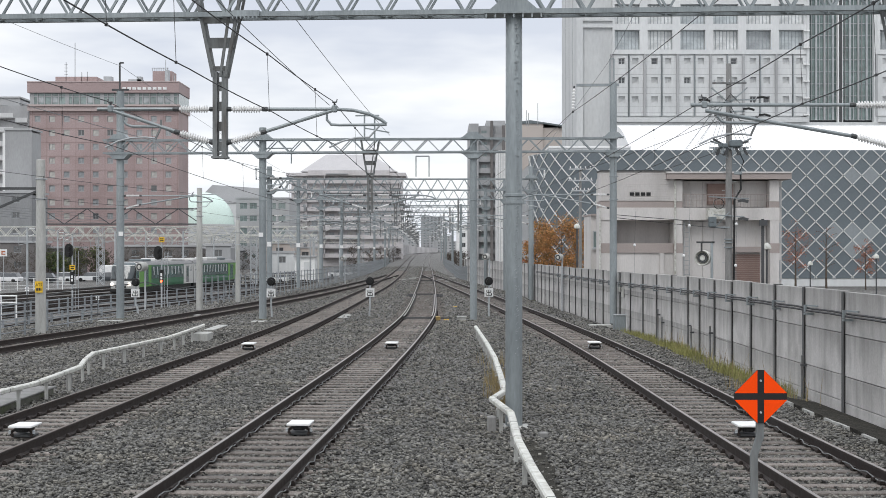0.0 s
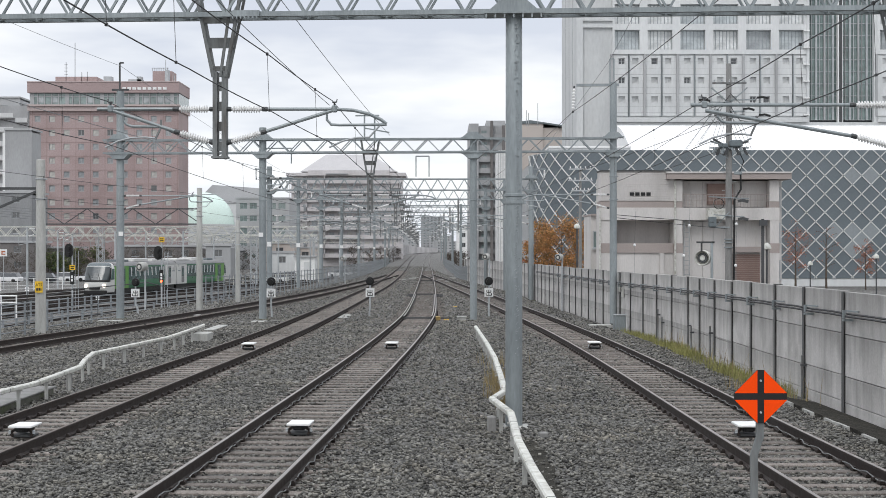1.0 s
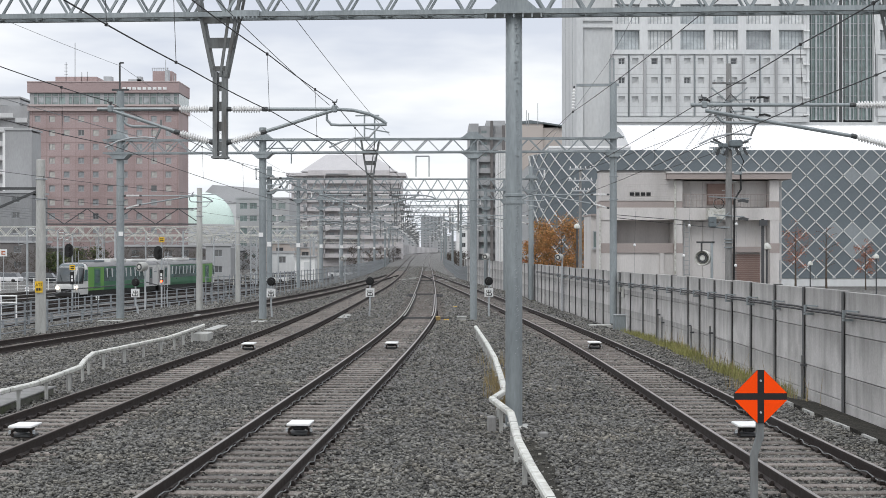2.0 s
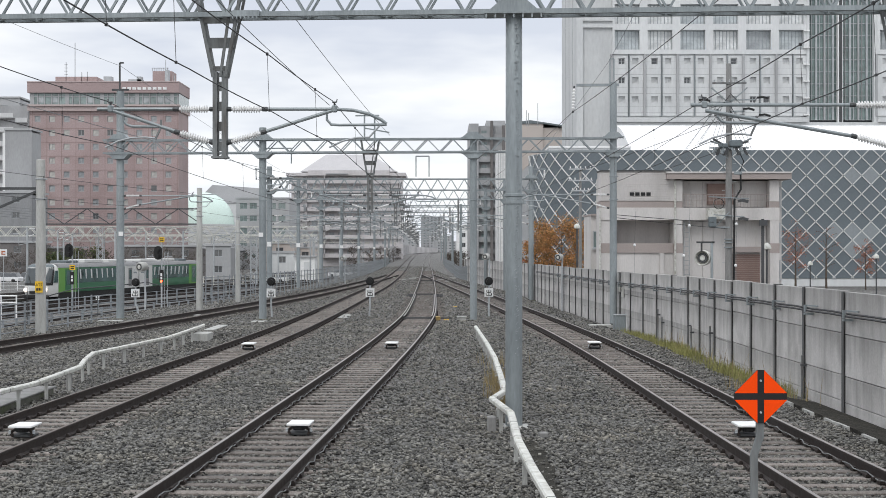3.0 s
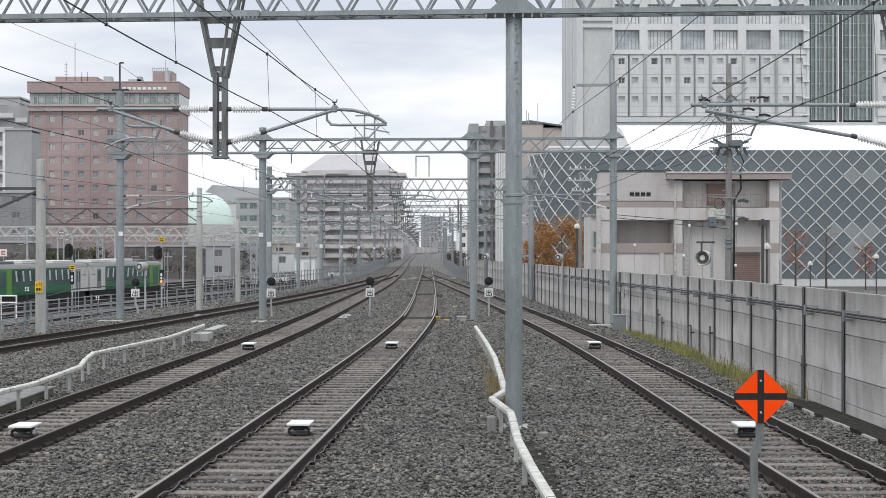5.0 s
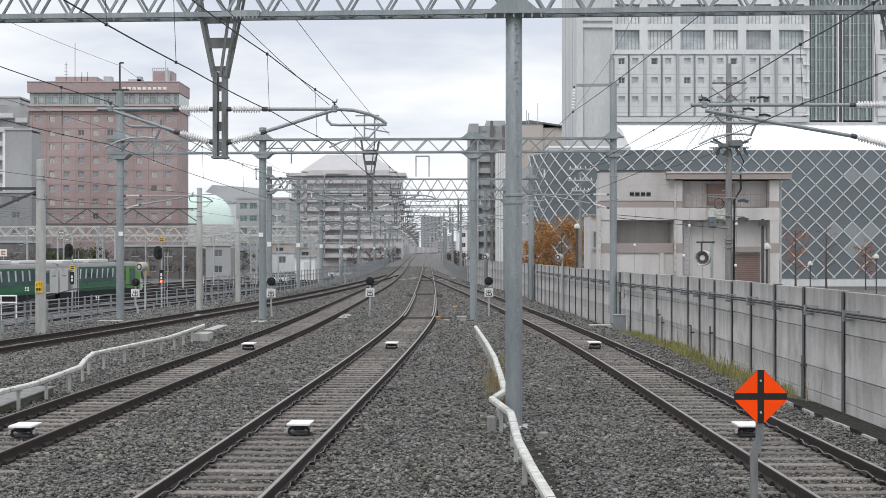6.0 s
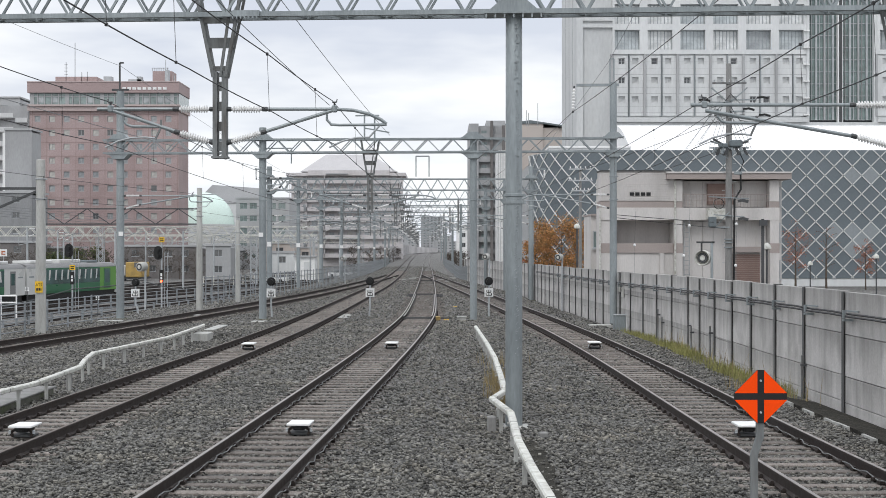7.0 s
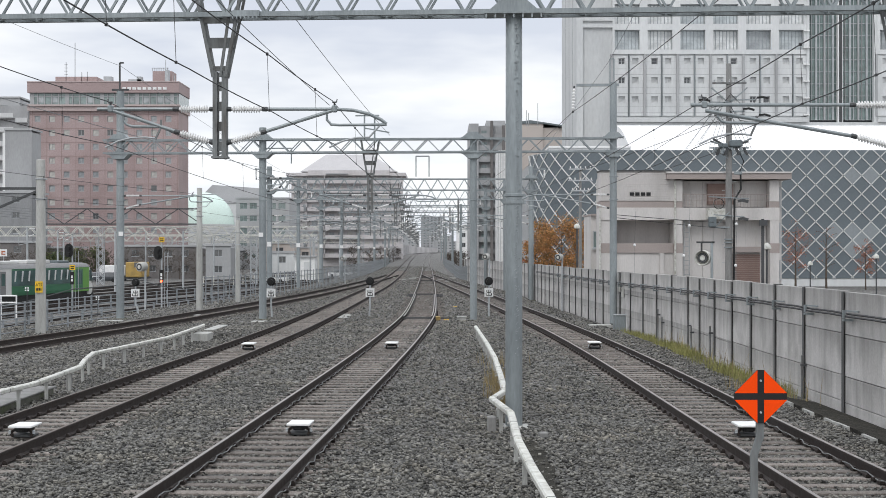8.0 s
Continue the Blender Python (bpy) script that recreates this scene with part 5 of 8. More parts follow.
    part("coping", Mesh().box(11.31, 20.141, 149.8, 168, 14.119, 14.3), WHITE, w)


def substation():
    y, s = 75.0, 0.03024
    t = thing("substation", (13.337, y, BED_Z), "two-storey cream and taupe electrical substation", "building")
    xl, xm, xr = 8.4375, 12.339, 17.964
    zt = 7.3141
    part("core", Mesh().box(xl + 0.05, xr - 0.05, y + 1.6, y + 2.6, BED_Z, zt - 0.3), CREAM, t)
    part("siding", Mesh().box(xl, 12.429, y - 0.1, y + 1.6, 5.7415, zt), CREAM, t, "horizontal siding panel wall")
    for i in range(17):
        zz = 5.802 + i * 3.0 * s
        part("lap", Mesh().box(xl - 0.004, 12.157, y - 0.13, y - 0.1, zz, zz + 2.2 * s), CREAM, t)
    part("coping", Mesh().box(xl - 0.06, 12.188, y - 0.2, y + 1.6, zt, zt + 0.07), DARKSTEEL, t)
    sgn = Mesh()
    for i in range(4):
        xx = 9.9798 + i * 9.8 * s
        sgn.box(xx, xx + 7.4 * s, y - 0.17, y - 0.131, 6.0137, 6.1952)
    part("sign_bars", sgn, BLACK, t, "dark sign bars")
    part("band", Mesh().box(xl - 0.02, 12.792, y - 0.12, y + 1.6, 5.3786, 5.7113).box(17.419, xr + 0.02, y - 0.12, y + 1.6, 5.3786, 5.7113), TAUPE, t, "taupe band")
    part("beam", Mesh().box(xl - 0.01, xr + 0.01, y - 0.16, y + 1.6, 4.7133, 5.3786), CREAM, t)
    part("pier", Mesh().box(xl, 9.254, y - 0.1, y + 1.6, BED_Z, 4.7133), CREAM, t)
    part("pier", Mesh().box(12.339, 12.792, y - 0.14, y + 1.6, BED_Z, 4.7133), CREAM, t)
    part("pier", Mesh().box(17.48, xr, y - 0.14, y + 1.6, BED_Z, 4.7133), CREAM, t)
    part("pier", Mesh().box(12.429, 12.792, y - 0.14, y + 1.6, 5.7113, 6.8302), CREAM, t)
    part("pier", Mesh().box(17.45, xr, y - 0.14, y + 1.6, 5.7113, 6.8302), CREAM, t)
    part("pier_band", Mesh().box(xl - 0.015, 9.254 + 0.01, y - 0.12, y, 2.9593, 3.4734).box(12.339 - 0.01, 12.792 + 0.01, y - 0.16, y, 2.9593, 3.4734).box(17.48 - 0.01, xr + 0.015, y - 0.16, y, 2.9593, 3.4734), TAUPE, t)
    part("low_wall", Mesh().box(9.254, 12.339, y + 0.1, y + 1.6, BED_Z, 2.9593).box(11.613, 11.825, y - 0.02, y + 0.1, BED_Z, 2.9593), CREAM, t)
    part("low_band", Mesh().box(9.254, 12.339, y + 0.02, y + 1.6, 2.9593 + 0.004, 3.4734), TAUPE, t)
    part("roof_slab", Mesh().box(11.915, 18.538, y - 0.5, y + 2.8, 6.8907, 7.1932), TAUPE, t, "overhanging taupe roof slab")
    part("roof_edge", Mesh().box(11.885, 18.569, y - 0.55, y + 2.85, 7.1932 + 0.003, 7.2839), CREAM, t)
    part("side_wing", Mesh().box(xr, 18.266, y + 0.6, y + 2.5, BED_Z, 6.8302), CREAM, t)
    for zz in (5.4694, 3.5641, 1.5379):
        window(t, 18.009, y + 0.52, zz, 6 * s, 34 * s, GLASSG, STEELF, 0)
    rl = Mesh()
    for i in range(26):
        xx = 12.823 + i * 6 * s
        rl.box(xx, xx + 0.02, y - 0.05, y - 0.03, 5.4089, 6.0742)
    for zz in (6.0742, 5.7718):
        rl.box(12.792, 17.45, y - 0.06, y - 0.02, zz, zz + 0.03)
    part("railing", rl, TAUPE, t, "thin steel balcony railing")
    for i in range(8):
        xx = 12.853 + i * 19 * s
        part("panel", Mesh().box(xx, xx + 18.6 * s, y + 0.55, y + 0.64, BED_Z, 4.7133), CREAM, t)
        part("upper_panel", Mesh().box(xx, xx + 18.6 * s, y + 0.55, y + 0.64, 5.4391, 6.8302), CREAM, t)
    part("duct_box", Mesh().box(14.214, 15.605, y + 0.3, y + 0.54, 5.5601, 6.679), SHUTTER, t)
    part("shutter_box", Mesh().box(15.393, 17.056, y + 0.2, y + 0.54, 2.9895, 3.2919), TAUPE, t)
    for i in range(27):
        zz = BED_Z + i * 0.115
        part("shutter_slat", Mesh().box(15.454, 17.056, y + 0.42, y + 0.54, zz, zz + 0.105), SHUTTER, t)
    ac = Mesh().box(14.062, 15.03, y - 0.7, y - 0.17, 4.7738, 5.3484)
    part("bracket_box", ac, WHITEP, t, "pale box fixed to the beam")
    ld = Mesh()
    for xx in (12.883, 13.155):
        ld.box(xx, xx + 0.04, y - 0.02, y + 0.02, BED_Z, 4.6831)
    for i in range(20):
        ld.box(12.883, 13.155, y - 0.01, y + 0.01, BED_Z + i * 0.25, BED_Z + i * 0.25 + 0.03)
    part("ladder", ld, STEELF, t)
    part("drainpipe", Mesh().tube([(12.399, y - 0.2, BED_Z), (12.399, y - 0.2, 6.8302)], 0.05, 8).tube([(8.377, y - 0.2, BED_Z), (8.377, y - 0.2, 5.3786)], 0.05, 8), WHITEP, t)
    wing = thing("gate_lodge", (8.7419, 80, BED_Z), "small cream outbuilding beside the substation", "building")
    part("wall", Mesh().box(8.4516, 9.0323, 80, 84, BED_Z, 5.0823), CREAM, wing)
    part("eave", Mesh().box(8.4193, 9.0645, 79.8, 84.2, 5.0823, 5.179), TAUPE, wing)
    window(wing, 8.5484, 79.94, 3.2113, 0.35, 1.0, GLASSG, STEELF, 0)


def far_town():
    gb = thing("office_building", (-80.782, 265, YARD_Z), "windowless grey block, its lit side painted white", "building", "far buildings")
    plan = [(-84.182, 268), (-80.185, 262), (-81.353, 276), (-86.002, 284)]
    zb = 25.658
    part("wall", Mesh().add([(a, b, h) for h in (YARD_Z, zb) for a, b in plan], [(3, 2, 1, 0), (4, 5, 6, 7), (0, 1, 5, 4), (1, 2, 6, 5), (2, 3, 7, 6), (3, 0, 4, 7)]), GREYD, gb)
    # The brighter lit side is painted white on a thin sheet over the wall.
    lit_side = [(plan[0][0] - 0.03, plan[0][1] - 0.12), (plan[1][0] - 0.03, plan[1][1] - 0.12), (plan[1][0] - 0.01, plan[1][1] - 0.02), (plan[0][0] - 0.01, plan[0][1] - 0.02)]
    part("cladding", Mesh().add([(a, b, h) for h in (YARD_Z, zb) for a, b in lit_side], [(3, 2, 1, 0), (4, 5, 6, 7), (0, 1, 5, 4), (1, 2, 6, 5), (2, 3, 7, 6), (3, 0, 4, 7)]), WHITE, gb, "thin sheet painted white for the lit side")
    rim = [(plan[1][0], plan[1][1] - 0.1), (plan[2][0] + 0.1, plan[2][1])]
    part("roof_edge", Mesh().bar((rim[0][0], rim[0][1], zb + 0.06), (rim[1][0], rim[1][1], zb + 0.06), 0.3, 0.12), ROOFG, gb)
    slab_house("office_building", "pale flats with long balconies", -108.9, -96.645, 320, 20, 38.018, ROOFG, 3.2, 8, 6.5, 1.7, GLASSG, 34.663, bars=4)
    fl = thing("balcony_flats", (-101, 318, YARD_Z), "row of pale balcony fronts on grey flats", "balconies", "far buildings")
    part("backing", Mesh().box(-108.9, -94.6, 319.2, 319.9, YARD_Z, 36.2), GREYD, fl)
    for i in range(11):
        zz = 33.4 - 3.2 * i
        part("balcony", Mesh().box(-108.9, -97.6, 318.0, 318.15, zz, zz + 1.05).box(-108.9, -97.6, 318.15, 319.2, zz - 0.15, zz), GREYW, fl)
        part("balcony", Mesh().box(-97.2, -94.6, 318.4, 318.55, zz - 1.0, zz).box(-97.2, -94.6, 318.55, 319.2, zz - 1.15, zz - 1.0), GREYW, fl)
    slab_house("office_building", "grey flats with recessed balconies beside the hotel", -97.119, -94.523, 322, 18, 36.419, ROOFG, 3.2, 4, 3.0, 1.7, GLASSG, 33.302, bars=2)
    slab_house("office_building", "narrow pale block beside the hotel", -99.665, -97.403, 331, 18, 37.885, GREYW, 3.2, 2.2, 1.6, 1.4, GLASSG, 35.082)
    slab_house("grey_block", "plain grey windowless block below the hotel", -79.688, -74.855, 255, 6, 25.054, GREYD, 30, 30, 0.5, 0.5, GLASSK, 5.6206)
    slab_house("office_building", "low pale block beyond the sidings", -74.347, -51.484, 420, 25, 17.445, GREYW, 3.4, 5, 3.2, 1.4, GLASSG, 14.397)
    slab_house("office_building", "grey-green office block with strip windows", -56.081, -41.677, 380, 25, 17.3, ROOFG, 3.4, 2.6, 2.0, 1.6, GLASSG, 14.542)
    g = thing("gable_roof_hall", (-69.016, 440, YARD_Z), "large pale gabled roof beyond the yard", "building")
    part("roof", Mesh().prism([(-76.645, 20.792), (-73.452, 24.163), (-58.371, 23.098), (-55.71, 19.905), (-55.71, YARD_Z), (-76.645, YARD_Z)], 446, 470), ROOFG, g)
    d = thing("green_dome", (-58.935, 360, YARD_Z), "pale green domed hall beyond the hotel", "building")
    prof = [(7.8645, 0), (7.8645, 10.024 - YARD_Z)] + [(7.8645 * math.cos(a), 10.024 - YARD_Z + 8.4581 * math.sin(a)) for a in (0.3, 0.6, 0.9, 1.2, 1.45, 1.57)]
    part("drum", Mesh().lathe((-62.619, 368, YARD_Z), prof[:2], 32), GREYW, d)
    part("dome", Mesh().lathe((-62.619, 368, YARD_Z), prof[1:], 32), DOMEG, d, "pale green dome", smooth=True)
    rng = random.Random(11)
    rows = [(470, 520, 432, 3.0), (520, 560, 440, 3.5), (360, 395, 437, 3.2), (395, 425, 445, 3), (575, 640, 420, 4), (640, 700, 415, 4), (700, 735, 400, 5), (745, 783, 384, 7), (655, 690, 408, 5), (690, 722, 396, 5), (722, 742, 412, 4), (768, 800, 418, 4), (770, 830, 428, 3), (620, 660, 418, 3), (250, 330, 432, 3.4), (90, 180, 436, 3), (0, 60, 440, 3)]
    for a, b, top, _ in rows:
        y = {745: 1650, 700: 1600, 655: 760, 690: 840, 722: 1700, 768: 1620, 770: 1560, 620: 700}.get(a, 330 + (a % 7) * 14 if a < 560 else 560)
        xa, xb, z = (a - 784) * y / 2480, (b - 784) * y / 2480, 3.05 + (445 - top) * y / 2480
        slab_house("town_house", "small pale building beyond the railway", xa, xb, y, 12, z, rng.choice((GREYD, GREYD, CREAM, BEIGE)) if a < 700 else GREYD, 3.0, 4.2, 1.8, 1.3, GLASSK, z - 2.2)
    for xa, xb, top, y, m, lab in ((215, 352, 437, 246, DIM, "long dark brown depot building behind the sidings"), (0, 56, 342, 246, MIDGREY, "tall grey depot building with small windows"), (0, 62, 430, 244, DIM, "low dark depot building with small windows"), (364, 408, 436, 232, GREYD, "pale house with dark windows by the sidings"), (478, 520, 448, 240, GREYW, "white low house by the fence"), (60, 130, 440, 252, DIM, "low grey depot shed behind the cars")):
        slab_house("depot_building", lab, (xa - 784) * y / 2480, (xb - 784) * y / 2480, y, 10, 3.05 + (445 - top) * y / 2480, m, 2.7, 2.9, 1.3, 1.1, GLASSK, 3.05 + (445 - top) * y / 2480 - 1.7)
    sh = thing("shed", (-22.629, 230, YARD_Z), "white low shed with a door beside the fence", "shed")
    part("wall", Mesh().box(-24.391, -21.052, 230, 238, YARD_Z, 2.1226), WHITE, sh)
    part("roof", Mesh().box(-24.577, -20.867, 229.6, 238.4, 2.1226, 2.3081), ROOFG, sh)
    part("door", Mesh().box(-22.815, -21.887, 229.93, 229.99, YARD_Z, 1.2879), GREYW, sh)
    nb = thing("noise_barrier", (-14, 380, BED_Z), "long pale ribbed noise barrier along the climbing curve", "barrier")
    y = 380
    while y < 1450:
        step = 12 if y < 700 else 30
        xa, xb = interp(LEFT, y) - 4.6, interp(LEFT, y + step) - 4.6
        za, zb = BED_Z + rise(y), BED_Z + rise(y + step)
        part("panel", Mesh().add([(x, yy, z) for x, yy, zl in ((xa, y + 0.1, za), (xb, y + step - 0.1, zb), (xb - 0.2, y + step - 0.1, zb), (xa - 0.2, y + 0.1, za)) for z in (zl - 0.5, zl + 4.2)], [(0, 2, 3, 1), (2, 4, 5, 3), (4, 6, 7, 5), (6, 0, 1, 7), (1, 3, 5, 7), (0, 6, 4, 2)]), WARMW, nb)
        part("post", Mesh().box(xa - 0.1, xa + 0.15, y - 0.1, y + 0.1, za - 0.5, za + 4.4), GREYD, nb)
        y += step
    slab_house("town_house", "white building beside the curve of the line", 4.0645, 8.129, 420, 12, 10.332, WHITE, 3, 2.2, 1.3, 1.3, GLASSK, 7.2839, BED_Z)


# ---- things beside the line ----
def duct(pts, label, zg, every=1.9, r=0.055):
    """A white cable duct carried on short concrete posts."""
    t = thing("cable_duct", pts[0], label, "cable duct", "cable ducts")
    for a, b in zip(pts[:-1], pts[1:]):
        w, h, c = r * 1.15, r * 0.85, r * 0.35
        part("duct_section", Mesh().sweep([a, b], [(-w, -h + c), (-w + c, -h), (w - c, -h), (w, -h + c), (w, h - c), (w - c, h), (-w + c, h), (-w, h - c)]), WHITEP, t)
        d = (Vector(b) - Vector(a)).length
        n = max(1, round(d / every))
        u = (Vector(b) - Vector(a)).normalized() * 0.005
        for i in range(max(1, round(d / 1.9))):
            p = Vector(a).lerp(Vector(b), (i + 0.15) / max(1, round(d / 1.9)))
            w2, h2 = w + 0.003, h + 0.003
            part("seam", Mesh().sweep([p - u, p + u], [(-w2, -h2 + c), (-w2 + c, -h2), (w2 - c, -h2), (w2, -h2 + c), (w2, h2 - c), (w2 - c, h2), (-w2 + c, h2), (-w2, h2 - c)]), DARKSTEEL, t)
        for i in range(n):
            p = Vector(a).lerp(Vector(b), (i + 0.5) / n)
            if i % 2 and every == 1.9:
                part("footing_block", Mesh().box(p.x - 0.16, p.x - 0.045, p.y + 0.3, p.y + 0.42, zg - 0.1, p.z - r * 1.6, 0.012), OLDCON, t)
            part("support_post", Mesh().box(p.x - 0.034, p.x + 0.034, p.y - 0.034, p.y + 0.034, zg - 0.1, p.z - r, 0.008).box(p.x - 0.09, p.x + 0.09, p.y - 0.03, p.y + 0.03, p.z - r - 0.02, p.z - r + 0.01), POLECON, t)
    for p in pts:
        part("joint", Mesh().lathe((p[0], p[1] - 0.05, p[2]), [(r * 1.0, 0.02), (r * 1.2, 0.03), (r * 1.2, 0.07), (r * 1.0, 0.08)], 12, (0, 1, 0)), WHITEP, t, smooth=True)


def ground_coil():
    """A white plate on black feet between the rails."""
    t = thing("ground_coil", (0, 0, 0), "white plastic train-control ground coil bolted between rails", "ground coil", "ground coils")
    part("plate", Mesh().box(-0.205, 0.205, -0.29, 0.29, -0.012, 0.03, 0.01), WHITE, t, own=True)
    part("housing", Mesh().box(-0.11, 0.11, -0.2, 0.2, -0.1, -0.012, 0.02).box(-0.05, 0.05, -0.23, -0.2, -0.085, -0.03, 0.008), BLACK, t, own=True)
    part("base_bar", Mesh().box(-0.19, 0.19, -0.16, 0.16, -0.185, -0.14, 0.01), DARKSTEEL, t, own=True)
    for sx in (-1, 1):
        part("foot", Mesh().bar((sx * 0.1, -0.14, -0.03), (sx * 0.2, -0.16, -0.11), 0.045).bar((sx * 0.2, -0.16, -0.1), (sx * 0.15, -0.16, -0.17), 0.045), CLIP, t, own=True)
        part("bolt", Mesh().lathe((sx * 0.21, -0.17, -0.12), [(0.025, 0), (0.025, 0.05), (0.012, 0.06)], 8), STEELF, t, own=True)
    return t


def ground_coils():
    first = ground_coil()
    spots = [(MAIN, 24.7, 0.17), (MAIN, 46.4, 0.04), (LEFT, 24.4, 0.1), (LEFT, 46, 0.12), (RIGHT, 24.5, -0.03), (RIGHT, 46.6, 0)]
    for i, (rows, y, aside) in enumerate(spots):
        s = interp(rows, y + 0.5) - interp(rows, y - 0.5)
        m = pose(interp(rows, y) + aside, y, 0.015, 0, 0, math.degrees(math.atan(-s)))
        if i == 0:
            first.matrix_basis = m
        else:
            copy_thing(first, m)


def orange_sign():
    x, y, z, h = 3.3992, 15.0, 1.4956, 0.292
    t = thing("trackside_marker", (x, y, BED_Z), "orange diamond marker with black cross on a bent steel post", "marker sign")
    part("diamond", Mesh().prism([(x - h + 0.008, z - 0.036), (x - 0.036, z - h + 0.008), (x + 0.036, z - h + 0.008), (x + h - 0.008, z - 0.036), (x + h - 0.008, z + 0.036), (x + 0.036, z + h - 0.008), (x - 0.036, z + h - 0.008), (x - h + 0.008, z + 0.036)], y - 0.008, y + 0.008), BLACK, t)
    g = 0.036
    k = h - 0.006
    for sx in (-1, 1):
        for sz in (-1, 1):
            a = [(x + sx * g, z + sz * g), (x + sx * (k - 0.004), z + sz * g), (x + sx * g, z + sz * (k - 0.004))]
            if sx * sz < 0:
                a.reverse()
            part("orange_field", Mesh().prism(a, y - 0.011, y - 0.0085), ORANGE, t, "bright orange reflective field")
    for bz in (-0.17, 0.17):
        part("bolt", Mesh().lathe((x, y - 0.02, z + bz), [(0.012, 0), (0.012, 0.012)], 8, (0, 1, 0)), STEELF, t)
    post = Mesh()
    prof = [(-0.039, -0.025), (0.039, -0.025), (0.039, 0.025), (-0.039, 0.025)]
    post.sweep([(x - 0.003, y + 0.03, z - 0.1), (x - 0.003, y + 0.03, 1.054), (x - 0.066, y + 0.03, 0.86653), (x - 0.062, y + 0.03, BED_Z - 0.2)], prof, (0, 1, 0))
    part("post", post, OLDSTEEL, t, "bent weathered steel post")


KANJI = [(0.0, -0.42, 0.0, 0.4), (-0.3, 0.02, -0.3, 0.32), (0.3, 0.02, 0.3, 0.32), (-0.3, 0.02, 0.3, 0.02), (-0.4, -0.42, -0.4, -0.08), (0.4, -0.42, 0.4, -0.08), (-0.4, -0.42, 0.4, -0.42)]


def strokes(m, rows, x, y, z, s, w):
    for a, b, c, d in rows:
        m.bar((x + a * s, y, z + b * s), (x + c * s, y, z + d * s), w, 0.004 if abs(c - a) < 0.01 else w)
        if abs(c - a) < 0.01:
            m.box(x + a * s - w / 2, x + a * s + w / 2, y - 0.004, y + 0.004, z + b * s, z + d * s)


def departure_signal(x, y, zc, bent=0.0):
    """A low post with a round black head over a white board."""
    g = ground_height(x, y)
    t = thing("departure_signal", (x, y, g), "low round black signal over a white lettered board", "railway signal", "departure signals")
    part("post", Mesh().tube([(x + bent, y, g - 0.1), (x + bent, y, g + 0.25), (x, y, g + 0.5), (x, y, zc)], 0.045, 10), STEELF, t, smooth=True)
    head = part("signal_head", Mesh().lathe((x, y - 0.06, zc), [(0.19, 0), (0.215, 0.03), (0.215, 0.1), (0.19, 0.14)], 20, (0, 1, 0)), BLACK, t, smooth=True)
    part("hood", Mesh().lathe((x, y - 0.3, zc), [(0.1, 0), (0.12, 0.0), (0.125, 0.24), (0.1, 0.24)], 16, (0, 1, 0)), BLACK, head)
    part("lens", Mesh().lathe((x, y - 0.075, zc), [(0.09, 0), (0.09, 0.012)], 16, (0, 1, 0)), GLASSD, head)
    zb = zc - 0.56
    b = part("board", Mesh().box(x - 0.22, x + 0.22, y - 0.09, y - 0.07, zb - 0.22, zb + 0.22, 0.008), WHITE, t, "white enamel board")
    ch = Mesh()
    strokes(ch, KANJI, x, y - 0.098, zb, 0.34, 0.035)
    part("character", ch, BLACK, b, "black departure character")


def tall_signal(x, y, zc, label, below):
    g = ground_height(x, y)
    t = thing("colour_light_signal", (x, y, g), label, "railway signal", "colour light signals")
    part("mast", Mesh().tube([(x + 0.25, y + 0.1, g - 0.2), (x + 0.25, y + 0.1, zc + 1.2)], 0.07, 10), STEELF, t)
    outline = [(x + 0.33 * math.cos(a) , zc + 0.22 * (1 if math.sin(a) > 0 else -1) + 0.33 * math.sin(a)) for a in [math.pi * 2 * k / 20 for k in range(20)]]
    head = part("backboard", Mesh().prism(outline, y - 0.05, y), BLACK, t, "rounded black backboard")
    for k in (-0.24, 0.24):
        part("hood", Mesh().lathe((x, y - 0.35, zc + k), [(0.1, 0), (0.12, 0), (0.12, 0.3), (0.1, 0.3)], 12, (0, 1, 0)), BLACK, head)
    bz = zc + 1.05 if not below else zc - 1.35
    b = part("number_board", Mesh().box(x + 0.05, x + 0.5, y - 0.02, y, bz - 0.2, bz + 0.2), YELLOW, t, "yellow board with dark bars")
    part("writing", Mesh().box(x + 0.13, x + 0.42, y - 0.026, y - 0.021, bz - 0.12, bz - 0.04).box(x + 0.13, x + 0.42, y - 0.026, y - 0.021, bz + 0.03, bz + 0.11), BLACK, b)
    z2 = zc - 1.75 if not below else zc - 2.1
    r = part("route_indicator", Mesh().box(x + 0.12, x + 0.42, y - 0.12, y, z2 - 0.6, z2 + 0.4), BLACK, t, "black route indicator with white figures")
    part("figure", Mesh().box(x + 0.2, x + 0.34, y - 0.128, y - 0.122, z2 - 0.1, z2 + 0.12).box(x + 0.2, x + 0.34, y - 0.128, y - 0.122, z2 - 0.36, z2 - 0.16), WHITE, r)
    if not below:
        part("red_lamp", Mesh().lathe((x + 0.27, y - 0.16, z2 - 0.52), [(0.09, 0), (0.07, 0.04)], 12, (0, 1, 0)), REDLAMP, r, "lit red lamp")
    part("ladder", Mesh().bar((x + 0.45, y + 0.2, g), (x + 0.45, y + 0.2, zc), 0.03).bar((x + 0.7, y + 0.2, g), (x + 0.7, y + 0.2, zc), 0.03), STEELF, t)


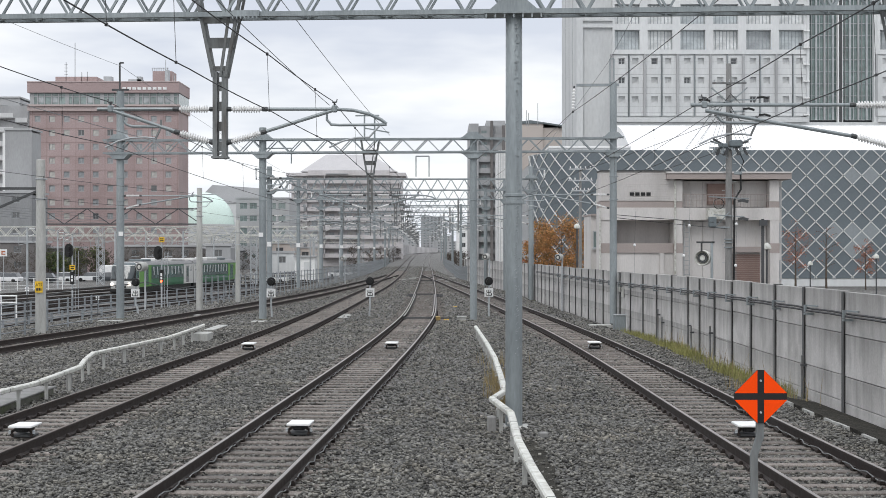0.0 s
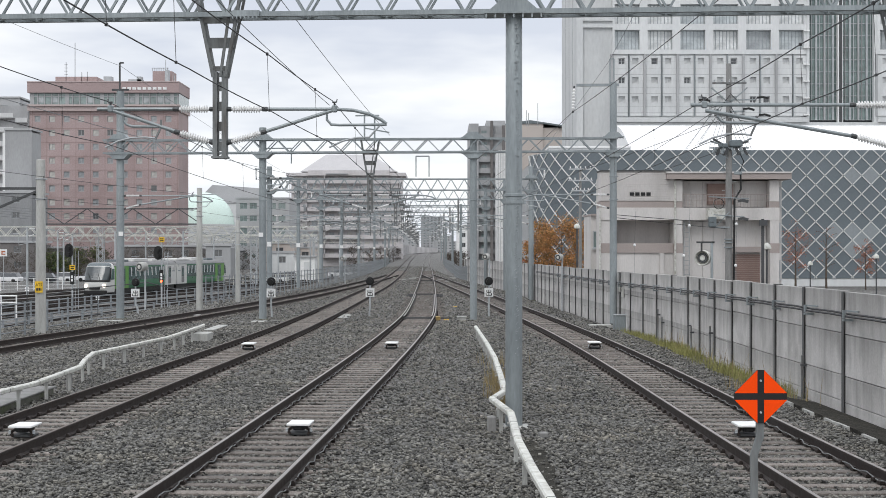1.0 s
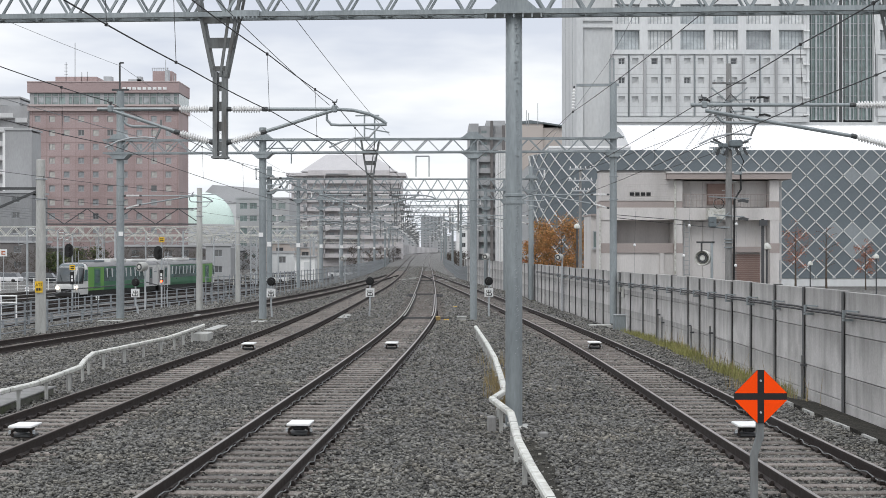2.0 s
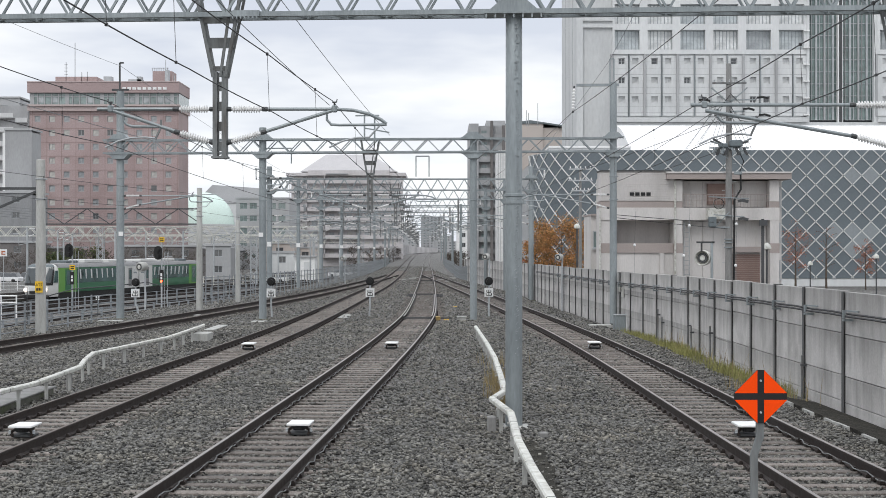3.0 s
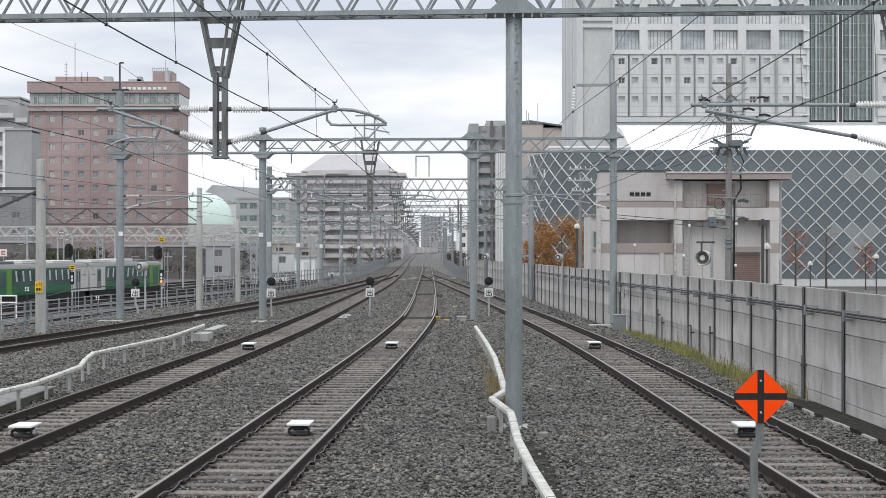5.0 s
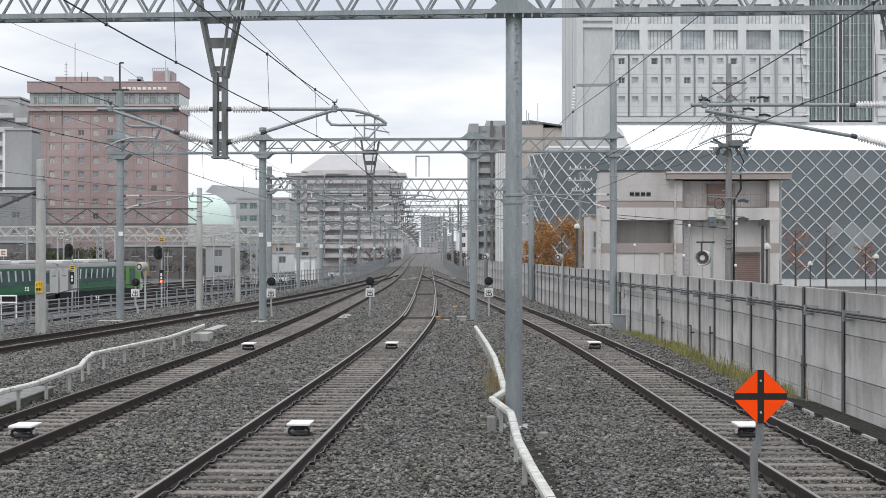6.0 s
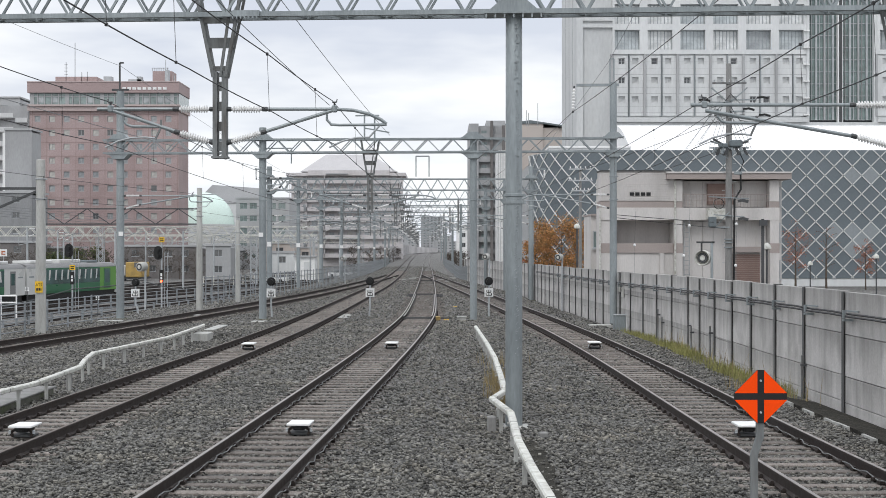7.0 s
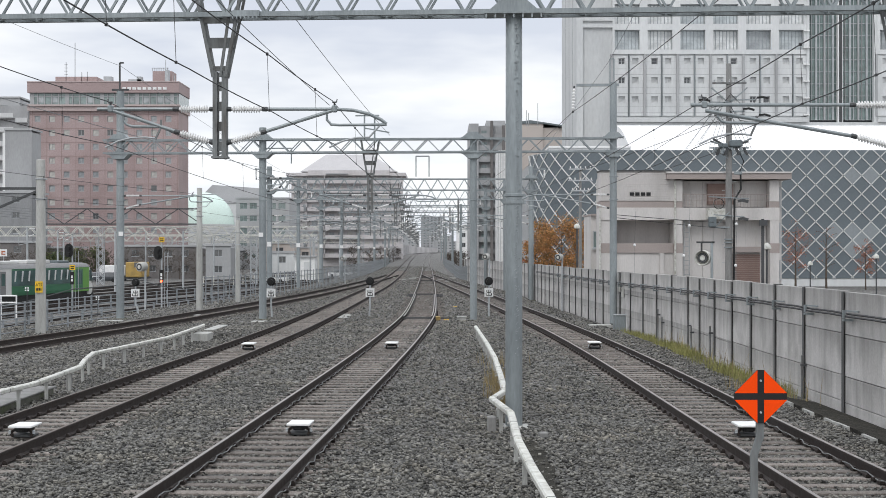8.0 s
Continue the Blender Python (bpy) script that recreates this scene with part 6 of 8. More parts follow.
def pipe_fence(pts, label, h=1.15, every=2.4, rails=3, material=None, post_w=0.09):
    material = material or STEELF
    t = thing("pipe_fence", (pts[0][0], pts[0][1], ground_height(*pts[0])), label, "fence", "pipe fences")
    for (x0, y0), (x1, y1) in zip(pts[:-1], pts[1:]):
        d = math.hypot(x1 - x0, y1 - y0)
        n = max(1, round(d / every))
        tops = []
        for i in range(n + 1):
            x, y = x0 + (x1 - x0) * i / n, y0 + (y1 - y0) * i / n
            g = ground_height(x, y)
            tops.append((x, y, g))
            if i < n:
                part("post", Mesh().box(x - post_w / 2, x + post_w / 2, y - post_w / 2, y + post_w / 2, g - 0.2, g + h), material, t)
        for k in range(rails):
            part("rail", Mesh().tube([(x, y, g + h * (0.95 - 0.27 * k)) for x, y, g in tops], 0.024, 5), material, t)


def palisade(pts, label, h=1.75, gap=1.4):
    t = thing("palisade_fence", (pts[0][0], pts[0][1], BED_Z), label, "fence", "palisade fences")
    slat = Mesh().box(-0.03, 0.03, -0.03, 0.03, -0.1, h).data("post", FENCE)
    rest = Mesh()
    k = 0
    for (x0, y0), (x1, y1) in zip(pts[:-1], pts[1:]):
        d = math.hypot(x1 - x0, y1 - y0)
        n = round(d / gap)
        for i in range(n):
            x, y = x0 + (x1 - x0) * i / n, y0 + (y1 - y0) * i / n
            g = ground_height(x, y)
            if k < 280:
                part("post", slat, None, t, at=pose(x, y, g))
            else:
                rest.box(x - 0.04, x + 0.04, y - 0.03, y + 0.03, g, g + h)
            k += 1
        for z in (0.2, 0.75, 1.3, h - 0.1):
            part("rail", Mesh().bar((x0, y0, ground_height(x0, y0) + z), (x1, y1, ground_height(x1, y1) + z), 0.035), FENCE, t)
    if rest.v:
        part("far_posts", rest, FENCE, t, kind="stuff")


GLASSD = glass("dark_lens", (0.02, 0.022, 0.025))
REDLAMP = paint("red_lamp_glow", (1.0, 0.08, 0.03), 0.3, 0, 3, 0.02, 10, 0.02, 0, emit=6.0)
FENCE = paint("grey_fence_paint", (0.25, 0.268, 0.28), 0.6, 0.1, 1.5, 0.15)
GRASSM = paint("dry_grass", (0.25, 0.245, 0.09), 0.8, 0, 2.0, 0.35, 20, 0.2, 0, rnd=0.0, world_space=True)
GRASSD = paint("straw", (0.30, 0.235, 0.12), 0.8, 0, 2.0, 0.35, 20, 0.2, 0, world_space=True)
DARKCON = paint("dark_mottled_concrete", (0.12, 0.12, 0.10), 0.95, 0, 1.2, 0.25, 30, 0.2, 0.3, 0.004, (0.07, 0.08, 0.04), 0.6)


def grass(name, label, spots, material, seed, tall):
    rng = random.Random(seed)
    m = Mesh()
    for x, y, n, spread in spots:
        g = ground_height(x, y)
        for _ in range(n):
            a, px, py = rng.uniform(0, 6.28), x + rng.gauss(0, spread), y + rng.gauss(0, spread * 2)
            h, w = rng.uniform(0.4, 1) * tall, rng.uniform(0.005, 0.011)
            lean = rng.uniform(0.05, 0.55) * h
            dx, dy = math.cos(a), math.sin(a)
            m.add([(px - dy * w, py + dx * w, g - 0.02), (px + dy * w, py - dx * w, g - 0.02), (px + dx * lean * 0.4 + dy * w * 0.7, py + dy * lean * 0.4 - dx * w * 0.7, g + h * 0.6), (px + dx * lean * 0.4 - dy * w * 0.7, py + dy * lean * 0.4 + dx * w * 0.7, g + h * 0.6), (px + dx * lean, py + dy * lean, g + h)], [(0, 1, 2, 3), (3, 2, 4)])
    me = bpy.data.meshes.new(name)
    me.from_pydata(m.v, [], m.f)
    me.materials.append(material)
    vary = new(name, me)
    tagged(vary, label, "grass", kind="stuff")


def turnout():
    """Switch blades inside the stock rails, stretcher bars and slide plates of the points."""
    t = thing("turnout", (interp(MAIN, 72), 72, BED_Z), "railway points with steel blades and stretcher bars", "turnout", kind="structure")
    for off in (-GAUGE / 2 + 0.11, GAUGE / 2 - 0.11):
        part("switch_blade", Mesh().sweep(track_points(MAIN, 66, 104, off, -0.012), RAIL_PROFILE), RAIL, t, "dark steel switch blade")
        part("blade_head", Mesh().sweep(track_points(MAIN, 66, 104, off, -0.012), HEAD_PROFILE), RAILTOP, t)
    for off in (-GAUGE / 2 + 0.1, GAUGE / 2 - 0.1):
        part("check_rail", Mesh().sweep(track_points(MAIN, 140, 178, off, -0.006), RAIL_PROFILE), RAIL, t, "dark check rail")
    for y in (66.8, 102, 104, 150, 153, 168, 171):
        x = interp(MAIN, y)
        part("stretcher_bar", Mesh().bar((x - 0.72, y, -0.12), (x + 0.72, y, -0.12), 0.05), STEELF if y < 70 else DARKSTEEL, t)
    for y in (100, 102, 104):
        for k in (-1, 1):
            x = interp(MAIN, y) + k * 0.95
            part("slide_plate", Mesh().box(x - 0.35, x + 0.35, y - 0.15, y + 0.15, -0.2, -0.12), DARKSTEEL, t)
    for x, y in ((-3.6, 165), (-3.4, 172), (-0.2, 160), (0.6, 150), (-6.2, 170), (1.2, 168), (-4.6, 160)):
        b = thing("cable_cover", (x, y, BED_Z), "pale concrete cable cover on the ballast", "cable cover", "cable covers")
        part("cover", Mesh().box(x - 0.4, x + 0.4, y - 0.3, y + 0.3, BED_Z - 0.05, BED_Z + 0.1, 0.02), POLECON, b)


def lineside():
    duct([(1.1677 + 0.05, 15.2, 0.27), (1.1468, 18.0, 0.25), (1.1101, 20.7, 0.24), (1.1661, 24.1, 0.26), (0.92262, 26.3, 0.27), (1.2281, 28.2, 0.22)], "white plastic cable duct on short concrete posts", BED_Z, 2.2, 0.055)
    duct([(1.257, 28.6, 0.2), (1.3161, 32, 0.2), (1.3726, 37, 0.22), (1.3524, 43, 0.2), (1.2395, 53, 0.18)], "white cable duct winding past dry grass", BED_Z, 1.6, 0.056)
    duct([(-8.6, 24.5, 0.27), (-8.8, 28, 0.25), (-8.62, 29.5, 0.25), (-8.78, 33.9, 0.25), (-9.2, 36, 0.25), (-9.5, 38, 0.27), (-8.86, 45.4, 0.26), (-9.06, 53, 0.24)], "white plastic cable duct on concrete posts beside the track", BED_Z, 1.9, 0.055)
    t = thing("cable_pit", (-8.6, 52, BED_Z), "small concrete cable pit with a lid", "cable pit")
    part("pit_wall", Mesh().box(-9.05, -8.5, 50.6, 51.8, BED_Z - 0.1, 0.08, 0.02), POLECON, t)
    part("lid", Mesh().box(-8.9, -8.5, 52.0, 55.5, 0.1, 0.14, 0.012), POLECON, t)
    orange_sign()
    for rows, off in ((MAIN, -GAUGE / 2 + 0.12), (MAIN, GAUGE / 2 + 0.1), (RIGHT, GAUGE / 2 - 0.12), (LEFT, GAUGE / 2 - 0.12)):
        pts = []
        for i in range(150):
            y = 13.5 + i * 0.22
            pts.append((interp(rows, y) + off + 0.018 * math.sin(y * 5.1) + 0.012 * math.sin(y * 11.3), y, -0.12 + 0.018 * math.sin(y * 7.3)))
        c = thing("rail_cable", pts[0], "thin grey signalling cable clipped along the rail foot", "cable", "rail cables")
        part("strand", Mesh().tube(pts, 0.009, 5), OLDSTEEL, c)
        for i in range(8):
            p = pts[10 + i * 18]
            part("clip", Mesh().box(p[0] - 0.03, p[0] + 0.03, p[1] - 0.02, p[1] + 0.02, p[2] - 0.03, p[2] + 0.015), CLIP, c)
    for x, y, w, d in ((-15.453, 65.2, 0.55, 0.3), (-8.4919, 64.6, 0.32, 0.4), (-12.815 , 71, 0.5, 0.3), (-4.2968 - 0.6, 70, 0.25, 2.2), (4.9 + 2.0, 61.5, 0.5, 0.4)):
        g = ground_height(x, y)
        sl = thing("concrete_slab", (x, y, g), "flat pale concrete slab lying on the ballast", "concrete slab", "slabs")
        part("slab", Mesh().box(x - w, x + w, y - d, y + d, g - 0.08, g + 0.05, 0.015), POLECON, sl)
    for x, y in ((0.69435, 82), (-7.0113, 84), (0.15968, 66.5)):
        g = ground_height(x, y)
        mk = thing("ground_marker", (x, y, g), "small yellow marker block on the ballast", "marker", "ground markers")
        part("block", Mesh().box(x - 0.12, x + 0.12, y - 0.15, y + 0.15, g - 0.05, g + 0.05, 0.015), YELLOW, mk)
    for x, y, z in ((-17.739, 72, 0.64032), (-19.587, 66, 1.2669)):
        g = ground_height(x, y)
        mp = thing("marker_post", (x, y, g), "slim post with four small white marker plates", "marker post", "marker posts")
        part("post", Mesh().tube([(x, y, g - 0.1), (x, y, z + 0.1)], 0.022, 8), DARKSTEEL, mp)
        for sx in (-1, 1):
            for sz in (-1, 1):
                part("plate", Mesh().box(x + sx * 0.06 - 0.035, x + sx * 0.06 + 0.035, y - 0.045, y - 0.03, z + sz * 0.06 - 0.035, z + sz * 0.06 + 0.035), WHITE, mp)
    tr = thing("concrete_trough", (-9.1, 30, BED_Z), "low weathered concrete trough under the cable duct", "concrete trough")
    part("trough_wall", Mesh().box(-9.5, -8.86, 25, 31.9, BED_Z - 0.2, BED_Z + 0.15, 0.02), DARKCON, tr)
    part("trough_lid", Mesh().box(-9.54, -8.82, 25, 32.0, BED_Z + 0.152, BED_Z + 0.19, 0.01), OLDCON, tr)
    for px, y, b in ((480, 69, 0.03), (655, 70, -0.03), (865, 70, 0.0)):
        departure_signal({480: -8.4581, 655: -3.6411, 865: 2.2863}[px], y, 1.554, b)
    departure_signal(-16.013, 73, 1.431, 0.12)
    tall_signal(-22.761, 112, 2.9145, "tall black colour light signal showing red over the yard", False)
    tall_signal(-29.897, 112, 3.0952, "tall black colour light signal with a route indicator", True)
    g = ground_height(7.95, 63)
    box = thing("equipment_cabinet", (7.95, 63, g), "grey steel equipment cabinet at the foot of a pole", "cabinet")
    part("body", Mesh().box(7.72, 8.2, 62.8, 63.2, g - 0.05, 0.17, 0.02), STEEL, box)
    part("lid", Mesh().box(7.69, 8.23, 62.76, 63.24, 0.17, 0.21, 0.005), STEELF, box)
    part("conduit", Mesh().tube([(7.55, 62.9, g - 0.05), (7.55, 62.9, g + 0.45)], 0.07, 8), BLACK, box)
    pm = thing("point_machine", (-0.2129, 66, BED_Z), "yellow point machine cover beside the rail", "point machine")
    part("cover", Mesh().box(-0.35, -0.12, 65.7, 66.3, BED_Z, -0.01, 0.03), OCHRE, pm)
    part("rod", Mesh().bar((-1.9161, 66, -0.1), (0.42581, 66, -0.1), 0.06).bar((-1.9161, 66.5, -0.1), (-0.37258, 66.5, -0.1), 0.06), DARKSTEEL, pm)
    jb = thing("junction_box", (0.87823, 66, BED_Z), "low white concrete junction box on the ballast", "junction box")
    part("body", Mesh().box(0.68, 1.08, 65.8, 66.2, BED_Z - 0.05, -0.06, 0.02), POLECON, jb)
    part("lid", Mesh().box(0.65, 1.11, 65.76, 66.24, -0.058, -0.02), POLECON, jb)
    for px, y in (((870), 25.2), ((945), 24.6)):
        x = {870: 0.87387, 945: 1.76}[px]
        s = thing("concrete_block", (x, y, BED_Z), "rough pale concrete block beside the pole foot", "concrete block", "blocks")
        part("block", Mesh().box(x - 0.08, x + 0.08, y - 0.1, y + 0.1, BED_Z - 0.1, BED_Z + (0.3 if px == 870 else 0.09), 0.015), OLDCON, s)
    soil = Mesh()
    sys_ = [16 + 0.5 * i for i in range(18)]
    soil.rings([[(interp([(15, 1.16), (18.5, 1.26), (24.6, 1.42)], y) - 0.05, y, BED_Z + 0.016), (interp([(15, 1.5), (18.5, 1.56), (22, 1.66), (24.6, 1.56)], y) + 0.04 * math.sin(y * 3.1), y, BED_Z + 0.016), (interp([(15, 1.5), (18.5, 1.56), (22, 1.66), (24.6, 1.56)], y) + 0.04 * math.sin(y * 3.1), y, BED_Z - 0.2), (interp([(15, 1.16), (18.5, 1.26), (24.6, 1.42)], y) - 0.05, y, BED_Z - 0.2)] for y in sys_])
    tagged(part("soil_strip", soil, DARKBED), "dark bare soil beside the cable duct", "soil", kind="structure")
    gut = Mesh()
    ys = [14 + 2 * i for i in range(10)]
    gut.rings([[(interp(WALL, y) - 1.14, y, BED_Z + 0.0), (interp(WALL, y) - 0.08, y, BED_Z - 0.19), (interp(WALL, y) - 0.08, y, BED_Z - 0.4), (interp(WALL, y) - 1.14, y, BED_Z - 0.4)] for y in ys])
    tagged(part("pavement_strip", gut, DARKBED), "dark strip along the wall foot", "drain strip", kind="structure")
    kerb = Mesh()
    for k in range(22):
        y0, y1 = 14.0 + 0.8 * k, 14.74 + 0.8 * k
        if k % 5 in (2, 4):
            continue
        top = BED_Z + 0.004 + 0.012 * math.sin(k * 2.3)
        kerb.rings([[(interp(WALL, y) - 1.2, y, top), (interp(WALL, y) - 1.145, y, top), (interp(WALL, y) - 1.145, y, BED_Z - 0.3), (interp(WALL, y) - 1.2, y, BED_Z - 0.3)] for y in (y0, y1)])
    tagged(part("kerb_strip", kerb, POLECON), "pale concrete kerb along the wall foot", "kerb", kind="structure")
    cable = thing("wall_cable", (8.5, 20, 1.7), "dark cables clipped along the concrete wall", "cable")
    for k in range(2):
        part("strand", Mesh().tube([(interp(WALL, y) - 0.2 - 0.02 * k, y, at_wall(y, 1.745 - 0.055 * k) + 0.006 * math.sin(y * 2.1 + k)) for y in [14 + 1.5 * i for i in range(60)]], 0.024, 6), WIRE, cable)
    y = 14.5
    while y < 90:
        x = interp(WALL, y)
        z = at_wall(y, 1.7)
        part("clip", Mesh().box(x - 0.27, x - 0.06, y - 0.05, y + 0.05, z - 0.12, z - 0.07).box(x - 0.27, x - 0.22, y - 0.04, y + 0.04, z - 0.06, z + 0.11).bar((x - 0.2, y, z + 0.1), (x - 0.1, y - 0.55, z + 0.1), 0.035), STEEL, cable)
        y += 2.98
    # Thin uprights: the nearest is a pipe, the rest stand in for stalks.
    for y, top in ((32.95, 0.6), (50.8, 0.95), (50.2, 0.7), (46.3, 0.8), (45.9, 0.6), (43.1, 0.75), (60, 1.1)):
        y *= wall_scale(y)
        x = interp(WALL, y) - 0.16
        pegs = thing("drain_pipe", (x, y, BED_Z), "thin grey upright against the wall", "pipe", "drain pipes")
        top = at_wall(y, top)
        part("pipe", Mesh().tube([(x, y, BED_Z - 0.55), (x, y, top)], 0.03, 8), OLDSTEEL, pegs)
        part("bracket", Mesh().box(x - 0.035, x + 0.1, y - 0.03, y + 0.03, top - 0.25, top - 0.2), DARKSTEEL, pegs)
    for y, z in ((58.2, 1.55), (57.4, 1.35)):
        y, z = y * wall_scale(y), at_wall(y * wall_scale(y), z)
        x = interp(WALL, y) - 0.1
        pl = thing("wall_plate", (x, y, z), "small white plate fixed to the concrete wall", "sign plate", "wall plates")
        part("plate", Mesh().box(x - 0.02, x + 0.02, y - 0.28, y + 0.28, z - 0.2, z + 0.2, 0.005), WHITEP, pl)
    rng = random.Random(8)
    strip = []
    for i in range(150):
        y = rng.uniform(32, 60)
        strip.append((interp(WALL, y) - rng.uniform(0.25, 0.95), y, int(rng.uniform(20, 110) * max(0.12, math.sin(y * 0.55 + 1.2 * math.sin(y * 1.7)) + 0.35)), 0.15))
    grass("grass", "yellow-green grass tufts along the foot of the wall", strip, GRASSM, 3, 0.34)
    stalks = [(interp(WALL, y) - rng.uniform(0.2, 0.6), y, rng.randint(1, 5), 0.08) for y in [31 + 0.7 * i for i in range(34)]]
    grass("tall_weeds", "thin brown weed stalks against the wall", stalks, GRASSD, 14, 0.85)
    grass("dry_grass", "dry straw-coloured grass beside the white duct", [(1.3125, 31, 260, 0.16), (1.371, 34, 200, 0.16), (1.2746, 29, 120, 0.1), (6.9992, 33, 40, 0.2), (1.5476, 40, 60, 0.3)], GRASSD, 5, 0.55)
    palisade([(-14.6, 84), (-12.7, 100), (-10.95, 121), (-10.6, 160), (-10.7, 212), (-12, 280), (-14.2, 380)], "blue-grey steel palisade fence along the bank")
    palisade([(2.7, 157), (2.1, 180), (1.3, 210), (0.6, 260), (0.2, 330)], "grey steel palisade fence beyond the wall end")
    pipe_fence([(-16.439, 52), (-16.065, 60), (-15.542, 66)], "galvanised pipe fence beside the outer track", 1.3, 2.6, 4, FENCE, 0.07)
    pipe_fence([(-22.694, 70), (-22.829, 84), (-19.126, 98), (-16.844, 118)], "grey pipe fence with flat posts over the yard", 1.25, 2.3, 4, FENCE, 0.12)
    pipe_fence([(-31.181, 95), (-28.632, 112), (-24.714, 135), (-20.226, 165)], "grey pipe fence between the sidings", 1.2, 2.6, 4, FENCE, 0.12)
    pipe_fence([(-56.153, 165), (-50.213, 172), (-46.058, 176)], "white railing in front of the parked cars", 1.5, 2.2, 5, WHITE, 0.1)
    pipe_fence([(-32.484, 190), (-28.548, 200), (-19.419, 215)], "white railing beside the sidings", 1.4, 2.4, 4, WHITEP, 0.12)
    wr = thing("handrail", (-24.968, 80, -1), "white tubular handrail at the yard edge", "handrail")
    for k in (524, 536):
        z = {524: 0.50161, 536: 0.11452}[k]
        part("rail", Mesh().tube([(-26.258, 80, z), (-24.355, 80, z)], 0.045, 8), WHITE, wr)
    for px in (0, 29):
        x = {0: -25.226, 29: -24.355}[px]
        part("post", Mesh().tube([(x, 80, ground_height(x, 80)), (x, 80, 0.53387)], 0.045, 8), WHITE, wr)
    wire("yard_cable", "sagging dark cable along the yard fence", [(-25.613, 80, -0.27258), (-22.152, 84, 0.78065), (-19.016, 90, 1.054), (-18.157, 95, 0.48347), (-15.258, 110, 1.0984)], 0.035, DARKSTEEL)
    for sy, rows in ((5, [(90, -33.5), (170, -21.4), (260, -9 - 6)]), (6, [(90, -57), (260, -32)]), (0, [(90, -42.5), (260, -17)]), (1, [(90, -47), (260, -21.5)]), (2, [(90, -38.0), (260, -12.6 - 2)]), (3, [(60, -29), (170, -20), (260, -15.5)]), (4, [(90, -52), (260, -27)])):
        track("rusty yard siding on dark sleepers", rows, 70 if sy != 3 else 60, 250, YARD_Z + 0.16, near=0, spacing=1.3, top=RUSTTOP)


# ---- trees, utility poles and street things behind the wall ----
LEAFB = paint("bare_brown_twigs", (0.085, 0.072, 0.06), 0.9, 0, 1.0, 0.3, 9, 0.3, 0)
BARK = paint("bark", (0.09, 0.07, 0.055), 0.9, 0, 3, 0.25, 30, 0.2, 0.5, 0.01)
LEAFO = paint("orange_leaves", (0.285, 0.165, 0.075), 0.8, 0, 1.5, 0.3, 9, 0.3, 0)
LEAFR = paint("red_leaves", (0.27, 0.11, 0.075), 0.8, 0, 1.5, 0.3, 9, 0.3, 0)
LEAFG = paint("dark_green_leaves", (0.06, 0.085, 0.04), 0.8, 0, 1.0, 0.35, 9, 0.3, 0)
for _m in (LEAFO, LEAFR, LEAFG):
    vary_islands(_m, (0.45, 0.6, 0.5), 1.7, (1.15, 0.9, 0.7))


def tree(x, y, h, spread, leafm, label, seed, leaves=2600, size=0.12, base=None, low=0.3, group="trees"):
    """A tapered trunk, forking limbs and a crown of many small leaves with gaps."""
    rng = random.Random(seed)
    g = ground_height(x, y) if base is None else base
    t = thing("tree", (x, y, g), label, "tree", group)
    part("trunk", Mesh().lathe((x, y, g - 0.2), [(h * 0.02, 0), (h * 0.015, h * 0.15), (h * 0.011, h * 0.4), (h * 0.004, h * 0.9)], 8), BARK, t)
    tips = []
    for i in range(11):
        a, z = i * 2.4 + rng.uniform(-0.3, 0.3), h * (low + (0.85 - low) * i / 11)
        r = spread * (0.55 + 0.5 * math.sin(math.pi * (0.15 + 0.75 * i / 11))) * rng.uniform(0.7, 1.05)
        p, q = Vector((x, y, g + z)), Vector((x + r * math.cos(a), y + r * math.sin(a), g + min(z + r * 0.55, h)))
        m = p.lerp(q, 0.5) + Vector((0, 0, 0.1 * r))
        part("limb", Mesh().sweep([p, m, q], [(-0.02, -0.02), (0.02, -0.02), (0.02, 0.02), (-0.02, 0.02)]), BARK, t)
        tips += [q, m, p.lerp(q, 0.75), q + Vector((rng.gauss(0, 0.3), rng.gauss(0, 0.3), rng.gauss(0.1, 0.3)))]
    tips.append(Vector((x, y, g + h)))
    crown = Mesh()
    for _ in range(leaves):
        c = rng.choice(tips) + Vector((rng.gauss(0, 1), rng.gauss(0, 1), rng.gauss(0, 0.8))) * spread * 0.17
        n = Vector((rng.gauss(0, 1), rng.gauss(0, 1), rng.gauss(0, 1))).normalized()
        u = n.orthogonal().normalized() * size * rng.uniform(0.6, 1.2)
        v = n.cross(u) * 0.6
        crown.add([c - u, c - v, c + u, c + v], [(0, 1, 2, 3)])
    me = bpy.data.meshes.new("crown")
    me.from_pydata(crown.v, [], crown.f)
    me.materials.append(leafm)
    part("crown", me, None, t)
    return t


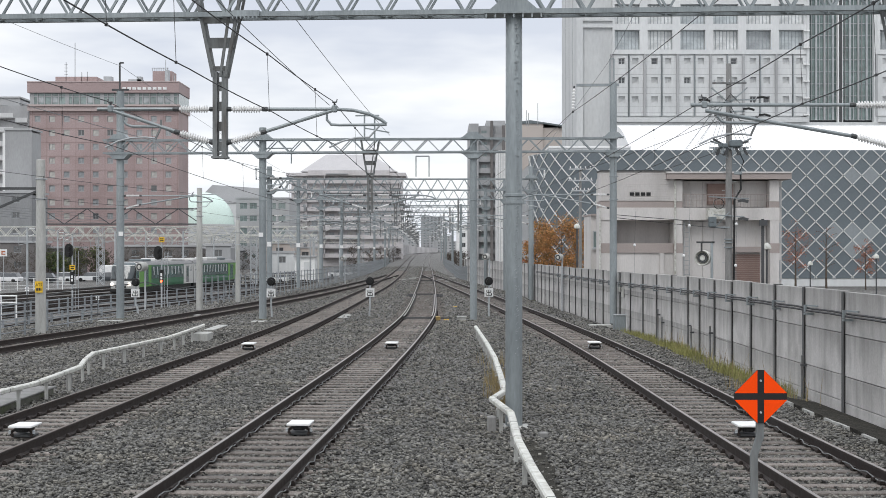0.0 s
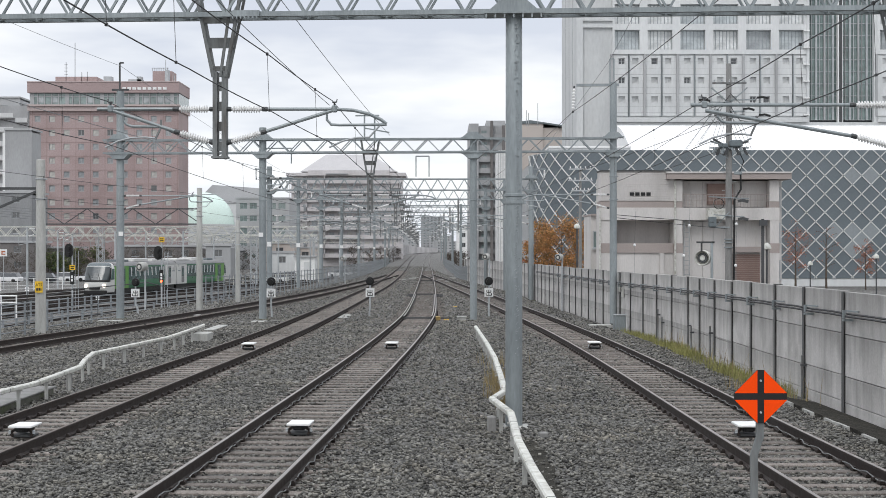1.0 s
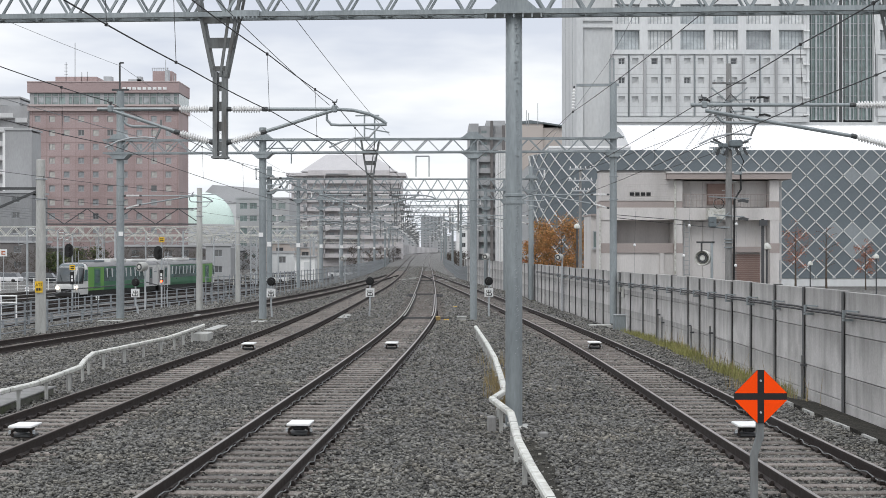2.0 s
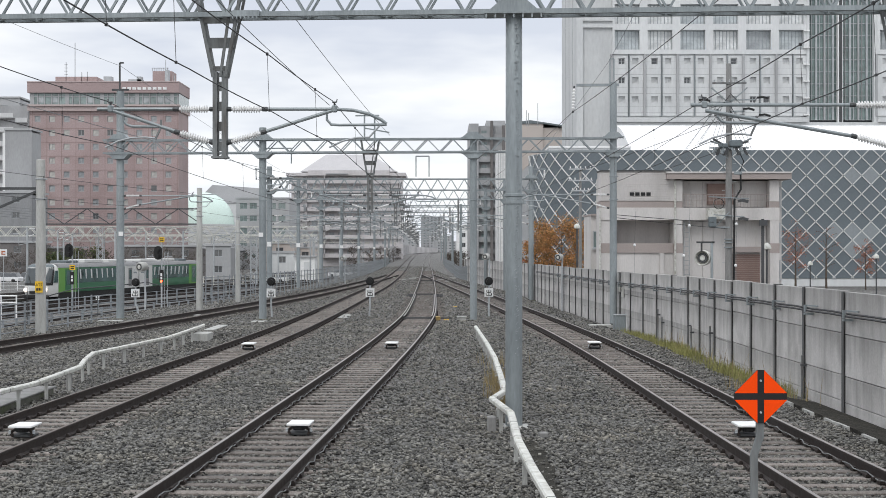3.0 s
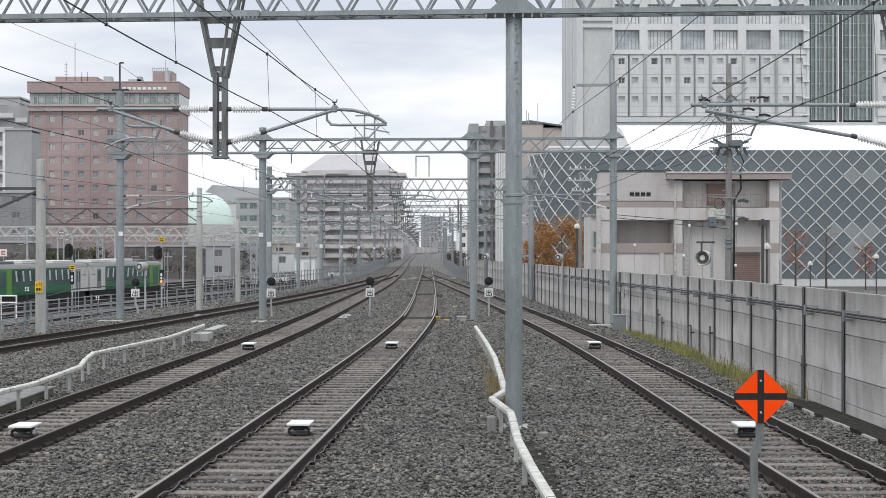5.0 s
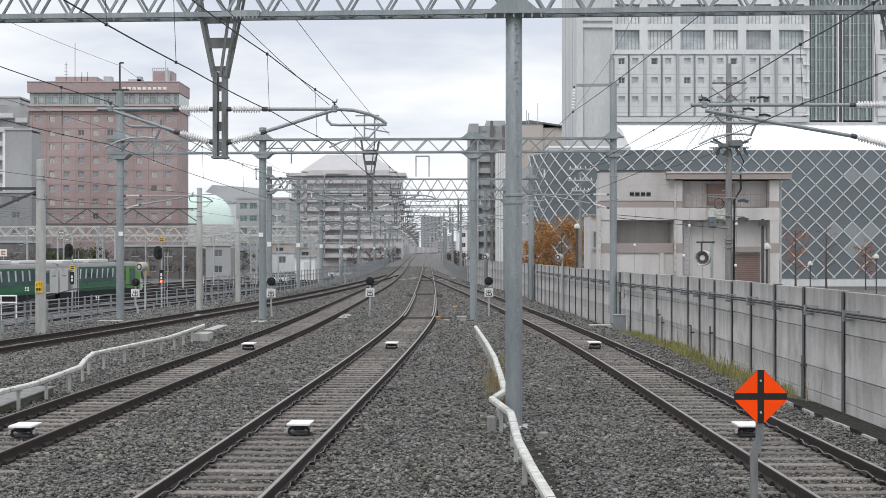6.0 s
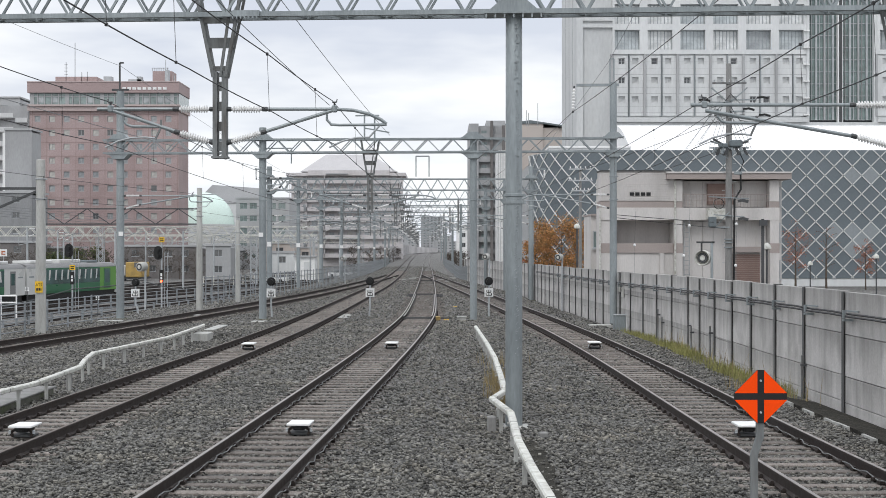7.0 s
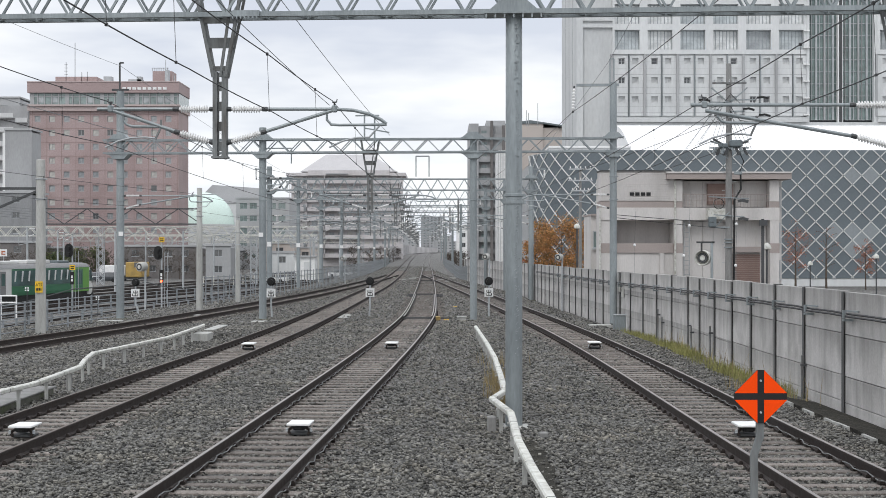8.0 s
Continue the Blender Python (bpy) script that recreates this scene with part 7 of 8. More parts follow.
def utility_pole(x, y, top, r, label, arms, transformer=None):
    t = thing("utility_pole", (x, y, BED_Z), label, "utility pole", "utility poles")
    round_pole(t, x, y, BED_Z - 0.2, top, r, OLDCON, 0.65, "shaft")
    for z, w in arms:
        part("crossarm", Mesh().box(x - w, x + w, y - 0.16, y - 0.08, z - 0.045, z + 0.045), OLDSTEEL if transformer else STEELF, t)
        for i in range(5):
            px = x - w + 0.1 + (2 * w - 0.2) * i / 4
            part("pin_insulator", Mesh().lathe((px, y - 0.12, z + 0.04), [(0.025, 0), (0.045, 0.04), (0.025, 0.07), (0.045, 0.1), (0.025, 0.14)], 8), CERAMIC if not transformer else STEELF, t)
    if transformer:
        z = transformer
        # pole switch: a low grey tank with radiating bushings, under a bracket
        part("switch_tank", Mesh().box(x - 0.02, x + 0.62, y - 0.42, y - 0.1, z + 0.02, z + 0.38, 0.06), FLAKE, t, "grey pole-mounted switch")
        part("switch_tank", Mesh().box(x - 0.55, x - 0.1, y - 0.4, y - 0.1, z - 0.02, z + 0.2, 0.05), FLAKE, t, "grey pole-mounted switch")
        part("platform", Mesh().bar((x - 1.0, y - 0.2, z - 0.02), (x + 0.95, y - 0.2, z - 0.02), 0.07).bar((x - 0.7, y - 0.2, z - 0.05), (x, y - 0.1, z - 0.6), 0.05).bar((x + 0.8, y - 0.2, z - 0.05), (x, y - 0.1, z - 0.6), 0.05), STEEL, t)
        for k in range(8):
            a = x - 0.72 + 0.2 * k
            tilt = 0.16 * (1 if k > 3 else -1)
            part("bushing", Mesh().sweep([(a, y - 0.3, z - 0.02), (a + tilt * 0.5, y - 0.36, z - 0.16 - 0.05 * (k % 2)), (a + tilt, y - 0.4, z - 0.32 - 0.06 * (k % 2))], [(-0.055, -0.055), (0.055, -0.055), (0.055, 0.055), (-0.055, 0.055)]), DARKSTEEL if k % 2 else STEEL, t)
            top_z = z + 1.4 + 0.25 * (k % 3)
            part("lead", Mesh().tube([(a + tilt, y - 0.4, z - 0.3), (a + tilt * 2.2, y - 0.42, z - 0.1), (a + tilt, y - 0.4, z + 0.5), (x + (a - x) * 0.9, y - 0.25, z + 1.1), (x - 0.9 + 0.18 * k, y - 0.18, top_z)], 0.011, 5), WIRE, t)
        for k, (w, h) in enumerate(((-1.0, 0.3), (-0.85, 0.42), (1.05, 0.45), (0.9, 0.28))):
            part("arrester", Mesh().bar((x + w * 0.45, y - 0.3, z + 0.16), (x + w, y - 0.34, z + h), 0.09), DARKSTEEL if k % 2 else STEEL, t)
        part("strut", Mesh().bar((x - 0.9, y - 0.12, z + 3.0), (x, y - 0.12, z + 2.2), 0.06).bar((x + 0.9, y - 0.12, z + 3.0), (x, y - 0.12, z + 2.2), 0.06), STEEL, t)
        # line fuses hung from short side arms
        for k, (w, h) in enumerate(((1.65, 2.42), (0.95, 1.85), (1.75, 1.55), (-1.25, 2.3))):
            part("side_arm", Mesh().bar((x, y - 0.16, z + h - 0.05), (x + w * 0.8, y - 0.16, z + h - 0.03), 0.06), STEEL, t)
            part("fuse", Mesh().sweep([(x + w - 0.28, y - 0.2, z + h + 0.06), (x + w, y - 0.2, z + h + 0.1), (x + w + 0.28, y - 0.2, z + h + 0.02)], [(-0.05, -0.05), (0.05, -0.05), (0.05, 0.05), (-0.05, 0.05)]), BLACK, t)
            part("lead", Mesh().tube([(x + w - 0.28, y - 0.2, z + h + 0.06), (x + w * 0.7, y - 0.2, z + h - 0.3), (x + w * 0.3, y - 0.2, z + h - 0.2), (x, y - 0.22, z + h + 0.3)], 0.018, 5), WIRE, t)
        part("jumper_cable", Mesh().tube([(x + 0.5, y - 0.25, z - 0.3), (x + 0.7, y - 0.22, z - 0.7), (x + 0.5, y - 0.2, z - 1.2)], 0.03, 6).tube([(x + 0.55, y - 0.2, z - 1.2), (x + 0.55, y - 0.2, z - 2.1), (x + 0.24, y - 0.2, z - 2.6), (x + 0.2, y - 0.2, BED_Z)], 0.055, 6), BLACK, t)
        part("cable_sleeve", Mesh().box(x + 0.22, x + 0.62, y - 0.25, y - 0.12, z - 1.35, z - 1.2, 0.01), STEEL, t)
        for h, w in ((-2.45, 1.05), (-3.35, 0.8)):
            part("low_arm", Mesh().bar((x - w, y - 0.22, z + h), (x + w * 0.9, y - 0.22, z + h - 0.1), 0.05), STEEL, t)
            part("closure", Mesh().sweep([(x + 0.4, y - 0.3, z + h - 0.22), (x + 0.62, y - 0.3, z + h - 0.18), (x + 0.9, y - 0.3, z + h - 0.25)], [(-0.07, -0.07), (0.07, -0.07), (0.07, 0.07), (-0.07, 0.07)]), DARKSTEEL, t)
        ring = [(x - 0.55 + 0.26 * math.cos(q * 0.524), y - 0.24, z - 2.8 + 0.26 * math.sin(q * 0.524)) for q in range(13)]
        part("cable_coil", Mesh().tube(ring, 0.02, 5), BLACK, t)
        part("side_box", Mesh().box(x - 1.05, x - 0.68, y - 0.35, y - 0.1, z - 3.95, z - 3.45, 0.02), FLAKE, t, "grey junction box on the pole")
        part("box_arm", Mesh().bar((x - 1.0, y - 0.2, z - 3.97), (x, y - 0.15, z - 3.97), 0.06).bar((x - 0.65, y - 0.2, z - 3.9), (x, y - 0.15, z - 3.2), 0.04), STEEL, t)
        for h in (-4.6, -4.75, -5.0):
            part("band", Mesh().lathe((x, y, z + h), [(0.24, 0), (0.24, 0.06)], 12), STEEL, t)
    for k in range(14):
        z = BED_Z + 1.8 + k * 0.45
        if z < top - 0.8:
            part("step_bolt", Mesh().tube([(x + (r if k % 2 else -r), y, z), (x + (r + 0.14) * (1 if k % 2 else -1), y, z)], 0.012, 5), STEELF, t)
    return t


def globe_lamp(x, y, z, label, cap=0.22):
    t = thing("street_lamp", (x, y, BED_Z), label, "street lamp", "street lamps")
    part("post", Mesh().tube([(x, y, BED_Z), (x, y, z)], 0.05, 8), DARKSTEEL, t)
    part("lamp_head", Mesh().lathe((x, y, z), [(0.05, 0), (cap, 0.02), (cap, 0.1), (cap * 0.75, 0.24), (cap * 0.2, 0.32)], 14), WHITEP, t, smooth=True)


def speaker(x, y, z):
    t = thing("loudspeaker", (x, y, BED_Z), "round white loudspeaker horn hanging from a steel post", "loudspeaker")
    part("post", Mesh().box(x + 0.42, x + 0.52, y - 0.05, y + 0.05, BED_Z, z + 0.75), STEEL, t)
    part("arm", Mesh().box(x - 0.25, x + 0.6, y - 0.05, y + 0.05, z + 0.7, z + 0.78).box(x - 0.05, x + 0.02, y - 0.03, y + 0.03, z + 0.3, z + 0.7), DARKSTEEL, t)
    part("horn", Mesh().lathe((x, y, z), [(0.05, 0.4), (0.3, 0.3), (0.33, 0.02), (0.345, 0.0), (0.36, 0.02), (0.36, 0.5), (0.2, 0.58)], 24, (0.45, 1, 0)), WHITEP, t, smooth=True)
    part("grille", Mesh().lathe((x + 0.06, y + 0.14, z), [(0.22, 0), (0.24, 0.04), (0.2, 0.08)], 20, (0.45, 1, 0)), DARKSTEEL, t)
    part("cone", Mesh().lathe((x + 0.04, y + 0.1, z), [(0.12, 0), (0.13, 0.06)], 16, (0.45, 1, 0)), WHITEP, t)


def car(x, y, color, label, turn=90):
    t = thing("parked_car", (x, y, YARD_Z), label, "car", "parked cars", turn=turn)
    body = [(-0.82, 0.25), (0.82, 0.25), (0.85, 0.55), (0.82, 0.85), (-0.82, 0.85), (-0.85, 0.55)]
    m = Mesh()
    m.rings([[(a * k, yy, 0.22 + (b - 0.22) * h) for a, b in body] for yy, k, h in ((-2.1, 0.9, 0.85), (-1.95, 1, 1), (1.9, 1, 1), (2.1, 0.92, 0.9))])
    part("body", m, color, t, own=True, smooth=True)
    c = Mesh()
    c.rings([[(-0.78 * k, yy, 0.84), (0.78 * k, yy, 0.84), (0.64 * k, yy2, 1.45), (-0.64 * k, yy2, 1.45)] for yy, yy2, k in ((-1.9, -1.5, 1), (1.0, 0.35, 1))])
    part("cabin", c, GLASSK, t, "dark cabin glass", own=True)
    part("roof", Mesh().box(-0.64, 0.64, -1.5, 0.35, 1.452, 1.5, 0.02), color, t, own=True)
    for sx in (-0.8, 0.8):
        for sy in (-1.25, 1.3):
            part("wheel", Mesh().lathe((sx - 0.1, sy, 0.3), [(0.3, 0), (0.31, 0.03), (0.31, 0.17), (0.3, 0.2)], 14, (1, 0, 0)), BLACK, t, own=True)


def tank_wagon():
    """The yellow track machine that stands in the yard."""
    x, y = -50.081, 225.0
    t = thing("track_machine", (x, y, YARD_Z), "yellow track maintenance machine parked on a siding", "rail vehicle")
    part("body", Mesh().box(x - 0.9, x + 1.7, y, y + 6, YARD_Z + 0.6, 1.3, 0.12), OCHRE, t)
    part("cab", Mesh().box(x - 5.2, x - 1.0, y + 0.2, y + 5, YARD_Z + 0.9, 0.75, 0.1), WHITE, t, "white van body")
    part("window", Mesh().box(x + 0.5, x + 1.4, y - 0.02, y - 0.005, YARD_Z + 2.2, YARD_Z + 3.0), GLASSK, t)
    part("chassis", Mesh().box(x - 5.4, x + 2, y + 0.2, y + 6, YARD_Z + 0.35, YARD_Z + 0.59), DARKSTEEL, t)
    for k in (-2.8, -1.2, 0.8):
        part("wheel", Mesh().lathe((x + k, y + 0.3, YARD_Z + 0.42), [(0.42, 0), (0.42, 0.12)], 14, (0, 1, 0)), BLACK, t)


def speaker_drum(x, y, z, k=1.0):
    t = thing("loudspeaker", (x, y, ground_height(x, y)), "round white loudspeaker drum on a yard post", "loudspeaker")
    part("post", Mesh().tube([(x + 0.3, y + 0.3, ground_height(x, y) - 0.1), (x + 0.3, y + 0.3, z)], 0.05, 8), STEELF, t)
    part("drum", Mesh().lathe((x, y, z), [(0.25 * k, 0), (0.27 * k, 0.04), (0.27 * k, 0.5 * k), (0.22 * k, 0.56 * k)], 20, (0.55, 1, 0.05)), POLECON, t, smooth=True)
    part("face", Mesh().lathe((x, y - 0.012, z), [(0.2 * k, 0), (0.2 * k, 0.01)], 18, (0.55, 1, 0.05)), DARKSTEEL, t)
    part("centre", Mesh().lathe((x, y - 0.03, z), [(0.11 * k, 0), (0.11 * k, 0.015)], 18, (0.55, 1, 0.05)), WHITEP, t)


def street_things():
    tree(9.5, 112, 5.4436 + 0.2, 2.4, LEAFO, "orange autumn tree in full leaf behind the wall", 5, 12000, 0.075, BED_Z, 0.18)
    tree(7.671, 116, 4.3129 + 0.2, 1.2, LEAFO, "small orange autumn tree behind the wall", 6, 4000, 0.075, BED_Z, 0.2)
    tree(7.1097, 115, 2.5823 + 0.2, 0.6, LEAFR, "low red shrub behind the wall", 9, 500, 0.08, BED_Z, 0.2)
    tree(29.69, 118, 5.5718 + 0.2, 1.1, LEAFR, "thin red-leaved street tree losing its leaves", 7, 1500, 0.05, BED_Z, 0.3)
    tree(35.59, 118, 4.0016 + 0.2, 0.8, LEAFR, "thin red-leaved street tree losing its leaves", 12, 1300, 0.05, BED_Z, 0.3)
    tree(32.545, 119, 5.9048 + 0.2, 1.0, LEAFR, "almost bare street tree before the lattice hall", 17, 60, 0.07, BED_Z, 0.3)
    for i, px in enumerate((100, 118, 150)):
        x = (px - 784) * 240 / 2480
        tree(x, 240 + (i % 3) * 4, 4.4 + (i % 4) * 0.5, 2.2, LEAFG, "dark evergreen tree beyond the sidings", 30 + i, 1300, 0.2, YARD_Z, 0.15, "yard trees")
    for i, px in enumerate((5, 30, 62, 85, 140, 165, 190, 225, 255, 290, 318, 345, 430, 455)):
        y = 236 + (i * 5) % 9
        tree((px - 784) * y / 2480, y, 4.6 + (i % 5) * 0.35, 1.9, LEAFB, "bare brown tree beyond the sidings", 60 + i, 700, 0.1, YARD_Z, 0.12, "yard trees")
    for i in range(34):
        y = 170 + i * 8.5
        left = i % 2
        if (left and i % 3) or (not left and y < 240):
            continue
        x = (interp(EDGE, y) + 0.4 - (i % 3)) if left else (2.6 + (i % 4) * 0.8 - (y - 190) * 0.004)
        tree(x, y, (3.2 if left else 2.2) + (i % 4) * 0.5, 1.1, LEAFB, "low dark bush beside the far fence", 100 + i, 500, 0.1, ground_height(x, y), 0.1, "lineside bushes")
    utility_pole(14.282, 70, 12.421, 0.2, "concrete utility pole with switchgear, fuses and cable leads", [(9.8242, 0.75), (11.433, 0.85)], 8.2153)
    utility_pole(8.8186, 90, 8.4936, 0.13, "slim concrete utility pole with crossarms beside the hall", [(8.3121, 0.75), (7.5863, 0.8), (6.9331, 0.6)])
    globe_lamp(15.711, 68, 3.1323, "white domed street lamp on a dark post")
    globe_lamp(30.927, 100, 2.5258, "white capped street lamp on a dark post", 0.2)
    globe_lamp(27.52, 105, 1.9915, "white capped street lamp on a dark post", 0.2)
    globe_lamp(8.4193, 88, 4.4694, "pale street lamp beside the wall", 0.2)
    speaker(12.189, 66, 2.7306)
    for x, z in ((11.33, 2.84), (11.6, 4.25), (13.81, 4.33), (13.78, 2.38), (9.02, 3.34)):
        mk = thing("stay_wire", (x, 66, BED_Z), "thin stay wire with a small white marker ball", "stay wire", "stay wires")
        part("strand", Mesh().tube([(x + 0.02, 66, BED_Z), (x, 66, z), (x + 0.06, 66, z + 1.6)], 0.006, 5), WIREP, mk)
        part("marker_ball", Mesh().lathe((x, 65.97, z - 0.07), [(0.02, 0), (0.06, 0.025), (0.07, 0.07), (0.06, 0.115), (0.02, 0.14)], 12), WHITE, mk, smooth=True)
    speaker_drum(-17.789, 82, 2.1242)
    speaker_drum(2.6258, 88, 2.6952, 0.75)
    speaker_drum(7.0395, 86, 2.6686, 0.8)
    speaker_drum(-10.105, 140, 2.3161)
    rail = thing("dark_post", (15.291, 67, BED_Z), "dark slim steel post with cable fittings", "post")
    part("shaft", Mesh().tube([(15.291, 67, BED_Z), (15.291, 67, 4.5899)], 0.075, 8), DARKSTEEL, rail)
    part("fitting", Mesh().box(15.129, 15.48, 66.8, 67.1, 4.2657, 4.5359), DARKSTEEL, rail)
    for i, (x0, z0, x1, z1) in enumerate(((14.282, 10.53, 10.56, 7.6589), (14.282, 9.7677, 8.9274, 8.2395), (14.282, 8.2153, 8.9274, 6.679), (14.141, 4.4613, 8.1319, 4.806), (14.141, 4.179, 8.1319, 4.671))):
        wire("service_wire", "dark overhead service wire to the utility pole", [(x0, 70, z0), (x1, 90 if i < 3 else 67, z1)], 0.016, WIRE, group="service wires")
    for i in range(6):
        wire("service_wire", "thin pale service wire off the utility pole", [(14.141 - 0.1 * i, 70, 10.586 - 0.2 * (i % 3)), (13.424 - 0.5 * i, 82, 6.8524 - 0.4 * i)], 0.008, WIREP, group="service wires")
    cols = [paint("car_white", (0.75, 0.75, 0.75), 0.25, 0, 1, 0.03), paint("car_silver", (0.4, 0.41, 0.42), 0.25, 0.5, 1, 0.03), paint("car_dark", (0.05, 0.055, 0.06), 0.25, 0, 1, 0.03)]
    for i, (px, y) in enumerate(((15, 215), (45, 218), (75, 214), (108, 219), (160, 222), (190, 218), (485, 215), (505, 222), (600, 260), (630, 262), (-10, 218))):
        car((px - 784) * y / 2480, y, cols[i % 3 if i % 4 else 0], ("white", "silver", "dark")[i % 3 if i % 4 else 0] + " car parked beyond the sidings", 78 + (i * 37) % 20)
    tank_wagon()
    siding_masts()
    yard_gantry(200, -68.065, -17.903, 5.2274, 6.5177, (-48.871, -27.016, -66.452), "pale lattice gantry spanning the yard")
    yard_gantry(270, -91.887, -24.387, 5.0097, 6.2073, (-52.694, -24.387), "far pale lattice gantry across the sidings")
    yard_gantry(340, -99.258, -19.742, 5.1064, 6.4774, (-64.298, -19.742), "far pale lattice gantry across the sidings")


# ---- the train ----
GREEN = paint("deep_green_paint", (0.035, 0.15, 0.075), 0.35, 0, 0.4, 0.08, 20, 0.03)
LIME = paint("lime_green_paint", (0.13, 0.32, 0.06), 0.35, 0, 0.4, 0.06, 20, 0.03)
TWHITE = paint("train_white_paint", (0.64, 0.64, 0.62), 0.35, 0, 0.5, 0.05, 20, 0.03, dirt=(0.5, 0.5, 0.48), dirt_amount=0.2)
TGLASS = glass("train_window_glass", (0.05, 0.10, 0.095), 0.08)
WSCREEN = glass("windscreen_glass", (0.035, 0.045, 0.048), 0.1)
HEADLIGHT = paint("headlight_glow", (1.0, 0.86, 0.72), 0.3, 0, 3, 0.02, 10, 0.02, 0, emit=2.5)
ROOFT = paint("train_roof_grey", (0.2, 0.2, 0.2), 0.6, 0, 0.5, 0.1)


def nose(z, w, span=1.0, out=0.0, n=18):
    """Plan of the rounded cab front at a height: (x, y) pairs from one side to the other."""
    front = float(np.interp(z, [0.45, 0.8, 1.35, 1.65, 2.4, 3.1, 3.35, 3.46], [21.05, 21.3, 21.35, 21.28, 20.98, 20.6, 20.35, 20.0])) + out
    us = [span * (2 * i / n - 1) for i in range(n + 1)]
    return [(-1.45 + (w + out) * u, 19.7 + (front - 19.7) * math.sqrt(1 - min(abs(u), 1) ** 5)) for u in us]


def train_car(t, sgn):
    """One car: sgn -1 leads. Its inner end is at the coupling, its cab at the outer end. Local: side at x=0, y along."""
    def sp(a, b):
        return (a * sgn, b * sgn) if sgn > 0 else (b * sgn, a * sgn)

    n0, n1 = sp(0.25, 19.6)
    sec = [(-2.85, 0.78), (-0.05, 0.78), (0.0, 1.05), (0.0, 3.05), (-0.06, 3.25), (-0.25, 3.42), (-0.7, 3.52), (-2.2, 3.52), (-2.65, 3.42), (-2.84, 3.25), (-2.9, 3.05), (-2.9, 1.05)]
    c = part("car_body", Mesh().prism(sec, n0, n1), GREEN, t, "deep green car body", own=True)
    part("skirt", Mesh().box(-2.75, -0.15, *sp(0.5, 19.5), 0.3, 0.777), BLACK, c, own=True)
    part("roof_edge", Mesh().box(-2.93, 0.03, *sp(0.22, 19.65), 3.1, 3.22), ROOFG, c, "pale grey roof edge", own=True)
    part("roof", Mesh().prism([(-2.9, 3.222), (0.0, 3.222), (-0.22, 3.44), (-0.7, 3.54), (-2.2, 3.54), (-2.68, 3.44)], *sp(0.24, 19.62)), ROOFT, c, "grey curved roof", own=True)
    part("white_panel", Mesh().box(-2.91, 0.012, *sp(0.2, 3.9), 0.8, 3.1), TWHITE, c, "white side panel by the gangway", own=True)
    part("door", Mesh().box(-0.03, 0.022, *sp(1.9, 2.9), 0.95, 2.9, 0.01), ROOFT, c, own=True)
    part("door_window", Mesh().box(-0.02, 0.03, *sp(2.1, 2.7), 1.7, 2.7), TGLASS, c, own=True)
    part("logo_bar", Mesh().prism([(0.012, 2.3), (0.02, 2.3), (0.02, 2.42), (0.012, 2.42)], *sp(0.6, 1.5)), STEEL, c, own=True)
    part("window_band", Mesh().box(-2.908, 0.014, *sp(3.95, 15.6), 1.62, 2.95), TGLASS, c, "dark window band", own=True)
    for i in range(9):
        a = 4.4 + i * 1.28
        part("window_pillar", Mesh().add([(0.016, a * sgn, 2.0), (0.016, (a + 0.24) * sgn, 2.0), (0.016, (a + 0.42) * sgn, 2.92), (0.016, (a + 0.12) * sgn, 2.92), (0.03, a * sgn, 2.0), (0.03, (a + 0.24) * sgn, 2.0), (0.03, (a + 0.42) * sgn, 2.92), (0.03, (a + 0.12) * sgn, 2.92)], [(0, 1, 2, 3), (7, 6, 5, 4), (0, 4, 5, 1), (1, 5, 6, 2), (2, 6, 7, 3), (3, 7, 4, 0)]), GREYW if i % 3 else TWHITE, c, own=True)
    part("lime_panel", Mesh().box(-2.912, 0.016, *sp(15.7, 19.62), 0.8, 3.08), LIME, c, "lime green end panel", own=True)
    part("end_door", Mesh().box(-0.03, 0.03, *sp(16.6, 18.2), 0.95, 2.95, 0.01), GREEN, c, own=True)
    part("end_door_window", Mesh().box(-0.02, 0.036, *sp(16.85, 17.95), 1.5, 2.8), TGLASS, c, own=True)
    cab = Mesh()
    cab.rings([[(x, y * sgn, z) for x, y in [(-1.45 - w, 19.6)] + nose(z, w) + [(-1.45 + w, 19.6)]] for z, w in ((0.45, 1.4), (0.8, 1.45), (1.35, 1.45), (1.65, 1.45), (2.4, 1.45), (2.9, 1.44), (3.1, 1.38), (3.35, 1.2), (3.46, 0.9))])
    cb = part("cab", cab, TWHITE, t, "white cab with a sloping rounded front", own=True, smooth=True)

    def shell(levels, span, out):
        m = Mesh()
        m.rings([[(x, y * sgn, z) for x, y in nose(z, w, span, out) + nose(z, w, span, out - 0.09)[::-1]] for z, w in levels])
        return m

    part("windscreen_surround", shell(((1.5, 1.45), (1.65, 1.45), (2.4, 1.45), (2.9, 1.44), (3.2, 1.33)), 0.93, 0.012), BLACK, cb, "black windscreen surround", own=True)
    part("windscreen", shell(((1.72, 1.45), (2.4, 1.45), (2.9, 1.44), (3.08, 1.39)), 0.87, 0.022), WSCREEN, cb, "wide sloping windscreen", own=True)
    part("roof_visor", shell(((3.16, 1.35), (3.35, 1.2), (3.44, 0.95)), 0.95, 0.03), FLAKE, cb, "dark grey roof visor", own=True)
    for x in (-0.9, -1.9):
        part("wiper", Mesh().bar((x, 21.32 * sgn, 1.7), (x - 0.35, 21.03 * sgn, 2.4), 0.03), BLACK, cb, own=True)
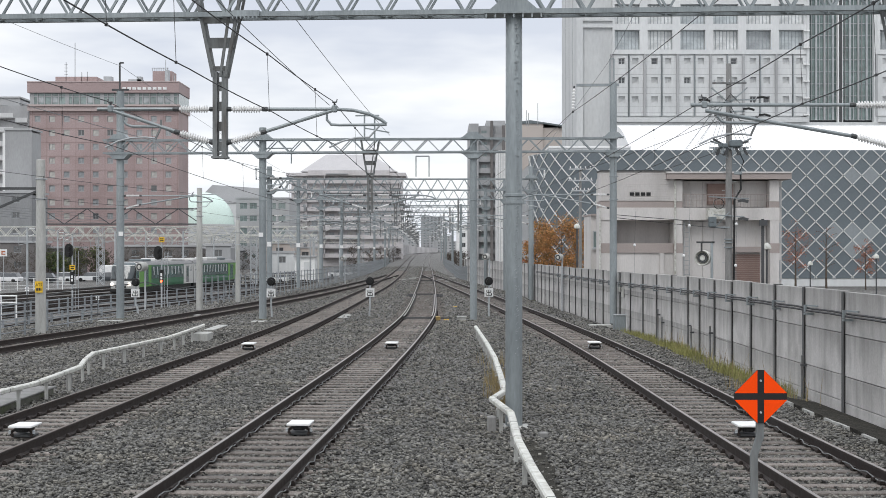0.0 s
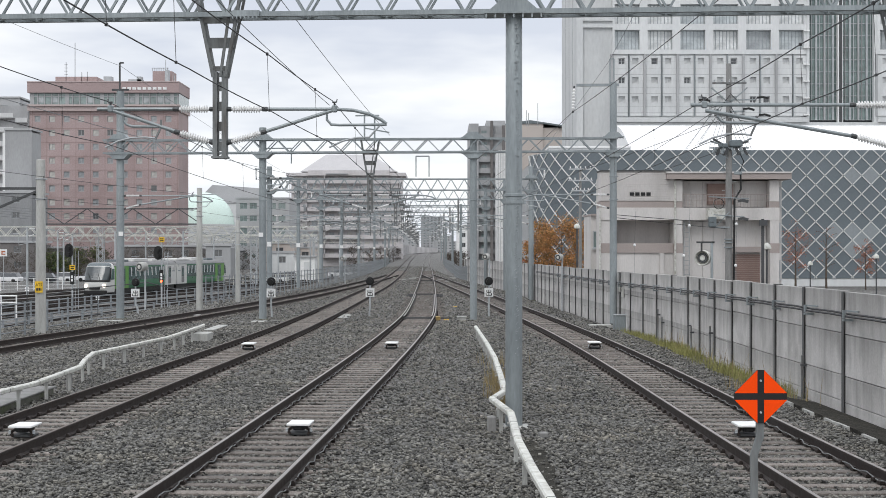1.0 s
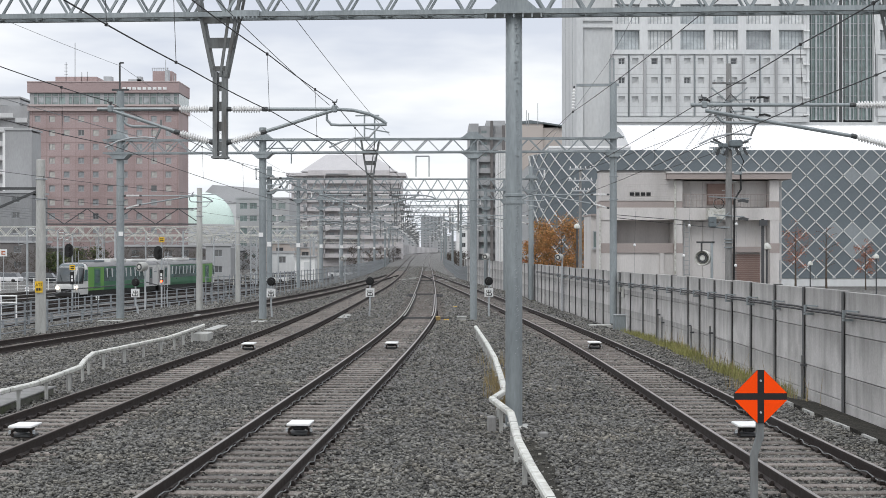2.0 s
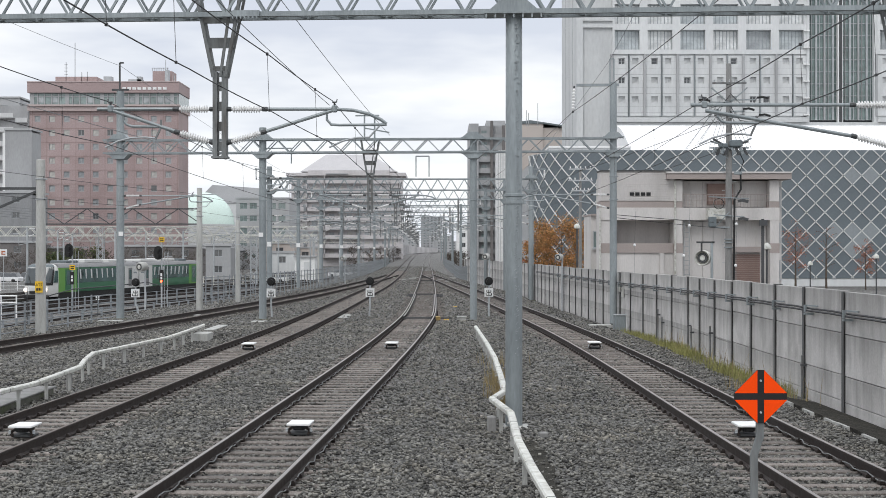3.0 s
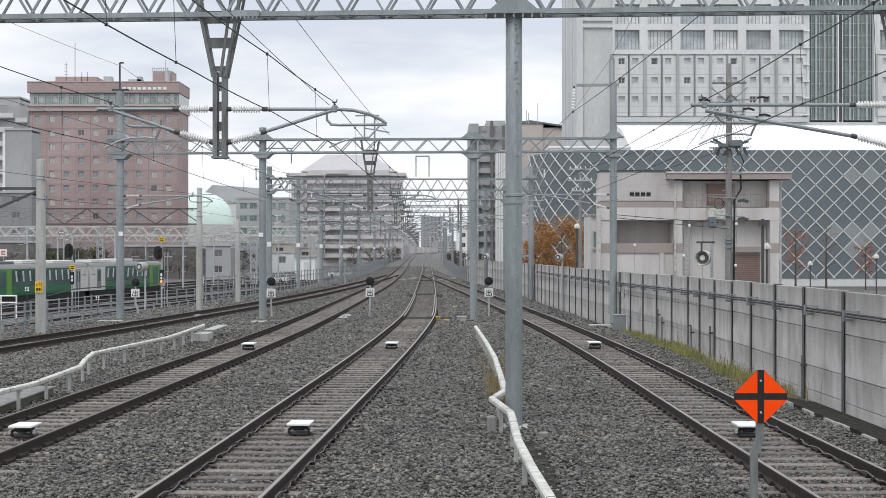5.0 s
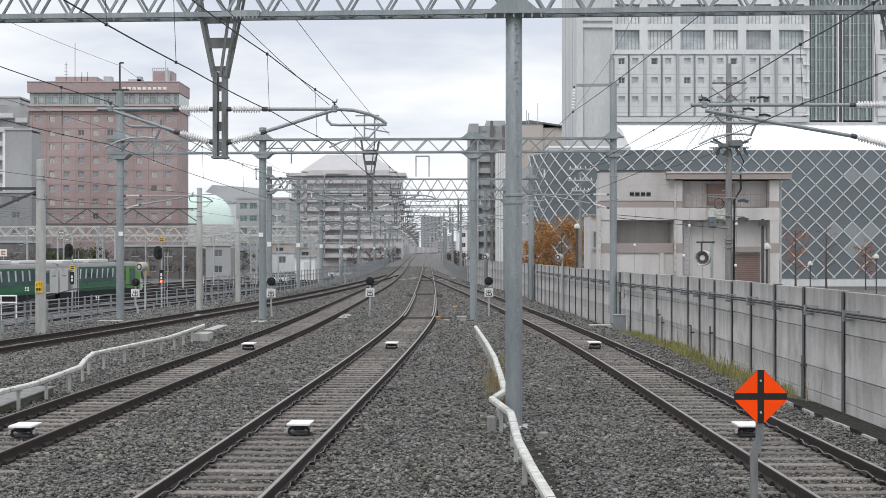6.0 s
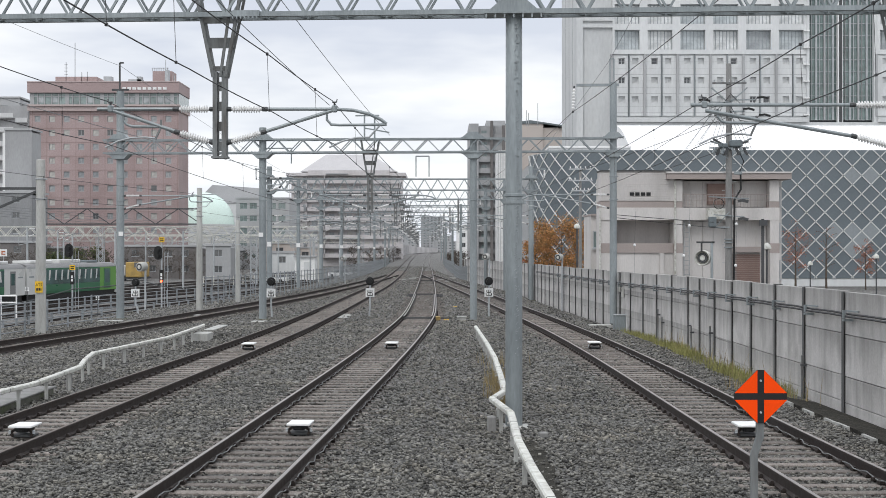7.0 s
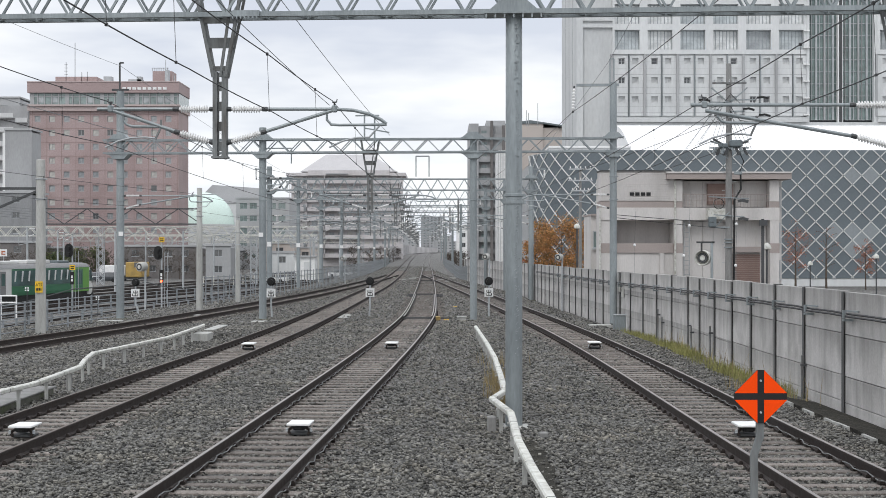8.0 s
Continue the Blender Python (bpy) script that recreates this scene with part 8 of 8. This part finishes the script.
    part("cab_window", Mesh().add([(0.012, 19.75 * sgn, 1.75), (0.0, 20.55 * sgn, 1.75), (-0.005, 20.2 * sgn, 2.85), (0.012, 19.75 * sgn, 2.85), (-0.06, 19.75 * sgn, 1.75), (-0.06, 20.55 * sgn, 1.75), (-0.06, 20.2 * sgn, 2.85), (-0.06, 19.75 * sgn, 2.85)], [(0, 1, 2, 3), (7, 6, 5, 4), (0, 4, 5, 1), (1, 5, 6, 2), (2, 6, 7, 3), (3, 7, 4, 0)]), TGLASS, cb, own=True)
    part("lower_grille", Mesh().box(-2.0, -0.9, *sp(21.3, 21.4), 0.75, 1.0, 0.02), BLACK, cb, own=True)
    part("bumper", Mesh().box(-2.6, -0.3, *sp(20.9, 21.42), 0.3, 0.66, 0.05), BLACK, cb, own=True)
    for x in (-0.5, -2.4):
        part("headlight", Mesh().lathe((x, 21.27 * sgn, 1.12), [(0.17, 0), (0.16, 0.1), (0.06, 0.13)], 14, (0, sgn, 0)), HEADLIGHT if sgn < 0 else TWHITE, cb, "lit headlight" if sgn < 0 else "", own=True)
    for a, b, h in ((2.0, 6.5, 0.3), (8.0, 12.5, 0.36), (14, 16.5, 0.26)):
        part("roof_unit", Mesh().box(-2.3, -0.6, *sp(a, b), 3.5, 3.5 + h, 0.06), TWHITE if b < 13 else FLAKE, c, "boxy roof air-conditioning unit", own=True)
    part("coupling", Mesh().box(-2.3, -0.6, *sp(0, 0.25), 0.9, 3.2), BLACK, c, own=True)
    for a in (2.6, 4.7, 14.6, 16.7):
        for x in (-2.05, -0.85):
            part("wheel", Mesh().lathe((x - 0.06, a * sgn, 0.43), [(0.43, 0), (0.43, 0.1), (0.46, 0.12)], 16, (1, 0, 0)), DARKSTEEL, t, own=True)
    for a in (3.65, 15.65):
        part("bogie", Mesh().box(-2.4, -0.5, *sp(a - 1.5, a + 1.5), 0.3, 0.62, 0.05), DARKSTEEL, t, own=True)


def train():
    t = thing("diesel_train", (-29.4, 170.8, -1.59), "two-car green and white diesel train rolling through the yard", "train")
    train_car(t, -1.06)
    train_car(t, 1.06)
    return t


ground()
stones(4, 135000, 14.5, 46, 1.45, 0.012, 0.028, 1.6, "loose grey crushed stones lying on the track bed")
stones(6, 130000, 156, 140, 1.0, 0.03, 0.05, 1.5, "grey crushed stones beyond the junction")
stones(5, 110000, 58, 100, 1.3, 0.02, 0.042, 1.8, "grey crushed stones along the far track bed")
portals()
yard_masts()
wires()
hotel()
balcony_block()
dark_flats()
tower()
hall()
substation()
far_town()
street_things()
lineside()
ground_coils()
turnout()
TRAIN = train()
wall()
tracks()


def motions():
    rows = []
    for k, (aside, turn) in enumerate(((-1.05, -5.8), (-0.8, -6.5), (-0.48, -7.3), (-0.15, -8.2), (0, -8.53), (0, -8.53), (0, -8.53), (0, -8.53), (0, -8.53))):
        y = 170.8 - 6.85 * k
        rows.append((float(k), pose(-55 + 0.15 * y + aside, y, -1.59, 0, 0, turn)))
    walk(TRAIN, rows)


motions()
